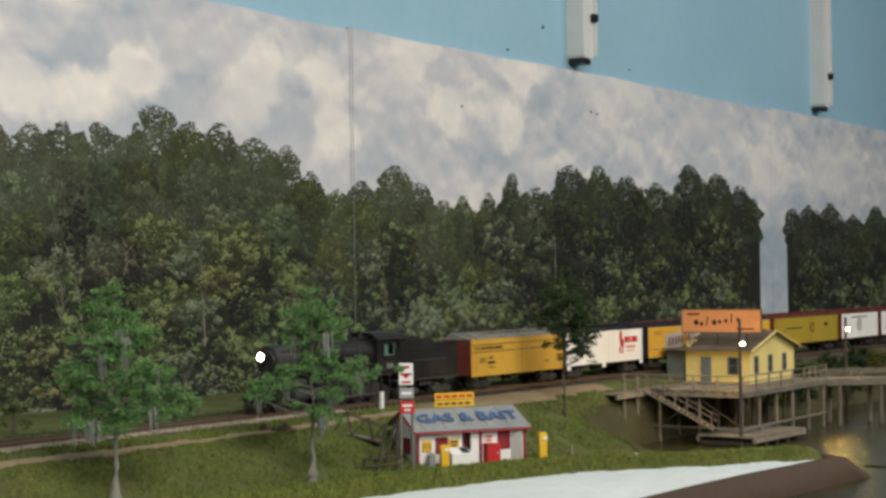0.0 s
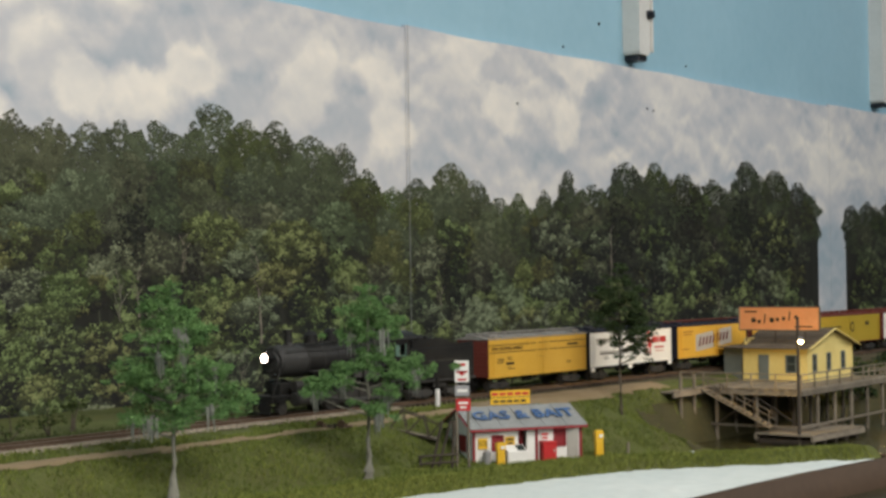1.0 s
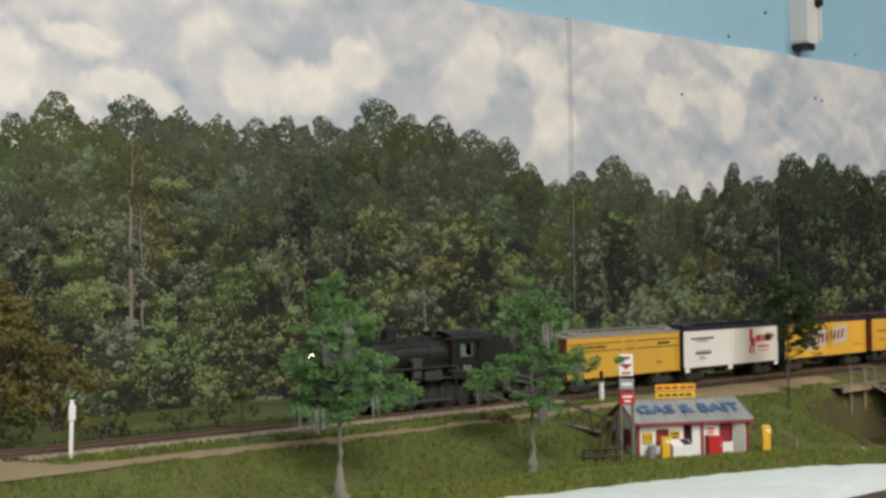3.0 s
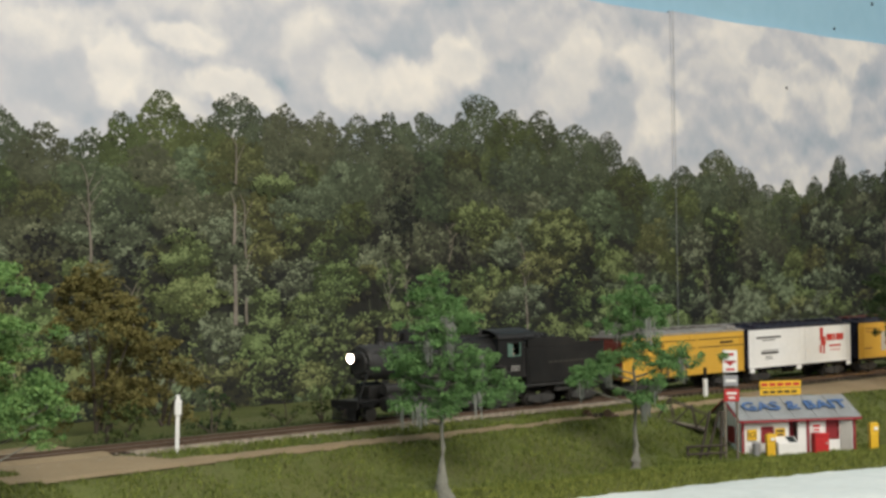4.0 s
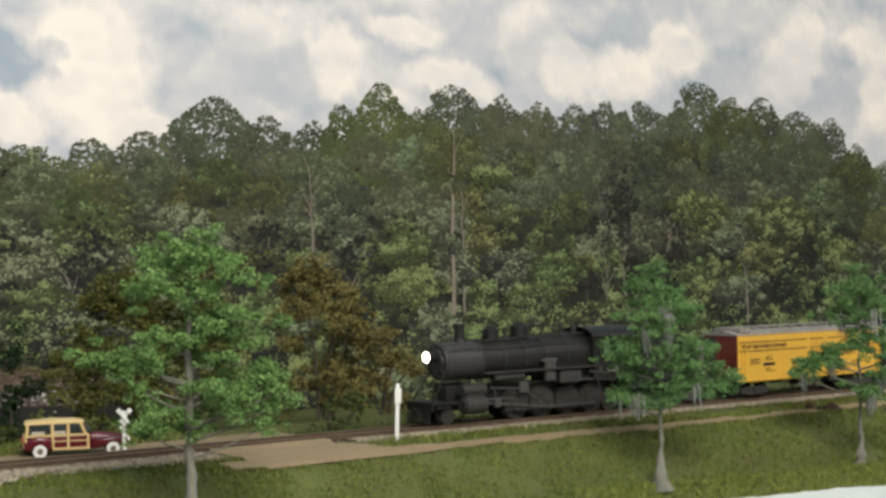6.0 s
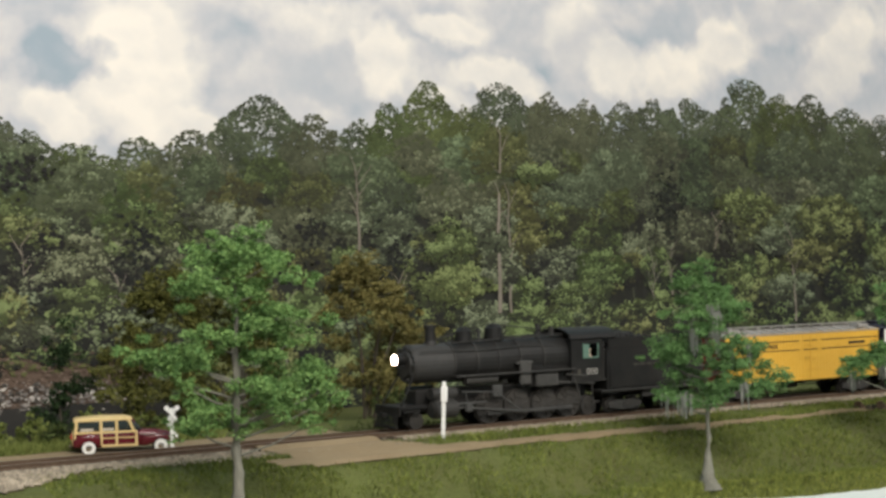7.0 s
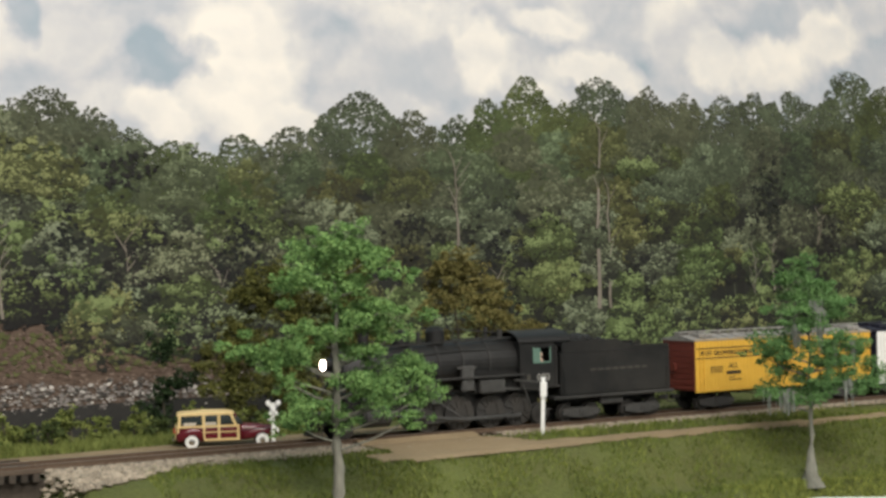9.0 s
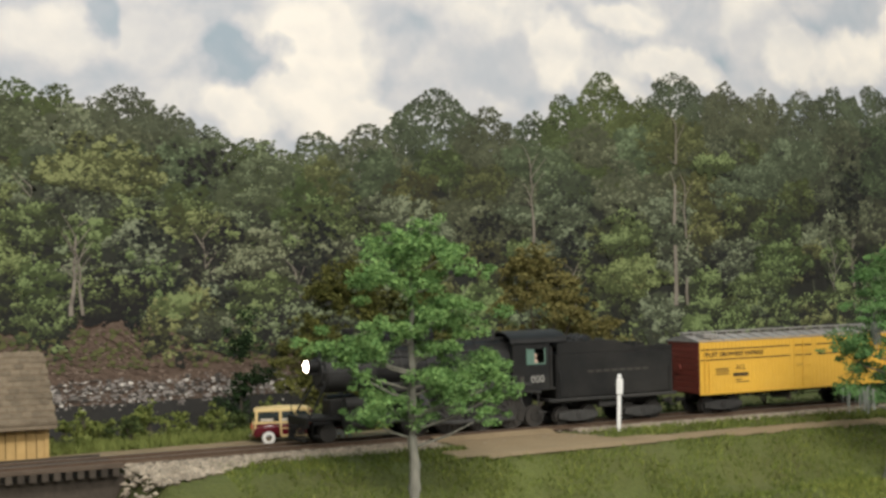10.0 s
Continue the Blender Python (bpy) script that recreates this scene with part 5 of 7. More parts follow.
M["orange"] = surface("orange_board", (0.66, 0.26, 0.10), (0.76, 0.34, 0.15), 0.6, 200, 40, dirt=(0.5, 0.25, 0.12), dirt_amount=0.35)
M["door_blue"] = surface("grey_blue_door", (0.10, 0.12, 0.12), (0.15, 0.175, 0.17), 0.7)
M["lamp"] = glow("lamp_bulb", (1.0, 0.72, 0.30), 40.0)
M["grey_metal"] = surface("grey_metal", (0.25, 0.25, 0.26), (0.36, 0.36, 0.37), 0.5, metal=0.2)


def clapboards(b, x0, x1, z0, z1, y, out, step=0.0023, mat=0):
    """Lapped boards along a wall in the plane y; out is -1 or 1."""
    z = z0
    while z < z1 - 0.0002:
        zz = min(z + step, z1)
        va = [b.verts.new(p) for p in ((x0, y, z), (x1, y, z), (x1, y + out * 0.0004, z), (x0, y + out * 0.0004, z), (x0, y, zz), (x1, y, zz))]
        b.faces.new((va[0], va[1], va[2], va[3]))
        b.faces.new((va[3], va[2], va[5], va[4]))
        z = zz


def clapboards_end(b, y0, y1, z0, z1, x, out, step=0.0023, gable=None):
    z = z0
    while z < z1 - 0.0002:
        zz = min(z + step, z1)
        a0, a1 = (y0, y1) if gable is None else gable(z)
        va = [b.verts.new(p) for p in ((x, a0, z), (x, a1, z), (x + out * 0.0004, a1, z), (x + out * 0.0004, a0, z), (x, a0, zz), (x, a1, zz))]
        b.faces.new((va[0], va[1], va[2], va[3]))
        b.faces.new((va[3], va[2], va[5], va[4]))
        z = zz


# the gas and bait shack: x along its front, y towards its back
shack = empty("bait_shack", pose(0.909, 0.636, -0.0355, 0, 0, -34), "small white clapboard gas and bait shack with red trim", "shack")
SL, SD, SH = 0.080, 0.050, 0.0255
RISE, LAP = 0.0105, 0.0035
b = BM()
for x0, x1, z0, z1 in ((0, 0.0135, 0, SH), (0.0135, 0.0215, 0, 0.009), (0.0135, 0.0215, 0.0190, SH), (0.0215, 0.0330, 0, SH), (0.0330, 0.0395, 0.0230, SH), (0.0395, 0.0600, 0, SH), (0.0600, 0.0685, 0, 0.0100), (0.0600, 0.0685, 0.0215, SH), (0.0685, 0.0700, 0, SH), (0.0700, 0.0775, 0.0225, SH), (0.0775, SL, 0, SH)):
    box(b, x0, x1, 0, 0.002, z0, z1)
    clapboards(b, x0, x1, z0, z1, 0, -1)
part("front_wall", b, "white", shack)


def gable_span(z):
    k = 0 if z <= SH else (z - SH) / RISE * SD / 2
    return (k, SD - k)


for x, out in ((0.0, -1), (SL, 1)):
    b = BM()
    prism_pts = [(0, 0), (SD, 0), (SD, SH), (SD / 2, SH + RISE), (0, SH)]
    va = [b.verts.new((x - out * 0.0004, y, z)) for y, z in prism_pts]
    vb = [b.verts.new((x - out * 0.0022, y, z)) for y, z in prism_pts]
    b.faces.new(va), b.faces.new(vb[::-1])
    for i in range(5):
        b.faces.new((va[i], va[(i + 1) % 5], vb[(i + 1) % 5], vb[i]))
    clapboards_end(b, 0, SD, 0.0, SH + RISE, x - out * 0.0004, out, gable=gable_span)
    part("side_wall", b, "white", shack)
part("back_wall", box(BM(), 0, SL, SD - 0.002, SD, 0, SH), "white", shack)
part("shack_floor", box(BM(), 0.002, SL - 0.002, 0.002, SD - 0.002, 0, 0.0012), "wood_dark", shack)
for s in (0, 1):
    n = 11
    for i in range(n):
        b = BM()
        x0, x1 = -LAP + (SL + 2 * LAP) * i / n, -LAP + (SL + 2 * LAP) * (i + 1) / n
        ya, za, yb, zb = -LAP - 0.001, SH - (LAP + 0.001) * RISE / (SD / 2), SD / 2, SH + RISE
        if s:
            ya, yb = SD + LAP + 0.001, SD / 2
        va = [b.verts.new(p) for p in ((x0 + 0.0001, ya, za + 0.0004), (x1 - 0.0001, ya, za + 0.0004), (x1 - 0.0001, yb, zb + 0.0004), (x0 + 0.0001, yb, zb + 0.0004))]
        vb = [b.verts.new(v.co + Vector((0, 0, 0.0009 + 0.0002 * (i % 2)))) for v in va]
        b.faces.new(va[::-1]), b.faces.new(vb)
        for k in range(4):
            b.faces.new((va[k], va[(k + 1) % 4], vb[(k + 1) % 4], vb[k]))
        part("roof_panel", b, "grey_roof", shack)
slope = math.degrees(math.atan2(RISE, SD / 2))
words = lettering("GAS & BAIT", 0.0165, "blue", shack, pose(SL / 2 + 0.001, SD / 4 - 0.0035, SH + RISE * 0.43 + 0.0022, -(90 - slope), 0, 0), "faded blue roof lettering", 0.90, "roof_lettering", 0.015)
b = BM()
for x in (0.0, 0.0465, SL):
    box(b, x - 0.0009, x + 0.0009, -0.0012, -0.0002, 0, SH - 0.0015)
part("corner_trim", b, "dark_red", shack)
b = BM()
for s in (0, 1):
    for x in (-LAP - 0.0003, SL + LAP + 0.0003):
        ya, yb = (-LAP - 0.001, SD / 2) if s == 0 else (SD + LAP + 0.001, SD / 2)
        za, zb = SH - (LAP + 0.001) * RISE / (SD / 2), SH + RISE
        rod(b, (x, ya, za), (x, yb, zb), 0.0008, n=4)
box(b, -LAP, SL + LAP, -LAP - 0.0017, -LAP - 0.0010, SH - 0.0030, SH - 0.0014)
part("fascia_trim", b, "dark_red", shack)
for x0, x1, z0, z1 in ((0.0135, 0.0215, 0.009, 0.019), (0.0600, 0.0685, 0.0100, 0.0215)):
    w = part("shutter", box(BM(), x0, x1, 0.0004, 0.0014, z0, z1, 0.0001), "dark_red", shack, "closed dark red shutter")
    b = BM()
    for a, c, e, f in ((x0 - 0.0005, x0 + 0.0004, z0, z1), (x1 - 0.0004, x1 + 0.0005, z0, z1), (x0, x1, z0 - 0.0005, z0 + 0.0004), (x0, x1, z1 - 0.0004, z1 + 0.0005)):
        box(b, a, c, -0.0009, 0.0006, e, f)
    part("shutter_frame", b, "dark_red", w)
b = BM()
box(b, -0.0008, 0.0, 0.014, 0.026, 0.0075, 0.0185)
w = part("shutter", b, "dark_red", shack, "closed dark red side shutter")
part("door", box(BM(), 0.0334, 0.0392, 0.0060, 0.0068, 0.0012, 0.0230), "dark_red", shack, "dark red door set back in the entry")
b = BM()
box(b, 0, 0.0076, -0.0006, 0.0006, 0.0005, 0.0222, 0.0001)
d = part("open_door", b, "silver", shack, "grey door standing ajar")
d.matrix_basis = pose(0.0700, -0.0005, 0, 0, 0, -22)
for x0, x1, z0, z1, txt in ((0.0030, 0.0098, 0.0105, 0.0178, "ICE"), (0.0228, 0.0300, 0.0120, 0.0180, "")):
    sg = part("wall_sign", box(BM(), x0, x1, -0.0014, -0.0006, z0, z1, 0.0001), "pump_yellow", shack, "yellow wall sign")
    if txt:
        lettering(txt, 0.0048, "ink_black", shack, pose((x0 + x1) / 2, -0.0015, (z0 + z1) / 2), squeeze=0.95)
    else:
        bars(shack, [(x0 + 0.001, x1 - 0.001, z0 + 0.0034, z0 + 0.0050), (x0 + 0.0015, x1 - 0.0015, z0 + 0.0010, z0 + 0.0024)], "ink_black", y=-0.00145)
sg = part("wall_sign", box(BM(), 0.0495, 0.0555, -0.0014, -0.0006, 0.0145, 0.0210, 0.0001), "white", shack, "white wall sign")
bars(shack, [(0.0500, 0.0550, 0.0178, 0.0195), (0.0505, 0.0545, 0.0155, 0.0168)], "red", y=-0.00145)
bars(shack, [(0.0735, 0.0785, 0.0225, 0.0238)], "red", y=-0.0012)
# signboard on the ridge
b = BM()
for x in (0.0260, 0.0490):
    rod(b, (x, SD / 2, SH + RISE), (x, SD / 2 - 0.001, SH + RISE + 0.005), 0.0004, n=5)
    rod(b, (x, SD / 2 + 0.006, SH + RISE - 0.002), (x, SD / 2, SH + RISE + 0.012), 0.0004, n=5)
board = empty("roof_signboard", shack.matrix_basis.copy(), "small yellow signboard propped on the shack's ridge", "sign")
part("leg", b, "wood_dark", board)
b = BM()
for k in (0, 1):
    box(b, 0.0225, 0.0525, SD / 2 - 0.0012, SD / 2 - 0.0004, SH + RISE + 0.0022 + k * 0.0052, SH + RISE + 0.0068 + k * 0.0052, 0.0001)
part("panel", b, "pump_yellow", board)
bars(board, [(0.0235 + i * 0.0058, 0.0280 + i * 0.0058, SH + RISE + 0.0086, SH + RISE + 0.0106) for i in range(5)], "red", y=SD / 2 - 0.00125)
bars(board, [(0.0245 + i * 0.0052, 0.0285 + i * 0.0052, SH + RISE + 0.0036, SH + RISE + 0.0053) for i in range(5)], "ink_black", y=SD / 2 - 0.00125)


def at_shack(x, y):
    p = shack.matrix_basis @ Vector((x, y, 0))
    return p.x, p.y


def gas_pump(x, y, h, label):
    g = empty("gas_pump", pose(x, y, ground_z(x, y) - 0.0006, 0, 0, -35), label, "gas pump", "yellow gas pumps")
    b = BM()
    box(b, -0.0034, 0.0034, -0.0024, 0.0024, 0.0, 0.0012)
    box(b, -0.0029, 0.0029, -0.0020, 0.0020, 0.0012, h * 0.62, 0.0004)
    prism(b, [(-0.0026, h * 0.62), (-0.0031, h * 0.70), (-0.0031, h * 0.93), (-0.0022, h), (0.0022, h), (0.0031, h * 0.93), (0.0031, h * 0.70), (0.0026, h * 0.62)], -0.0019, 0.0019)
    part("body", b, "pump_yellow", g)
    part("dial", box(BM(), -0.0005, 0.0022, -0.0026, -0.0019, h * 0.74, h * 0.86, 0.0001), "white", g, "white dial face")
    b = BM()
    last = None
    for i in range(9):
        p = (0.0031 + 0.0012 * math.sin(math.pi * i / 8), -0.0006, h * 0.7 - h * 0.5 * math.sin(math.pi * i / 8) + 0.0)
        if last:
            rod(b, last, p, 0.0003, n=5)
        last = p
    part("hose", b, "black", g)
    return g


px, py = at_shack(0.0145, -0.013)
gas_pump(px, py, 0.0165, "yellow gas pump before the bait shack")
gas_pump(0.985, 0.582, 0.0195, "yellow gas pump standing on the grass edge")
px, py = at_shack(0.054, -0.0035)
cooler = empty("drink_cooler", pose(px, py, -0.0350, 0, 0, -29), "red drink cooler chest beside the shack wall", "cooler")
part("chest", box(BM(), -0.0052, 0.0052, -0.0030, 0.0030, 0.0, 0.0118, 0.0004), "red", cooler)
part("lid", box(BM(), -0.0055, 0.0055, -0.0033, 0.0033, 0.0119, 0.0134, 0.0003), "red", cooler)
b = BM()
rod(b, (0.003, -0.0031, 0.007), (0.003, -0.0036, 0.007), 0.0007, n=8)
part("latch", b, "silver", cooler)
px, py = at_shack(0.0285, -0.0055)
chest = empty("ice_chest", pose(px, py, -0.0350, 0, 0, -29), "white ice chest with a slanted dark glass top", "ice chest")
b = BM()
outl = [(-0.0040, 0.0), (-0.0040, 0.0082), (0.0040, 0.0120), (0.0040, 0.0)]
va = [b.verts.new((-0.0075, y, z)) for y, z in outl]
vb = [b.verts.new((0.0075, y, z)) for y, z in outl]
b.faces.new(va), b.faces.new(vb[::-1])
for i in range(4):
    b.faces.new((va[i], va[(i + 1) % 4], vb[(i + 1) % 4], vb[i]))
part("body", b, "white", chest)
b = BM()
for x0 in (0.0008,):
    vs = [b.verts.new(p) for p in ((x0, -0.0034, 0.0087), (x0 + 0.0060, -0.0034, 0.0087), (x0 + 0.0060, 0.0034, 0.0119), (x0, 0.0034, 0.0119))]
    b.faces.new(vs)
part("glass_lid", b, "glass", chest)
px, py = at_shack(0.0075, -0.006)
can = empty("trash_can", pose(px, py, -0.0352), "small grey metal trash can", "trash can")
part("can", rod(BM(), (0, 0, 0), (0, 0, 0.0085), 0.0024, 0.0028, 14), "grey_metal", can)
part("lid", rod(BM(), (0, 0, 0.0085), (0, 0, 0.0097), 0.0030, 0.0012, 14), "grey_metal", can)

# tall gas sign
sign = empty("gas_sign", pose(0.884, 0.632, -0.0365, 0, 0, -52), "tall pole sign with white, grey and red boards", "sign")
for x in (0.0, 0.0078):
    part("pole", rod(BM(), (x, 0, 0), (x, 0, 0.074 if x == 0 else 0.050), 0.0009, n=8), "wood_grey", sign)
p1 = part("white_board", box(BM(), -0.0010, 0.0086, -0.0022, -0.0010, 0.0590, 0.0735, 0.0002), "white", sign, "white upper board")
bars(sign, [(0.0015, 0.0062, 0.0700, 0.0718), (0.0010, 0.0068, 0.0602, 0.0616)], "red", y=-0.00225)
b = BM()
prism(b, [(0.0038, 0.0632), (0.0002, 0.0668), (0.0074, 0.0668)], -0.0024, -0.0021)
prism(b, [(0.0, 0.0655), (0.0, 0.0668), (0.0076, 0.0668), (0.0076, 0.0655)], -0.0024, -0.0021)
part("winged_emblem", b, "red", p1, "red winged emblem")
part("grey_board", box(BM(), -0.0008, 0.0088, -0.0020, -0.0010, 0.0500, 0.0570, 0.0002), "grey_metal", sign, "grey middle board")
bars(sign, [(0.0006, 0.0074, 0.0525, 0.0545)], "white", y=-0.00205)
part("red_board", box(BM(), -0.0004, 0.0094, -0.0020, -0.0010, 0.0400, 0.0480, 0.0002), "red", sign, "faded red lower board")
bars(sign, [(0.0012, 0.0078, 0.0445, 0.0460), (0.0024, 0.0066, 0.0417, 0.0430)], "white", y=-0.00205)

# timber frame and footbridge truss beside the sign
frame_t = empty("timber_frame", pose(0.872, 0.640, -0.037, 0, 0, -50), "leaning weathered timber frame on the slope", "frame")
for x, lean in ((-0.004, 0.008), (0.000, 0.010), (0.010, 0.002), (-0.011, 0.0)):
    part("post", rod(BM(), (x, 0, 0), (x + lean, 0.004, 0.034 if x > -0.01 else 0.010), 0.0011, n=6), "wood_dark", frame_t)
for z in (0.006, 0.011):
    part("rail", rod(BM(), (-0.012, -0.001, z), (0.014, 0.0, z + 0.001), 0.0008, n=6), "wood_dark", frame_t)
bridge = empty("foot_bridge", pose(0.905, 0.684, -0.0155, 0, 14, -58), "small plank footbridge with dark truss railing", "footbridge")
for i in range(10):
    part("plank", box(BM(), -0.016 + i * 0.0034, -0.0131 + i * 0.0034, -0.006, 0.006, -0.0005, 0.0005, 0.0001), "wood_grey", bridge)
for s in (-1, 1):
    b = BM()
    pts = [(-0.016, 0), (-0.012, 0.014), (-0.004, 0.0), (0.004, 0.0135), (0.011, 0), (0.016, 0.010)]
    for (xa, za), (xb, zb) in zip(pts, pts[1:]):
        rod(b, (xa, s * 0.006, za), (xb, s * 0.006, zb), 0.0005, n=5)
    rod(b, (-0.012, s * 0.006, 0.014), (0.016, s * 0.006, 0.010), 0.0005, n=5)
    rod(b, (-0.017, s * 0.006, -0.0005), (0.017, s * 0.006, -0.0005), 0.0007, n=5)
    part("truss", b, "wood_dark", bridge)

# ---- pier with the yellow hut ----
DZ = -0.012
pier = empty("pier", pose(0, 0, 0), "weathered wooden pier deck on posts over the pond", "pier")
pr = random.Random(21)
X0, X1, Y0, Y1 = 1.350, 1.558, 0.589, 0.712
for i in range(38):
    y = Y0 + (Y1 - Y0) * i / 38
    part("plank", box(BM(), X0 + pr.uniform(-0.001, 0.001), X1, y + 0.0002, y + (Y1 - Y0) / 38 - 0.0002, DZ - 0.0016, DZ + pr.uniform(0, 0.0003)), "wood_grey", pier)
for x0, x1, y0, y1 in ((X0, X1, Y0, Y0 + 0.002), (X0, X0 + 0.002, Y0, Y1), (X1 - 0.002, X1, Y0, Y1)):
    part("edge_beam", box(BM(), x0, x1, y0, y1, DZ - 0.0060, DZ - 0.0018), "wood_grey", pier)
for y in (Y0 + 0.004, Y0 + 0.045, Y0 + 0.085):
    for i in range(6):
        x = X0 + 0.004 + i * (X1 - X0 - 0.008) / 5
        part("pile", rod(BM(), (x, y, WATER_Z - 0.02), (x, y, DZ - 0.0018), 0.0019, 0.0017, 8), "wood_grey", pier)
part("brace", box(BM(), X0, X1, Y0 + 0.001, Y0 + 0.0022, -0.0470, -0.0448), "wood_grey", pier)
part("brace", box(BM(), X0 + 0.001, X0 + 0.0022, Y0, Y1 - 0.02, -0.0470, -0.0448), "wood_grey", pier)
for a, c in (((X0 + 0.004, Y0 + 0.004, -0.045), (X0 + 0.004, Y0 + 0.045, -0.02)), ((X0 + 0.004, Y0 + 0.085, -0.045), (X0 + 0.004, Y0 + 0.045, -0.02))):
    part("brace", rod(BM(), a, c, 0.0008, n=5), "wood_dark", pier)


def railing(points, h, name="railing", skip=()):
    """Posts with two rails along a line of points."""
    rl = empty(name, pose(0, 0, 0), "weathered wooden pier railing", "railing", "pier railings")
    for i, (x, y, z) in enumerate(points):
        part("post", rod(BM(), (x, y, z - 0.001), (x, y, z + h), 0.0009, n=6), "wood_grey", rl)
    for i, (p, q) in enumerate(zip(points, points[1:])):
        if i in skip:
            continue
        for k in (0.55, 0.95):
            part("rail", rod(BM(), (p[0], p[1], p[2] + h * k), (q[0], q[1], q[2] + h * k), 0.00065, n=5), "wood_grey", rl)
    return rl


railing([(X0 + 0.002, Y1 - 0.002 - i * (Y1 - Y0 - 0.004) / 5, DZ) for i in range(6)], 0.0135)
railing([(X0 + 0.002 + i * (X1 - X0 - 0.004) / 7, Y0 + 0.001, DZ) for i in range(8)], 0.0135)
# approach from the road
walkway = empty("boardwalk", pose(0, 0, 0), "plank boardwalk from the shore to the pier", "boardwalk")
for i in range(12):
    part("plank", box(BM(), 1.2830 + i * 0.0055, 1.2882 + i * 0.0055, 0.680, 0.713, DZ - 0.0018, DZ - 0.0002 + pr.uniform(0, 0.0002)), "wood_grey", walkway)
part("beam", box(BM(), 1.283, 1.349, 0.680, 0.682, DZ - 0.0055, DZ - 0.0019), "wood_grey", walkway)
for x in (1.303, 1.329):
    part("pile", rod(BM(), (x, 0.684, WATER_Z - 0.01), (x, 0.684, DZ + 0.013), 0.0016, n=8), "wood_grey", walkway)
# walkway that runs on along the water
jetty = empty("jetty", pose(1.572, 0.612, 0, 0, 0, -50), "wooden jetty leading on from the pier over the pond", "jetty")
for i in range(18):
    part("plank", box(BM(), 0.001 + i * 0.0100, 0.0105 + i * 0.0100, -0.018, 0.018, DZ - 0.0036, DZ - 0.0020 + pr.uniform(0, 0.0003), 0.0001), "wood_grey", jetty)
for y in (-0.0175, 0.0175):
    part("beam", box(BM(), 0.002, 0.182, y - 0.001, y + 0.001, DZ - 0.0085, DZ - 0.0038), "wood_grey", jetty)
for i in range(4):
    x = 0.024 + i * 0.043
    for y in (-0.0155, 0.0155):
        part("pile", rod(BM(), (x, y, WATER_Z - 0.02), (x, y, DZ - 0.0038), 0.0024, 0.0021, 8), "wood_grey", jetty)
jm = jetty.matrix_basis
for y in (-0.0165, 0.0165):
    railing([tuple(jm @ Vector((0.004 + i * 0.043, y, DZ - 0.002))) for i in range(5)], 0.0080)
# stairs down to the float
stairs = empty("stairs", pose(0, 0, 0), "steep wooden stairs from the pier to the float", "stairs")
S0, S1 = Vector((1.341, 0.684, DZ)), Vector((1.341, 0.6125, -0.0462))
side = Vector((0.0065, 0.001, 0))
for s in (-1, 1):
    b = BM()
    rod(b, S0 + side * s, S1 + side * s, 0.0010, n=4)
    part("stringer", b, "wood_grey", stairs)
    b = BM()
    for k in (0.012, 0.007):
        rod(b, S0 + side * s + Vector((0, 0, k)), S1 + side * s + Vector((0, 0, k)), 0.00055, n=5)
    for i in range(6):
        p = S0.lerp(S1, (i + 0.5) / 6) + side * s
        rod(b, p, p + Vector((0, 0, 0.012)), 0.0006, n=5)
    if s > 0:
        part("hand_rail", b, "wood_grey", stairs)
    else:
        b.free()
for i in range(15):
    p = S0.lerp(S1, (i + 0.5) / 15)
    part("step", box(BM(), p.x - 0.0062, p.x + 0.0062, p.y - 0.0020, p.y + 0.0020, p.z + 0.0002, p.z + 0.0010), "wood_grey", stairs)
flt = empty("floating_dock", pose(1.383, 0.596, -0.0545, 0, 0, -3), "low floating dock of grey planks on barrels", "dock")
for i in range(22):
    part("plank", box(BM(), -0.052 + i * 0.0048, -0.0475 + i * 0.0048, -0.028, 0.028, 0.0030, 0.0046), "wood_grey", flt)
for y in (-0.0275, 0.0275):
    part("beam", box(BM(), -0.052, 0.054, y - 0.0012, y + 0.0012, -0.0012, 0.0029), "wood_grey", flt)
for i in range(5):
    part("barrel", rod(BM(), (-0.045 + i * 0.022, -0.026, -0.003), (-0.045 + i * 0.022, 0.026, -0.003), 0.0035, n=10), "wood_dark", flt)

# the yellow hut
hut = empty("fishing_hut", pose(0, 0, 0), "pale yellow wooden hut with dark windows on the pier", "hut")
HX0, HX1, HY0, HY1, HH, HR = 1.440, 1.552, 0.622, 0.688, 0.0330, 0.0160
b = BM()
for y0, y1, z0, z1 in ((HY0, 0.6335, 0, HH), (0.6335, 0.6435, 0, 0.009), (0.6335, 0.6435, 0.025, HH), (0.6435, HY1, 0, HH)):
    box(b, HX0 + 0.0004, HX0 + 0.002, y0, y1, DZ + z0, DZ + z1)
    clapboards_end(b, y0, y1, DZ + z0, DZ + z1, HX0 + 0.0004, -1)
part("side_wall", b, "hut_yellow", hut)
b = BM()
wins = [(1.4525, 1.4615), (1.4865, 1.4955), (1.5220, 1.5310)]
edges = [HX0] + [v for w in wins for v in w] + [HX1]
for i in range(0, len(edges), 2):
    box(b, edges[i], edges[i + 1], HY0 + 0.0004, HY0 + 0.002, DZ, DZ + HH)
    clapboards(b, edges[i], edges[i + 1], DZ, DZ + HH, HY0 + 0.0004, -1)
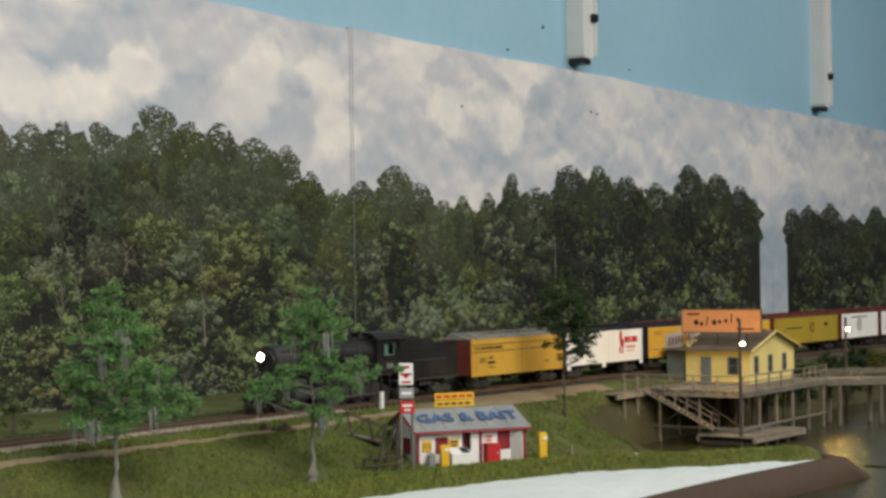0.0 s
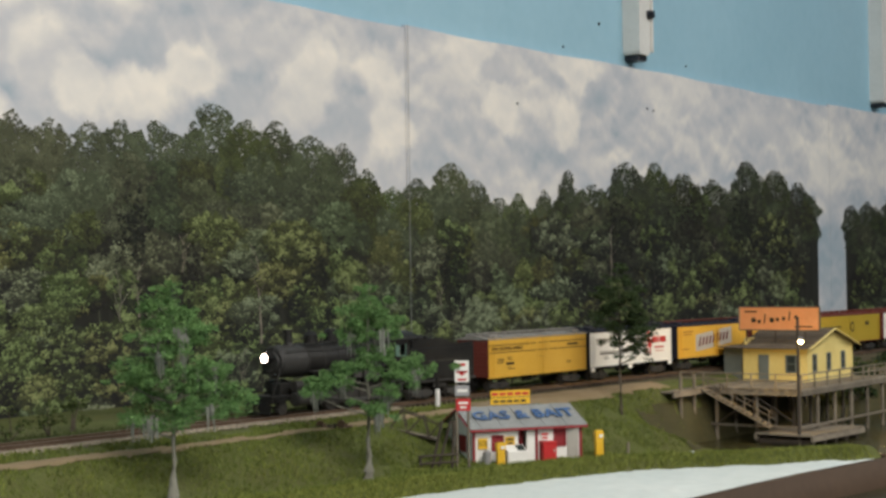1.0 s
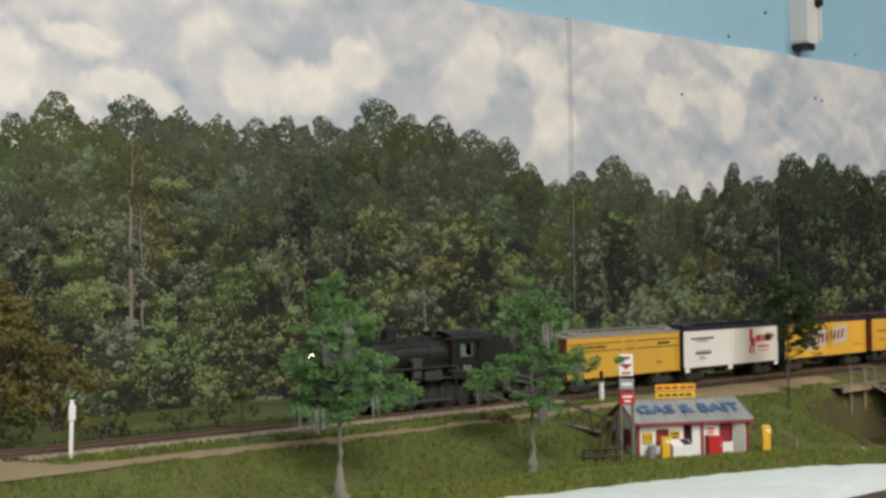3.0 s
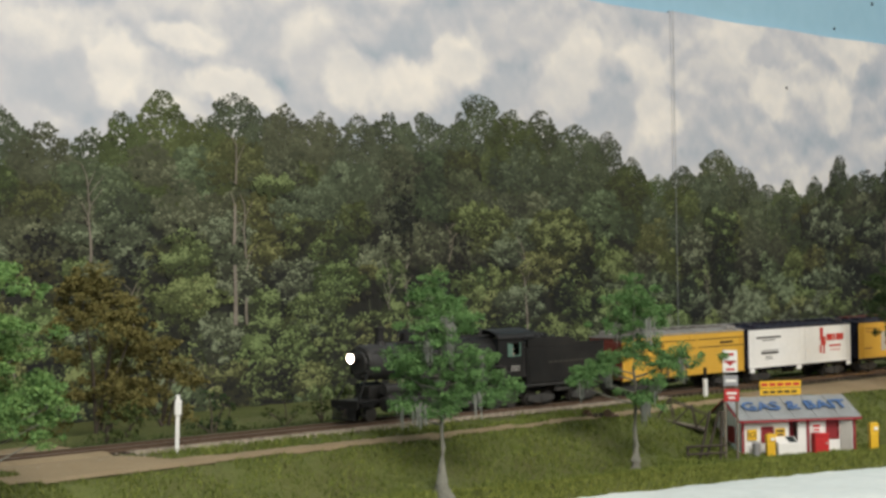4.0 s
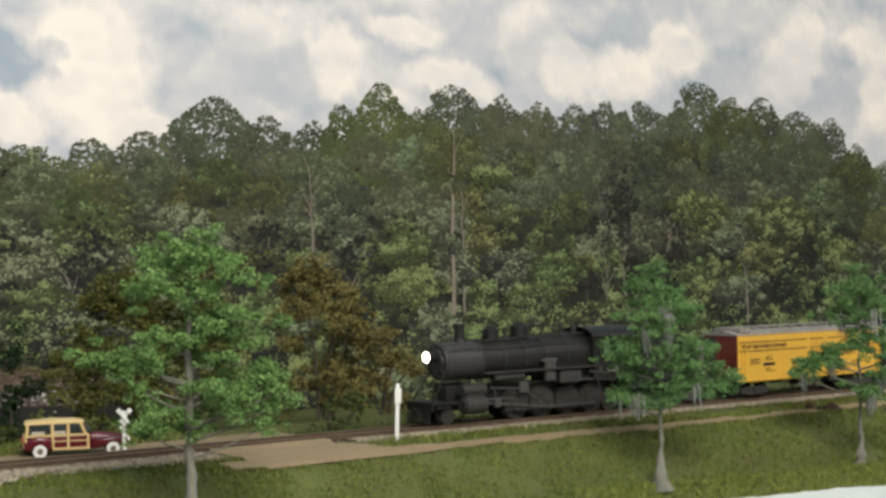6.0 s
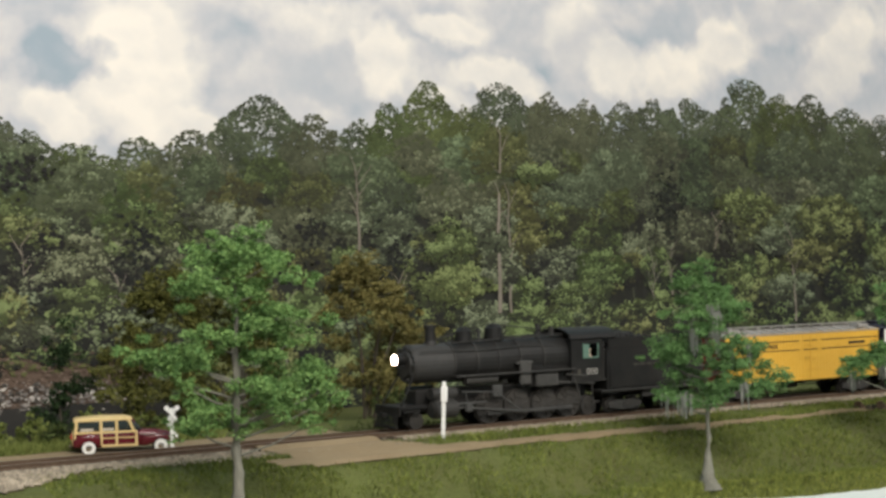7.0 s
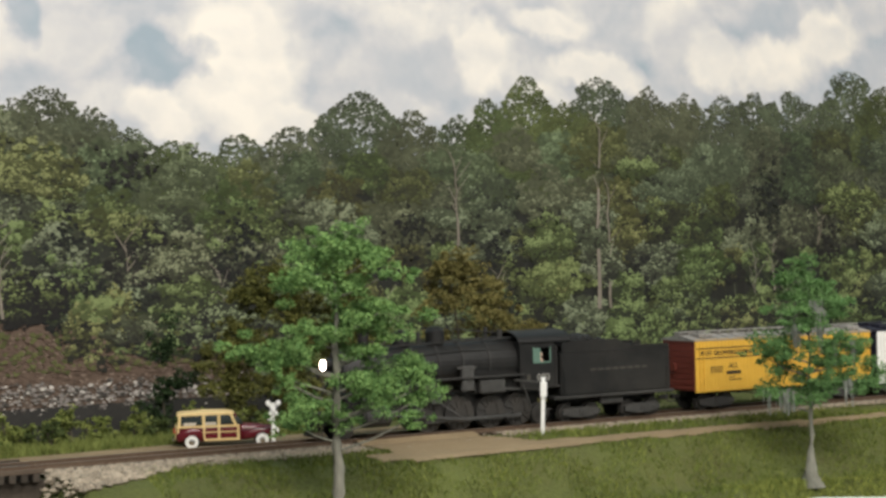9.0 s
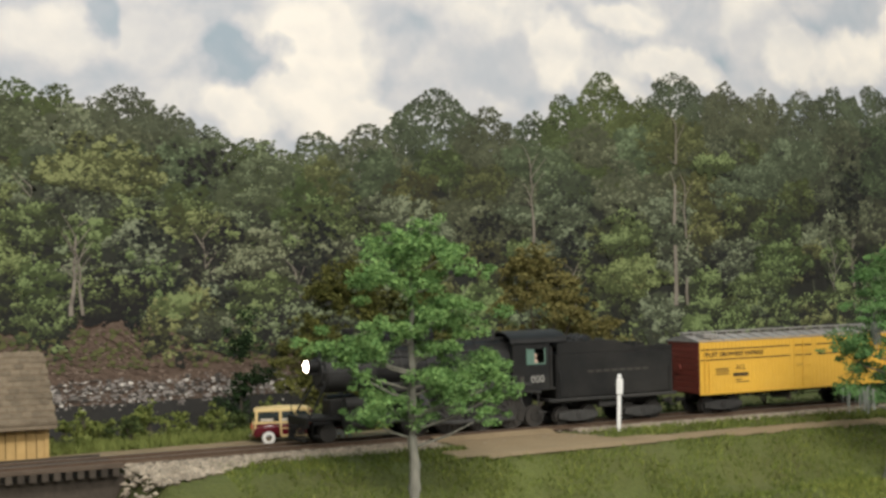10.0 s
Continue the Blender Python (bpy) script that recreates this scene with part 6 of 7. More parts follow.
for x0, x1 in wins:
    for z0, z1 in ((0, 0.0095), (0.0255, HH)):
        box(b, x0, x1, HY0 + 0.0004, HY0 + 0.002, DZ + z0, DZ + z1)
        clapboards(b, x0, x1, DZ + z0, DZ + z1, HY0 + 0.0004, -1)
prism(b, [(HX0, DZ + HH), ((HX0 + HX1) / 2, DZ + HH + HR), (HX1, DZ + HH)], HY0, HY0 + 0.002)
part("gable_wall", b, "hut_yellow", hut)
part("back_wall", box(BM(), HX1 - 0.002, HX1, HY0 + 0.002, HY1, DZ, DZ + HH), "hut_yellow", hut)
part("rear_wall", box(BM(), HX0 + 0.002, HX1 - 0.002, HY1 - 0.002, HY1, DZ, DZ + HH + 0.008), "hut_yellow", hut)
for s in (0, 1):
    mx, zt = (HX0 + HX1) / 2, DZ + HH + HR
    xe = HX0 - 0.007 if s == 0 else HX1 + 0.007
    ze = DZ + HH - 0.007 * HR / (HX1 - HX0) * 2
    n = 9
    for i in range(n):
        b = BM()
        xa, xb = xe + (mx - xe) * i / n, xe + (mx - xe) * (i + 1.25) / n
        if i == n - 1:
            xb = mx
        za = ze + (zt - ze) * (xa - xe) / (mx - xe)
        zb = ze + (zt - ze) * (xb - xe) / (mx - xe)
        va = [b.verts.new(p) for p in ((xa, HY0 - 0.005, za + 0.0015), (xa, HY1 + 0.004, za + 0.0015), (xb, HY1 + 0.004, zb + 0.0003), (xb, HY0 - 0.005, zb + 0.0003))]
        vb = [b.verts.new(v.co - Vector((0, 0, 0.0011))) for v in va]
        b.faces.new(va), b.faces.new(vb[::-1])
        for k in range(4):
            b.faces.new((va[k], va[(k + 1) % 4], vb[(k + 1) % 4], vb[k]))
        part("shingle_course", b, "shingle", hut)
b = BM()
for s in (0, 1):
    xe = HX0 - 0.007 if s == 0 else HX1 + 0.007
    rod(b, (xe, HY0 - 0.0052, ze), ((HX0 + HX1) / 2, HY0 - 0.0052, DZ + HH + HR), 0.0010, n=4)
part("barge_board", b, "hut_yellow", hut)
part("door", box(BM(), HX0 - 0.0012, HX0 + 0.0003, 0.6610, 0.6715, DZ + 0.0005, DZ + 0.0255, 0.0001), "door_blue", hut, "grey blue plank door")


def sash(name, lo, hi, axis, parent):
    """A window: dark glass behind a frame with a middle bar."""
    w = part(name, box(BM(), *((lo[0], hi[0], lo[1] + 0.0008, lo[1] + 0.0012) if axis == "x" else (lo[0] + 0.0008, lo[0] + 0.0012, lo[1], hi[1])), lo[2], hi[2]), "glass", parent)
    b = BM()
    t = 0.0007
    zm = (lo[2] + hi[2]) / 2
    if axis == "x":
        for x0, x1, z0, z1 in ((lo[0] - t, lo[0] + t, lo[2], hi[2]), (hi[0] - t, hi[0] + t, lo[2], hi[2]), (lo[0], hi[0], lo[2] - t, lo[2] + t), (lo[0], hi[0], hi[2] - t, hi[2] + t), (lo[0], hi[0], zm - 0.0003, zm + 0.0003)):
            box(b, x0, x1, lo[1] - 0.0005, lo[1] + 0.0007, z0, z1)
    else:
        for y0, y1, z0, z1 in ((lo[1] - t, lo[1] + t, lo[2], hi[2]), (hi[1] - t, hi[1] + t, lo[2], hi[2]), (lo[1], hi[1], lo[2] - t, lo[2] + t), (lo[1], hi[1], hi[2] - t, hi[2] + t), (lo[1], hi[1], zm - 0.0003, zm + 0.0003)):
            box(b, lo[0] - 0.0005, lo[0] + 0.0007, y0, y1, z0, z1)
    part("window_frame", b, "door_blue", w, "grey blue window frame")


for x0, x1 in wins:
    sash("window", (x0, HY0, DZ + 0.0095), (x1, HY0, DZ + 0.0255), "x", hut)
sash("window", (HX0, 0.6335, DZ + 0.009), (HX0, 0.6435, DZ + 0.025), "y", hut)
annex = empty("lean_to", pose(0, 0, 0), "grey blue plank lean-to against the hut", "shed")
for i in range(8):
    part("board", box(BM(), 1.4435, 1.4455, 0.6892 + i * 0.0026, 0.6916 + i * 0.0026, DZ, DZ + 0.031), "door_blue", annex)
b = BM()
box(b, 1.4455, 1.53, 0.6892, 0.7098, DZ, DZ + 0.030)
part("wall", b, "door_blue", annex)
b = BM()
box(b, 1.436, 1.535, 0.6885, 0.7125, DZ + 0.0315, DZ + 0.0330, 0.0003)
part("roof", b, "shingle", annex)
# name board on the eaves, words partly hidden, kept as dark strokes
nb = empty("name_board", pose(1.437, 0.6525, 0.0375, 0, 0, -90), "large orange painted name board on the hut roof", "sign")
part("panel", box(BM(), -0.0365, 0.0450, -0.0012, 0.0, 0.0, 0.0215, 0.0002), "orange", nb)
b = BM()
for x0, x1, z0, z1 in ((-0.0370, 0.0455, 0.0213, 0.0222), (-0.0370, 0.0455, -0.0008, 0.0002), (-0.0372, -0.0362, -0.0008, 0.0222), (0.0447, 0.0457, -0.0008, 0.0222)):
    box(b, x0, x1, -0.0018, 0.0004, z0, z1)
part("frame", b, "wood_grey", nb)
b = BM()
for x in (-0.030, 0.0, 0.030):
    rod(b, (x, 0.0004, -0.012), (x, 0.0004, 0.018), 0.0006, n=5)
part("leg", b, "wood_dark", nb)
b = BM()
for i, h in enumerate((0.0092, 0.0050, 0.0090, 0.0052, 0.0050, 0.0052, 0.0088, 0.0050)):
    x, z, w = -0.024 + i * 0.0063, 0.0046 + i * 0.0007, 0.0046 if i in (0, 3) else 0.0034
    if h > 0.008 and i:
        prism(b, [(x, z), (x + 0.0012, z), (x + 0.0024, z + h), (x + 0.0012, z + h)], -0.0015, -0.0011)
    else:
        rod(b, (x + w / 2, -0.0011, z + h / 2), (x + w / 2, -0.0015, z + h / 2), min(w, h) * 0.55, n=10)
part("script_strokes", b, "ink_black", nb, "dark painted script strokes")
bars(nb, [(-0.031, -0.018, 0.0165, 0.0180), (0.020, 0.038, 0.0025, 0.0038)], "ink_black", y=-0.0013)


def pole_lamp(x, y, z0, ztop, zl, label):
    lp = empty("pole_lamp", pose(x, y, 0), label, "lamp", "lit pole lamps")
    part("pole", rod(BM(), (0, 0, z0), (0, 0, ztop), 0.0019, 0.0013, 8), "wood_dark", lp)
    part("arm", rod(BM(), (0, 0, zl + 0.004), (-0.003, -0.004, zl + 0.0035), 0.0005, n=6), "grey_metal", lp)
    part("shade", rod(BM(), (-0.003, -0.004, zl + 0.0012), (-0.003, -0.004, zl + 0.0040), 0.0030, 0.0010, 12), "grey_metal", lp)
    b = BM()
    bmesh.ops.create_icosphere(b, subdivisions=2, radius=0.0020, matrix=pose(-0.003, -0.004, zl))
    part("bulb", b, "lamp", lp, "glowing warm bulb")
    data = bpy.data.lights.new("lamp_light", "POINT")
    data.energy, data.color, data.shadow_soft_size = 0.17, (1.0, 0.62, 0.16), 0.002
    o = new("lamp_light", data)
    o.location = (x + 0.004, y + 0.009, zl - 0.004)


pole_lamp(1.3345, 0.585, WATER_Z - 0.01, 0.053, 0.0315, "tall wooden pole with a lit yellow lamp")
pole_lamp(1.640, 0.600, WATER_Z - 0.01, 0.046, 0.0335, "wooden pole with a lit yellow lamp by the jetty")

# ---- depot shed and trestle at the river ----
shed = empty("depot_shed", pose(0.221, 0.806, -0.0045, 0, 0, -6), "tan board shed with a brown shake roof", "shed")
for i in range(24):
    part("board", box(BM(), -0.0048 - i * 0.0050, -0.0002 - i * 0.0050, -0.0006, 0.0012, 0, 0.0225), "tan", shed)
b = BM()
for i in range(9):
    box(b, -0.0012, 0.0, 0.0012 + i * 0.0058, 0.0066 + i * 0.0058, 0, 0.0225 + 0.020 * (1 - abs(i - 4) / 5))
part("end_wall", b, "tan", shed)
b = BM()
n = 12
for i in range(n):
    k = 27
    for j in range(k):
        ya, yb = -0.0075 + 0.036 * i / n, -0.0075 + 0.036 * (i + 1.2) / n
        za, zb = 0.0205 + 0.034 * i / n, 0.0205 + 0.034 * (i + 1.2) / n
        x0 = 0.0045 - (j + 0.5 * (i % 2)) * 0.0047
        q = random.Random(i * 40 + j).uniform(0, 0.0005)
        va = [b.verts.new(p) for p in ((x0, ya, za + 0.0008 + q), (x0 - 0.0044, ya, za + 0.0008 + q), (x0 - 0.0044, yb, zb), (x0, yb, zb), (x0, ya, za - 0.0002), (x0 - 0.0044, ya, za - 0.0002))]
        b.faces.new(va[:4]), b.faces.new((va[0], va[4], va[5], va[1]))
tagged(part("roof_shakes", b, "tan_roof", shed), kind="stuff")
b = BM()
prism_r = [(-0.0072, 0.0195), (0.0285, 0.0540), (0.0640, 0.0195), (0.0640, 0.0180), (0.0285, 0.0522), (-0.0072, 0.0180)]
va = [b.verts.new((0.0042, y, z)) for y, z in prism_r]
vb = [b.verts.new((-0.125, y, z)) for y, z in prism_r]
b.faces.new(va), b.faces.new(vb[::-1])
for i in range(6):
    b.faces.new((va[i], va[(i + 1) % 6], vb[(i + 1) % 6], vb[i]))
part("roof_deck", b, "tan_roof", shed)
part("corner_post", box(BM(), -0.0008, 0.0012, -0.0012, 0.0008, 0, 0.0225), "tan", shed)

trestle = empty("trestle", on_track(0.45), "dark timber trestle deck carrying the track over the river", "trestle")
for i in range(46):
    x = -0.211 - i * 0.0056
    part("bridge_tie", box(BM(), x - 0.0016, x + 0.0016, -0.024, 0.022, -0.0062, -0.0024, 0.0002), "wood_dark", trestle)
for y in (-0.0225, 0.0205):
    part("guard_timber", box(BM(), -0.46, -0.207, y - 0.0014, y + 0.0014, -0.0023, -0.0002, 0.0002), "tie", trestle)
for y in (-0.015, 0.013):
    part("girder", box(BM(), -0.46, -0.205, y - 0.003, y + 0.003, -0.0180, -0.0063), "wood_dark", trestle)
part("deck_boards", box(BM(), -0.46, -0.207, -0.0066, 0.0066, -0.0023, -0.0010), "tie", trestle)


def abutment_place(r):
    x = r.uniform(0.222, 0.325)
    y = track_y(x) - 0.024 - r.uniform(0, 0.045) * smooth01(0.34, 0.235, x)
    return x, y, max(ground_z(x, y), -0.026) + 0.0008


pebbles("abutment_stones", 1300, abutment_place, 0.0019, "ballast", None, "loose grey stones at the trestle's end", 15)

# ---- trees and plants ----
def leafy(name, lo, hi, rough=0.8):
    m, nt, b = nodes_of(name)
    g = nt.nodes.new("ShaderNodeNewGeometry")
    n = noise_of(nt, coords(nt), 90.0, 3)
    r = mixed(nt, 0.5, g.outputs["Random Per Island"], n)
    nt.links.new(ramped(nt, r, [(0.22, lo), (0.78, hi)]), b.inputs["Base Color"])
    b.inputs["Roughness"].default_value = rough
    b.inputs["Specular IOR Level"].default_value = 0.2
    return m


M["leaf_green"] = leafy("cypress_leaf", (0.070, 0.145, 0.050), (0.150, 0.275, 0.090))
M["leaf_bright"] = leafy("cypress_leaf_bright", (0.085, 0.175, 0.055), (0.215, 0.355, 0.110))
M["leaf_dark"] = leafy("dark_leaf", (0.012, 0.026, 0.010), (0.035, 0.062, 0.022))
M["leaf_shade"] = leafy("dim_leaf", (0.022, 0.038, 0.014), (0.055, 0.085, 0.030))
M["leaf_brown"] = leafy("russet_leaf", (0.095, 0.088, 0.027), (0.220, 0.192, 0.066))
M["leaf_olive"] = leafy("olive_leaf", (0.050, 0.056, 0.014), (0.140, 0.140, 0.035))
M["leaf_bush"] = leafy("bush_leaf", (0.022, 0.035, 0.010), (0.080, 0.105, 0.030))
M["leaf_weed"] = leafy("weed_leaf", (0.075, 0.10, 0.022), (0.22, 0.25, 0.07))
M["grass"] = leafy("grass_blade", (0.070, 0.098, 0.018), (0.180, 0.215, 0.050), 0.9)
M["grass_light"] = leafy("grass_blade_light", (0.125, 0.150, 0.028), (0.250, 0.275, 0.070), 0.9)
M["bark"] = surface("grey_bark", (0.115, 0.115, 0.092), (0.225, 0.218, 0.178), 0.9, 700, 80, stretch=(1, 1, 0.3), bump=0.8)
M["bark_dark"] = surface("dark_bark", (0.05, 0.04, 0.03), (0.11, 0.09, 0.07), 0.9, 700, 80, bump=0.8)
M["moss"] = leafy("spanish_moss", (0.13, 0.14, 0.12), (0.27, 0.28, 0.25), 0.95)


def leaves(name, pads, size, per, material, parent, seed, flat=0.7):
    """Leaf sprigs in pads: (x, y, z, radius); each sprig is a folded pair of triangles."""
    r, vs, fs = random.Random(seed), [], []
    for x, y, z, rad in pads:
        # an uneven pad: a few lobes
        lobes = [(x + r.gauss(0, rad * 0.62), y + r.gauss(0, rad * 0.55), z + r.gauss(0, rad * 0.34), rad * r.uniform(0.30, 0.62)) for _ in range(9)]
        for _ in range(int(per * (rad / 0.010) ** 2)):
            lx, ly, lz, lr = lobes[r.randrange(9)]
            d = Vector((r.gauss(0, 1), r.gauss(0, 1), r.gauss(0, 1))).normalized() * (r.random() ** 0.45) * lr
            c = Vector((lx + d.x, ly + d.y, lz + d.z * flat))
            a = Vector((r.gauss(0, 1), r.gauss(0, 1), r.gauss(0, 0.6))).normalized()
            t = a.cross(Vector((r.gauss(0, 1), r.gauss(0, 1), r.gauss(0, 1)))).normalized()
            s = size * r.uniform(0.6, 1.4)
            k = len(vs)
            vs += [c - a * s, c + t * s * 0.45 + Vector((0, 0, s * 0.15)), c + a * s, c - t * s * 0.45]
            fs += [(k, k + 1, k + 2, k + 3)]
    me = bpy.data.meshes.new(name)
    me.from_pydata([tuple(v) for v in vs], [], fs)
    me.materials.append(M[material])
    ob = new(name, me)
    ob.parent = parent
    return ob


def limb(b, pts, r0, r1, n=7):
    """A tapering, bending tube through points."""
    rings = []
    for i, p in enumerate(pts):
        p = Vector(p)
        d = Vector(pts[min(i + 1, len(pts) - 1)]) - Vector(pts[max(i - 1, 0)])
        q = d.to_track_quat("Z", "Y")
        u = i / (len(pts) - 1)
        rr = r0 + (r1 - r0) * u if not callable(r0) else r0(u)
        rings.append([b.verts.new(p + q @ Vector((rr * math.cos(6.283 * k / n), rr * math.sin(6.283 * k / n), 0))) for k in range(n)])
    for a, c in zip(rings, rings[1:]):
        for k in range(n):
            b.faces.new((a[k], a[(k + 1) % n], c[(k + 1) % n], c[k]))
    b.faces.new(rings[-1])


def cypress(x, y, z0, turn, top, pads, girth, flare, material, label, seed, moss=True, leaf=0.0014, per=330, fill=1.15, bark="bark"):
    """A cypress model: flared trunk, limbs out to flat leaf pads, moss hanging from them. Pads: across, height, radius."""
    t = empty("cypress_tree", pose(x, y, 0, 0, 0, turn), label, "tree", "cypress trees")
    r = random.Random(seed)
    b = BM()
    n = 12
    sway = [r.uniform(-0.0009, 0.0009) for _ in range(n + 1)]
    pts = [(sway[i] * min(1, i / 3), sway[-i] * min(1, i / 3), z0 - 0.003 + (top - z0 - 0.008) * i / n) for i in range(n + 1)]
    limb(b, pts, lambda u: girth * (1 - 0.82 * u) + flare * math.exp(-u * 15), 0, 12)
    part("trunk", b, bark, t, smooth=True)
    spots, b = [], BM()
    for dx, z, rad in pads:
        dx, z, rad = dx / 1000, z / 1000, rad / 1000 * fill
        for k in range(2 if rad > 0.009 else 1):
            dy = r.uniform(-1, 1) * (0.022 if abs(dx) < 0.02 else 0.012) * (0.4 + 0.6 * (top - z) / (top - z0))
            spots.append((dx + r.uniform(-0.002, 0.002), dy, z, rad))
        zs = max(z0 + 0.034, z - abs(dx) * 0.35 - 0.003)
        mid = (dx * 0.5, dy * 0.5, (zs + z) / 2 - 0.002)
        if abs(dx) > 0.006:
            limb(b, [(0, 0, zs), mid, (dx, dy, z - 0.001)], 0.0007, 0.0003, 6)
    part("branch", b, bark, t, smooth=True)
    leaves("crown", spots, leaf, per, material, t, seed, 0.62)
    if moss:
        vs, fs = [], []
        for dx, dy, z, rad in spots:
            if z < 0.8 * top and r.random() < 0.6:
                mx, my = dx + r.uniform(-0.6, 0.6) * rad, dy - r.uniform(0.0, 0.5) * rad
                for _ in range(16):
                    sx, sy = mx + r.gauss(0, 0.0016), my + r.gauss(0, 0.0016)
                    ln, w = r.uniform(0.003, 0.014), r.uniform(0.0002, 0.0005)
                    zt = z - 0.1 * rad + r.uniform(-0.002, 0.002)
                    k = len(vs)
                    vs += [(sx - w, sy, zt), (sx + w, sy, zt), (sx + w * 0.4 + r.uniform(-0.001, 0.001), sy, zt - ln), (sx - w * 0.4, sy + 0.0005, zt - ln)]
                    fs.append((k, k + 1, k + 2, k + 3))
        me = bpy.data.meshes.new("hanging_moss")
        me.from_pydata(vs, [], fs)
        me.materials.append(M["moss"])
        o = new("hanging_moss", me)
        o.parent = t
        tagged(o, "grey hanging moss", kind="stuff")
    return t


cypress(0.353, 0.663, ground_z(0.353, 0.663), -28, 0.112,
        ((6, 108, 9), (-3, 100, 13), (-16, 87, 14), (16, 96, 13), (24, 89, 9), (5, 82, 12), (20, 71, 14), (4, 64, 13), (-30, 55, 14), (-19, 50, 11), (33, 45, 13), (20, 32, 14), (39, 31, 9), (-13, 27, 12), (-21, 21, 8), (32, 21, 8), (-8, 60, 10), (12, 53, 11), (-19, 39, 8), (28, 60, 8), (8, 40, 10), (2, 24, 10), (-34, 48, 8), (42, 38, 8)),
        0.0034, 0.003, "leaf_bright", "large bright green cypress model with a grey trunk", 31, False, 0.00095, 820, 0.90)
cypress(0.653, 0.664, ground_z(0.653, 0.664), -46, 0.090,
        ((-5, 88, 6), (-7, 79, 9), (-1, 67, 11), (-15, 61, 8), (13, 63, 9), (-20, 42, 11), (-25, 36, 7), (17, 44, 11), (-9, 18, 12), (-24, 16, 7), (26, 24, 12), (9, 22, 9), (0, 54, 9), (-9, 50, 8), (8, 33, 9), (-14, 28, 8), (20, 36, 8), (4, 76, 6)),
        0.0016, 0.0068, "leaf_green", "slender green cypress model hung with grey moss", 32, True, 0.00095, 800, 1.10)
cypress(0.7995, 0.640, ground_z(0.7995, 0.640), -51, 0.088,
        ((-2, 86, 6), (0, 74, 11), (9, 62, 10), (-11, 58, 9), (-28, 27, 11), (-37, 23, 6), (26, 36, 12), (15, 32, 8), (35, 34, 7), (9, 10, 9), (-3, 48, 8), (4, 40, 9), (-14, 34, 9), (12, 22, 8), (-20, 32, 7)),
        0.0016, 0.0066, "leaf_green", "slender green cypress model with a flared base", 33, True, 0.00095, 800, 1.10)


def shrub(name, x, y, z0, width, height, material, label, category, seed, per=260, leaf=0.0014, lean=0.0, bark="bark_dark", group=""):
    """A bushy tree or shrub: several stems, leaf clumps over an uneven dome."""
    t = empty(name, pose(x, y, z0, 0, 0, seed * 37 % 360), label, category, group)
    r = random.Random(seed)
    b = BM()
    pads = []
    for i in range(max(5, int(width * height / 0.00022))):
        u = r.random() ** 0.8
        half = width * 0.5 * (1.0 - 0.72 * u ** 1.6) * (0.9 if u > 0.12 else 0.75)
        a = r.random() * 6.28
        q = half * math.sqrt(r.random())
        pads.append((q * math.cos(a), q * math.sin(a), height * (0.03 + 0.91 * u), r.uniform(0.006, 0.0105) * min(1, height / 0.05 + 0.25)))
    for i in range(5):
        p = pads[r.randrange(len(pads))]
        limb(b, [(r.uniform(-0.003, 0.003), r.uniform(-0.003, 0.003), -0.004), (p[0] * 0.4, p[1] * 0.4, p[2] * 0.5), p[:3]], 0.0014 * min(1, height / 0.06), 0.0004, 6)
    part("stem", b, bark, t)
    leaves("crown", pads, leaf, per, material, t, seed + 500, 0.8)
    return t


shrub("russet_tree", 0.572, 0.893, ground_z(0.572, 0.893), 0.105, 0.112, "leaf_brown", "russet brown bushy tree behind the track", "tree", 41, 420)
shrub("russet_tree", 0.625, 0.90, ground_z(0.625, 0.90), 0.075, 0.060, "leaf_brown", "low russet bush behind the track", "bush", 47, 400)
shrub("olive_tree", 0.448, 0.945, ground_z(0.448, 0.945), 0.115, 0.155, "leaf_olive", "tall olive green bushy tree near the river", "tree", 42, 380)
shrub("olive_tree", 0.505, 0.94, ground_z(0.505, 0.94), 0.105, 0.135, "leaf_olive", "olive green bushy tree near the river", "tree", 43, 380)
shrub("dark_tree", 0.402, 0.985, ground_z(0.402, 0.985), 0.050, 0.135, "leaf_dark", "slim dark green tree near the river", "tree", 44, 300)
cypress(1.175, 0.672, ground_z(1.175, 0.672), -55, 0.092,
        ((0, 98, 6), (-6, 90, 8), (6, 86, 8), (-10, 78, 9), (8, 74, 9), (0, 68, 10), (-12, 62, 9), (12, 60, 9), (-16, 50, 8), (3, 50, 11), (16, 46, 9), (22, 38, 8), (10, 36, 9), (-8, 38, 8), (18, 28, 7), (4, 28, 8)),
        0.0013, 0.0006, "leaf_shade", "slim dark green tree by the sandy road", 45, False, 0.0010, 620, 1.10, "bark_dark")

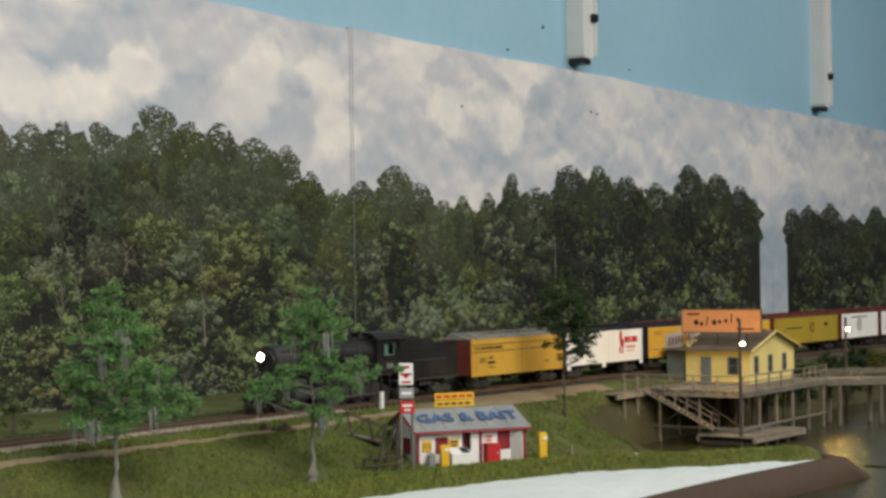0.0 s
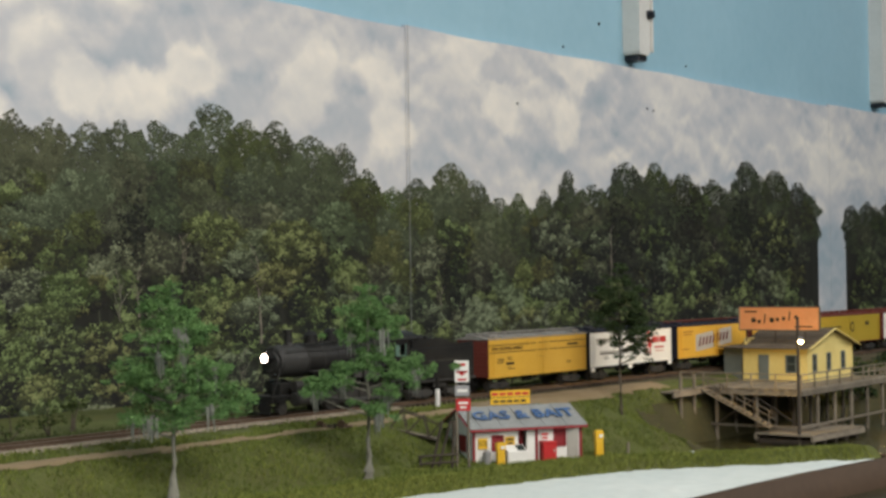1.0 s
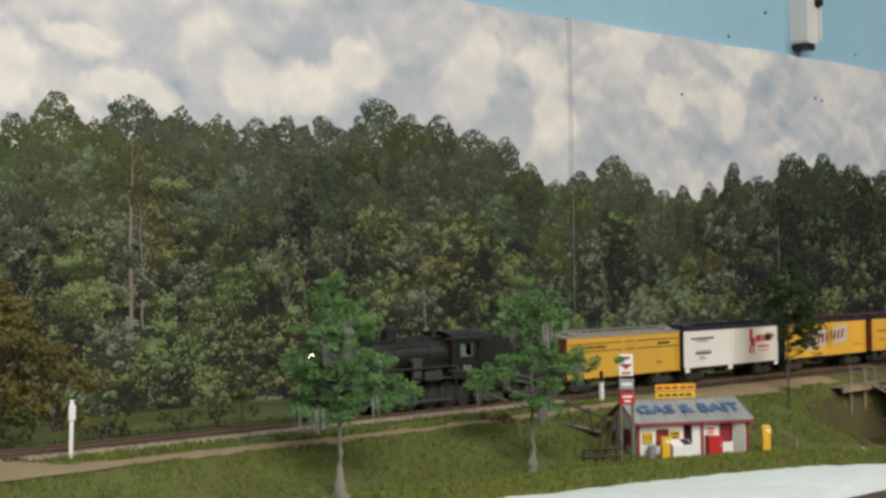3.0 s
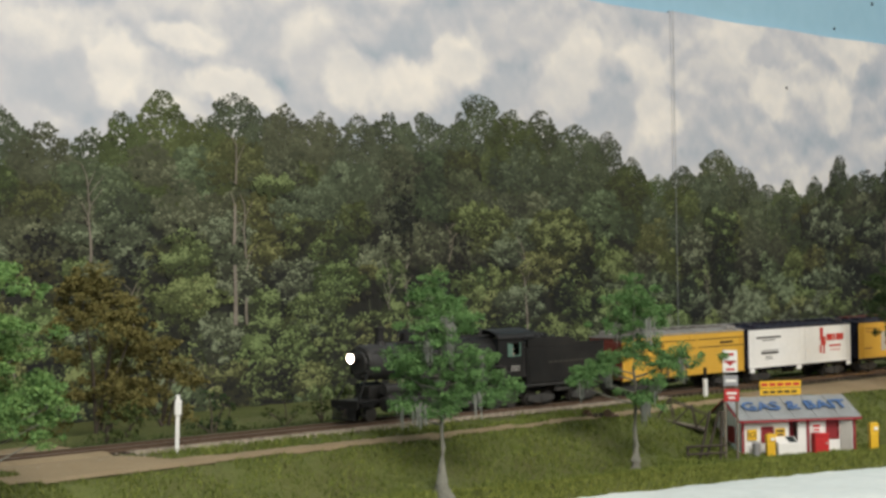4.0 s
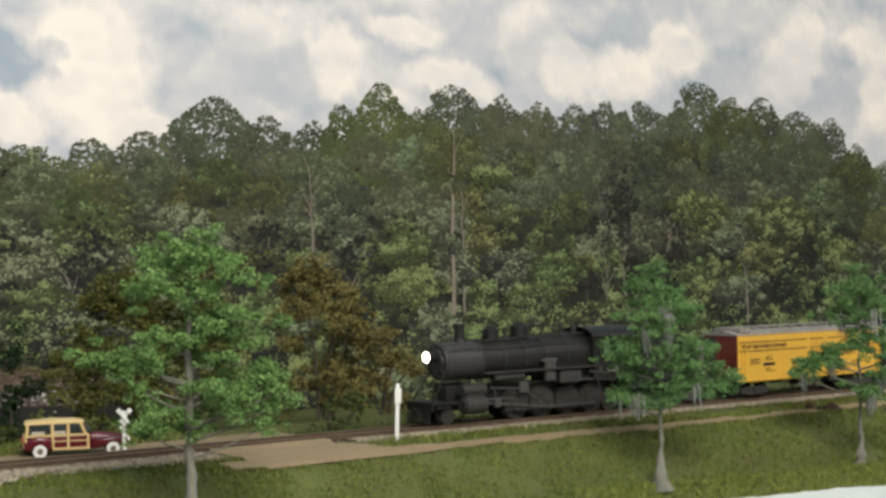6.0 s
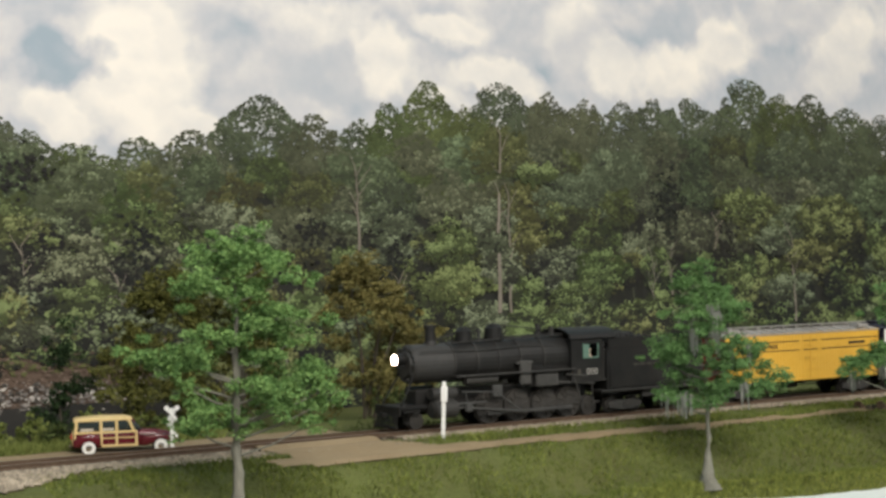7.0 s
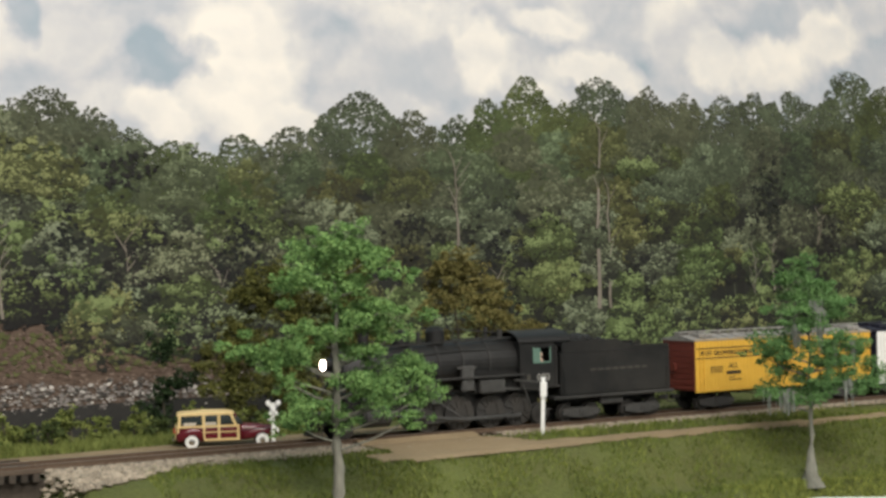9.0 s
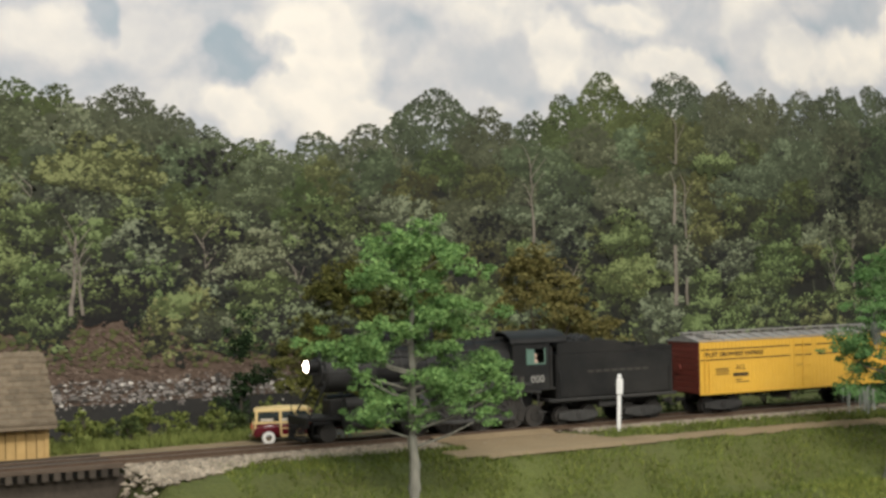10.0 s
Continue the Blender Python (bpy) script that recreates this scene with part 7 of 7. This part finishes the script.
bush_r = random.Random(77)
for i in range(30):
    x = 0.53 + i * 0.034 + bush_r.uniform(-0.008, 0.008)
    y = track_y(x) + 0.055 + bush_r.uniform(0, 0.03)
    h = bush_r.uniform(0.012, 0.030)
    shrub("bush", x, y, ground_z(x, y), bush_r.uniform(0.03, 0.05), h, bush_r.choice(("leaf_bush", "leaf_dark", "leaf_bush", "leaf_olive")), "low dark green bush along the back of the track", "bush", 100 + i, 150, 0.0013, group="bushes along the track")
for i in range(30):
    x = 0.205 + i * 0.0090 + bush_r.uniform(-0.005, 0.005)
    y = 0.872 + bush_r.uniform(-0.012, 0.020) + (0.015 if x > 0.34 else 0)
    h = bush_r.uniform(0.011, 0.021)
    shrub("bush", x, y, ground_z(x, y), bush_r.uniform(0.030, 0.044), h, bush_r.choice(("leaf_weed", "leaf_weed", "leaf_weed", "leaf_bush")), "low leafy green bush on the river side", "bush", 200 + i, 380, 0.0014, group="bushes at the river")
for i in range(13):
    x = 1.60 + i * 0.055
    y = 0.672 + bush_r.uniform(-0.014, 0.014)
    shrub("bush", x, y, -0.045, 0.075, bush_r.uniform(0.034, 0.050), bush_r.choice(("leaf_bush", "leaf_olive", "leaf_dark")), "dense green bush on the bank by the jetty", "bush", 300 + i, 300, 0.0016, group="bushes by the jetty")


def turf(name, n, place, height, material, label, seed):
    """Short static grass: leaning blades."""
    r, vs, fs = random.Random(seed), [], []
    for _ in range(n):
        p = place(r)
        if p is None:
            continue
        x, y, z = p
        a, h, w = r.random() * 6.28, height * r.uniform(0.5, 1.5), 0.00042
        k = len(vs)
        c, s = math.cos(a) * w, math.sin(a) * w
        vs += [(x - c, y - s, z - 0.0003), (x + c, y + s, z - 0.0003), (x + r.gauss(0, 0.5) * h, y + r.gauss(0, 0.5) * h, z + h)]
        fs.append((k, k + 1, k + 2))
    me = bpy.data.meshes.new(name)
    me.from_pydata(vs, [], fs)
    me.materials.append(M[material])
    return tagged(new(name, me), label, "grass", kind="stuff")


def meadow(x0, x1, y0, y1, thresh):
    def place(r):
        x, y = r.uniform(x0, x1), r.uniform(y0, y1)
        d = y - rim_y(x)
        if d < -0.006 or on_road(x, y) or ground_z(x, y) < WATER_Z + 0.006:
            return None
        if y > track_y(x) - (0.0215 if x > 0.50 else 0.035) + 0.004 * noise.noise((x * 60, y * 60, 9)) or (x < 0.280 and y < 0.79):
            return None
        if noise.noise((x * 38, y * 38, 4)) + 0.5 * noise.noise((x * 90, y * 90, 1)) < thresh + r.uniform(-0.15, 0.15):
            return None
        return x, y, ground_z(x, y)
    return place


turf("meadow_grass", 150000, meadow(0.255, 1.30, 0.50, 0.745, -0.35), 0.0020, "grass", "short olive green grass on the slope", 51)
turf("meadow_grass", 60000, meadow(0.255, 1.30, 0.50, 0.745, 0.12), 0.0025, "grass_light", "patches of lighter yellow green grass", 52)


def rim_place(r):
    x = r.uniform(0.60, 1.13)
    y = rim_y(x) + abs(r.gauss(0, 0.008)) - 0.004
    return x, y, ground_z(x, y)


turf("edge_grass", 26000, rim_place, 0.0017, "grass_light", "bright grass along the layout's edge", 53)


def verge_place(r):
    x = r.uniform(0.05, 1.7)
    y = track_y(x) + 0.032 + abs(r.gauss(0, 0.02))
    if x < 0.5 and y < 0.842:
        return None
    return x, y, ground_z(x, y)


def weed_place(r):
    x, y = r.uniform(0.08, 0.44), r.uniform(0.828, 0.905)
    if y < 0.838 + 0.008 * noise.noise((x * 40, y * 40, 2)) or (0.335 < x < 0.40 and y < 0.835) or x > 0.40 and y < 0.84:
        return None
    return x, y, ground_z(x, y)


turf("river_weeds", 26000, weed_place, 0.0050, "leaf_weed", "rank yellow green weeds between lane and river", 55)
turf("verge_grass", 26000, verge_place, 0.0022, "leaf_bush", "dark weeds behind the track", 54)

# ---- small things ----
M["paint_white"] = surface("post_white", (0.74, 0.74, 0.72), (0.84, 0.84, 0.82), 0.5, 300, 60, dirt=(0.55, 0.54, 0.5), dirt_amount=0.3)
M["maroon"] = surface("maroon_paint", (0.085, 0.006, 0.012), (0.115, 0.010, 0.018), 0.25, 200, 30, bump=0, spec=0.6)
M["ash_wood"] = surface("blond_wood", (0.60, 0.45, 0.20), (0.70, 0.54, 0.27), 0.4, 400, 80)
M["chrome"] = surface("chrome", (0.6, 0.6, 0.6), (0.7, 0.7, 0.7), 0.15, 100, 20, metal=1.0, bump=0)
M["tyre"] = surface("tyre_rubber", (0.015, 0.015, 0.015), (0.03, 0.03, 0.03), 0.8)
M["whitewall"] = surface("whitewall", (0.7, 0.7, 0.68), (0.78, 0.78, 0.76), 0.5, bump=0)

post = empty("marker_post", pose(0.5195, 0.735, ground_z(0.5195, 0.735) - 0.001, 0, 2, -35), "white wooden railway marker post with a small plate", "post")
part("shaft", box(BM(), -0.0011, 0.0011, -0.0009, 0.0009, 0, 0.0325, 0.0002), "paint_white", post)
part("plate", box(BM(), -0.0016, 0.0020, -0.0016, -0.0010, 0.0215, 0.0300, 0.0002), "paint_white", post)
post = empty("marker_post", pose(0.985, 0.7215, ground_z(0.985, 0.7215) - 0.001), "short post, white below and black above", "post")
part("white_shaft", box(BM(), -0.0015, 0.0015, -0.0012, 0.0012, 0, 0.0150, 0.0002), "paint_white", post)
part("black_top", box(BM(), -0.0012, 0.0012, -0.0010, 0.0010, 0.0150, 0.0235, 0.0003), "black", post, "black post top")
post = empty("fence_post", pose(1.028, 0.583, -0.042), "short weathered post at the waterside", "post")
part("shaft", rod(BM(), (0, 0, 0), (0.0004, 0, 0.0135), 0.0010, n=7), "wood_grey", post)
b = BM()
bmesh.ops.create_icosphere(b, subdivisions=2, radius=0.0026, matrix=Matrix.Diagonal((1.3, 1, 0.6, 1)))
for v in b.verts:
    v.co *= 1 + 0.2 * noise.noise(v.co * 900)
o = part("white_stone", b, "plaster")
o.location = (1.036, 0.536, -0.0345)
tagged(o, "small white stone on the grass edge", "stone")

# crossing sign
cb = empty("crossing_sign", pose(0.3850, 0.797, ground_z(0.3850, 0.797), 0, 0, -24), "white wooden railway crossing sign", "crossing sign")
part("post", box(BM(), -0.0010, 0.0010, -0.0008, 0.0008, 0, 0.0240, 0.0002), "paint_white", cb)
for s in (-1, 1):
    a = part("cross_arm", box(BM(), -0.0043, 0.0043, -0.0005, 0.0005, -0.0009, 0.0009, 0.0002), "paint_white", cb)
    a.matrix_basis = pose(0.0, -0.0014 - 0.0006 * s, 0.0205, 0, 52 * s, 0)
for k in (-1, 1):
    part("end_disc", rod(BM(), (k * 0.0027, -0.0022, 0.0242), (k * 0.0027, -0.0030, 0.0242), 0.0014, n=12), "paint_white", cb)
a = part("round_plate", rod(BM(), (-0.0016, -0.0022, 0.0165), (-0.0016, -0.0030, 0.0165), 0.0019, n=14), "paint_white", cb)

# the wood-panelled car, x forward
car = empty("station_wagon", pose(0.3664, 0.8185, ground_z(0.3664, 0.8185) + 0.0004, 0, 0, -22), "maroon station wagon with blond wood panelled body", "car")


def hull(sections, n=20):
    """A closed skin over rounded cross sections: x, half width, bottom, top, squareness."""
    b = BM()
    rings = []
    for x, hw, zb, zt, sq in sections:
        ring = []
        for i in range(n):
            a = 6.283185 * (i + 0.5) / n
            c, q = math.cos(a), math.sin(a)
            ring.append(b.verts.new((x, hw * math.copysign(abs(c) ** sq, c), (zb + zt) / 2 + (zt - zb) / 2 * math.copysign(abs(q) ** sq, q))))
        rings.append(ring)
    for ra, rb in zip(rings, rings[1:]):
        for i in range(n):
            b.faces.new((ra[i], ra[(i + 1) % n], rb[(i + 1) % n], rb[i]))
    b.faces.new(rings[0]), b.faces.new(rings[-1][::-1])
    return b


# nose and bonnet fall gently to a rounded front
part("bonnet", hull([(0.0050, 0.0074, 0.0040, 0.0128, 0.45), (0.0100, 0.0068, 0.0040, 0.0127, 0.5), (0.0170, 0.0058, 0.0040, 0.0122, 0.6), (0.0230, 0.0050, 0.0040, 0.0113, 0.65), (0.0265, 0.0042, 0.0042, 0.0100, 0.7), (0.0282, 0.0028, 0.0048, 0.0086, 0.8)]), "maroon", car, smooth=True)
part("body", hull([(-0.0268, 0.0074, 0.0036, 0.0122, 0.35), (-0.0255, 0.0081, 0.0034, 0.0126, 0.3), (-0.0100, 0.0084, 0.0034, 0.0127, 0.3), (0.0050, 0.0083, 0.0034, 0.0127, 0.3), (0.0085, 0.0078, 0.0036, 0.0126, 0.4)]), "maroon", car, smooth=True)
# greenhouse: dark glazing inside, blond frame round each window
part("glass", hull([(-0.0258, 0.0066, 0.0120, 0.0186, 0.4), (-0.0240, 0.0074, 0.0120, 0.0190, 0.4), (0.0020, 0.0074, 0.0120, 0.0192, 0.4), (0.0058, 0.0070, 0.0120, 0.0176, 0.5), (0.0092, 0.0064, 0.0120, 0.0132, 0.6)]), "glass", car, "dark glazing", True)
# pale colour that stands in for reflections on the side windows
M["headliner"] = surface("pale_window_glint", (0.45, 0.40, 0.33), (0.6, 0.55, 0.46), 0.6)
for s in (-1, 1):
    side = part("wood_side", box(BM(), -0.0262, 0.0072, s * 0.0084 - 0.0003, s * 0.0084 + 0.0003, 0.0114, 0.0126, 0.0002), "ash_wood", car, "blond wood framing")
    for x0, x1, z0, z1 in ((-0.0118, 0.0074, 0.0042, 0.0054), (-0.0262, -0.0252, 0.0054, 0.0114), (-0.0124, -0.0112, 0.0054, 0.0114), (-0.0044, -0.0032, 0.0054, 0.0114), (0.0060, 0.0072, 0.0054, 0.0114),
                           (-0.0112, -0.0044, 0.0086, 0.0092), (-0.0032, 0.0060, 0.0086, 0.0092)):
        part("rib", box(BM(), x0, x1, s * 0.0085 - 0.0003, s * 0.0085 + 0.0003, z0, z1, 0.0001), "ash_wood", side)
    for x, lean in ((-0.0252, 0.0004), (-0.0120, 0.0), (-0.0038, 0.0), (0.0052, -0.0026)):
        b = BM()
        prism(b, [(x - 0.0007, 0.0124), (x + 0.0008, 0.0124), (x + 0.0008 + lean, 0.0186), (x - 0.0007 + lean, 0.0186)], s * 0.0078 - 0.0005, s * 0.0078 + 0.0005)
        part("pillar", b, "ash_wood", side)
    part("roof_rail", hull([(-0.0262, 0.0003, 0.0178, 0.0190, 0.6), (0.0010, 0.0004, 0.0180, 0.0194, 0.6), (0.0036, 0.0003, 0.0172, 0.0186, 0.6)], 8), "ash_wood", side).location = (0, s * 0.0078, 0)
    # pale strips laid on the side glass as painted reflections
    for x in (-0.0185, -0.0078):
        part("seat_back", box(BM(), x - 0.0042, x + 0.0026, s * 0.0076 - 0.0001, s * 0.0076 + 0.0001, 0.0128, 0.0142), "headliner", car)
part("tailgate", box(BM(), -0.0272, -0.0264, -0.0070, 0.0070, 0.0050, 0.0126, 0.0003), "ash_wood", car)
part("roof", hull([(-0.0264, 0.0060, 0.0180, 0.0190, 0.6), (-0.0250, 0.0076, 0.0180, 0.0198, 0.7), (-0.0120, 0.0080, 0.0184, 0.0205, 0.7), (0.0000, 0.0078, 0.0183, 0.0202, 0.7), (0.0040, 0.0070, 0.0178, 0.0194, 0.6), (0.0052, 0.0056, 0.0174, 0.0182, 0.6)]), "ash_wood", car, smooth=True)
part("windscreen_frame", hull([(0.0040, 0.0066, 0.0176, 0.0190, 0.6), (0.0058, 0.0070, 0.0158, 0.0180, 0.4)]), "maroon", car, smooth=True)
# swollen fenders over the wheels
for s in (-1, 1):
    for xs in ([(-0.0268, 0.0010, 0.0050, 0.0080, 0.8), (-0.0250, 0.0019, 0.0040, 0.0098, 0.7), (-0.0215, 0.0024, 0.0044, 0.0116, 0.7), (-0.0180, 0.0025, 0.0060, 0.0119, 0.7), (-0.0145, 0.0022, 0.0050, 0.0113, 0.7), (-0.0122, 0.0012, 0.0044, 0.0092, 0.8)],
               [(0.0085, 0.0012, 0.0040, 0.0086, 0.8), (0.0120, 0.0021, 0.0040, 0.0097, 0.7), (0.0160, 0.0026, 0.0050, 0.0105, 0.7), (0.0200, 0.0028, 0.0060, 0.0107, 0.7), (0.0240, 0.0026, 0.0050, 0.0102, 0.7), (0.0270, 0.0020, 0.0046, 0.0090, 0.8), (0.0282, 0.0010, 0.0052, 0.0078, 0.9)]):
        part("fender", hull(xs, 14), "maroon", car, smooth=True).location = (0, s * (0.0080 if xs[0][0] < 0 else 0.0068), 0)
    part("chrome_strip", box(BM(), 0.0075, 0.0225, s * 0.0090 - 0.0002, s * 0.0090 + 0.0002, 0.0098, 0.0101), "chrome", car)
for x in (-0.0185, 0.0195):
    for s in (-1, 1):
        w = part("wheel", rod(BM(), (x, s * 0.0076, 0.0040), (x, s * 0.0102, 0.0040), 0.0040, n=20), "tyre", car)
        part("whitewall", rod(BM(), (x, s * 0.0102, 0.0040), (x, s * 0.0104, 0.0040), 0.0035, n=20), "whitewall", w, "white tyre wall")
        part("hubcap", rod(BM(), (x, s * 0.0104, 0.0040), (x, s * 0.0109, 0.0040), 0.0017, 0.0009, 12), "chrome", w)
part("front_bumper", box(BM(), 0.0292, 0.0300, -0.0082, 0.0082, 0.0044, 0.0058, 0.0003), "chrome", car)
part("rear_bumper", box(BM(), -0.0288, -0.0278, -0.0084, 0.0084, 0.0044, 0.0060, 0.0003), "chrome", car)
for s in (-1, 1):
    part("head_lamp", rod(BM(), (0.0274, s * 0.0066, 0.0082), (0.0286, s * 0.0066, 0.0082), 0.0012, n=12), "whitewall", car)
    part("tail_lamp", rod(BM(), (-0.0272, s * 0.0074, 0.0096), (-0.0280, s * 0.0074, 0.0096), 0.0007, n=10), "red", car)

# scrap by the road
scrap = empty("scrap_pile", pose(0.838, 0.7045, ground_z(0.838, 0.7045), 0, 0, -50), "small pile of rusty wheels and scrap on the verge", "scrap")
qr = random.Random(5)
for i in range(9):
    x = -0.014 + i * 0.0035
    part("scrap_piece", box(BM(), -0.0016, 0.0016, -0.0009, 0.0009, 0, qr.uniform(0.0012, 0.0035), 0.0003), qr.choice(("rail", "wood_dark", "paint_white", "rail")), scrap).matrix_basis = pose(x, qr.uniform(-0.003, 0.003), 0, 0, qr.uniform(-15, 15), qr.uniform(0, 90))
for i in range(2):
    part("scrap_wheel", rod(BM(), (-0.006 + i * 0.014, -0.003, 0.0026), (-0.006 + i * 0.014, -0.0022, 0.0028), 0.0028, n=14), "rail", scrap)


# ---- motion of the train: steady speed along the straight track ----
SPEED = 0.0533


def motions():
    for car, start in MOVERS:
        walk(car, [(t, on_track(0.88 + start - SPEED * t)) for t in (0.0, 5.0, 10.0)])
    for w, x, r in SPINNERS:
        step = 0.2 if r > 0.007 else 0.125
        n = int(10 / step)
        walk(w, [(i * step, pose(x, 0, r, 0, -math.degrees(SPEED * i * step / r), 0)) for i in range(n + 1)])


motions()
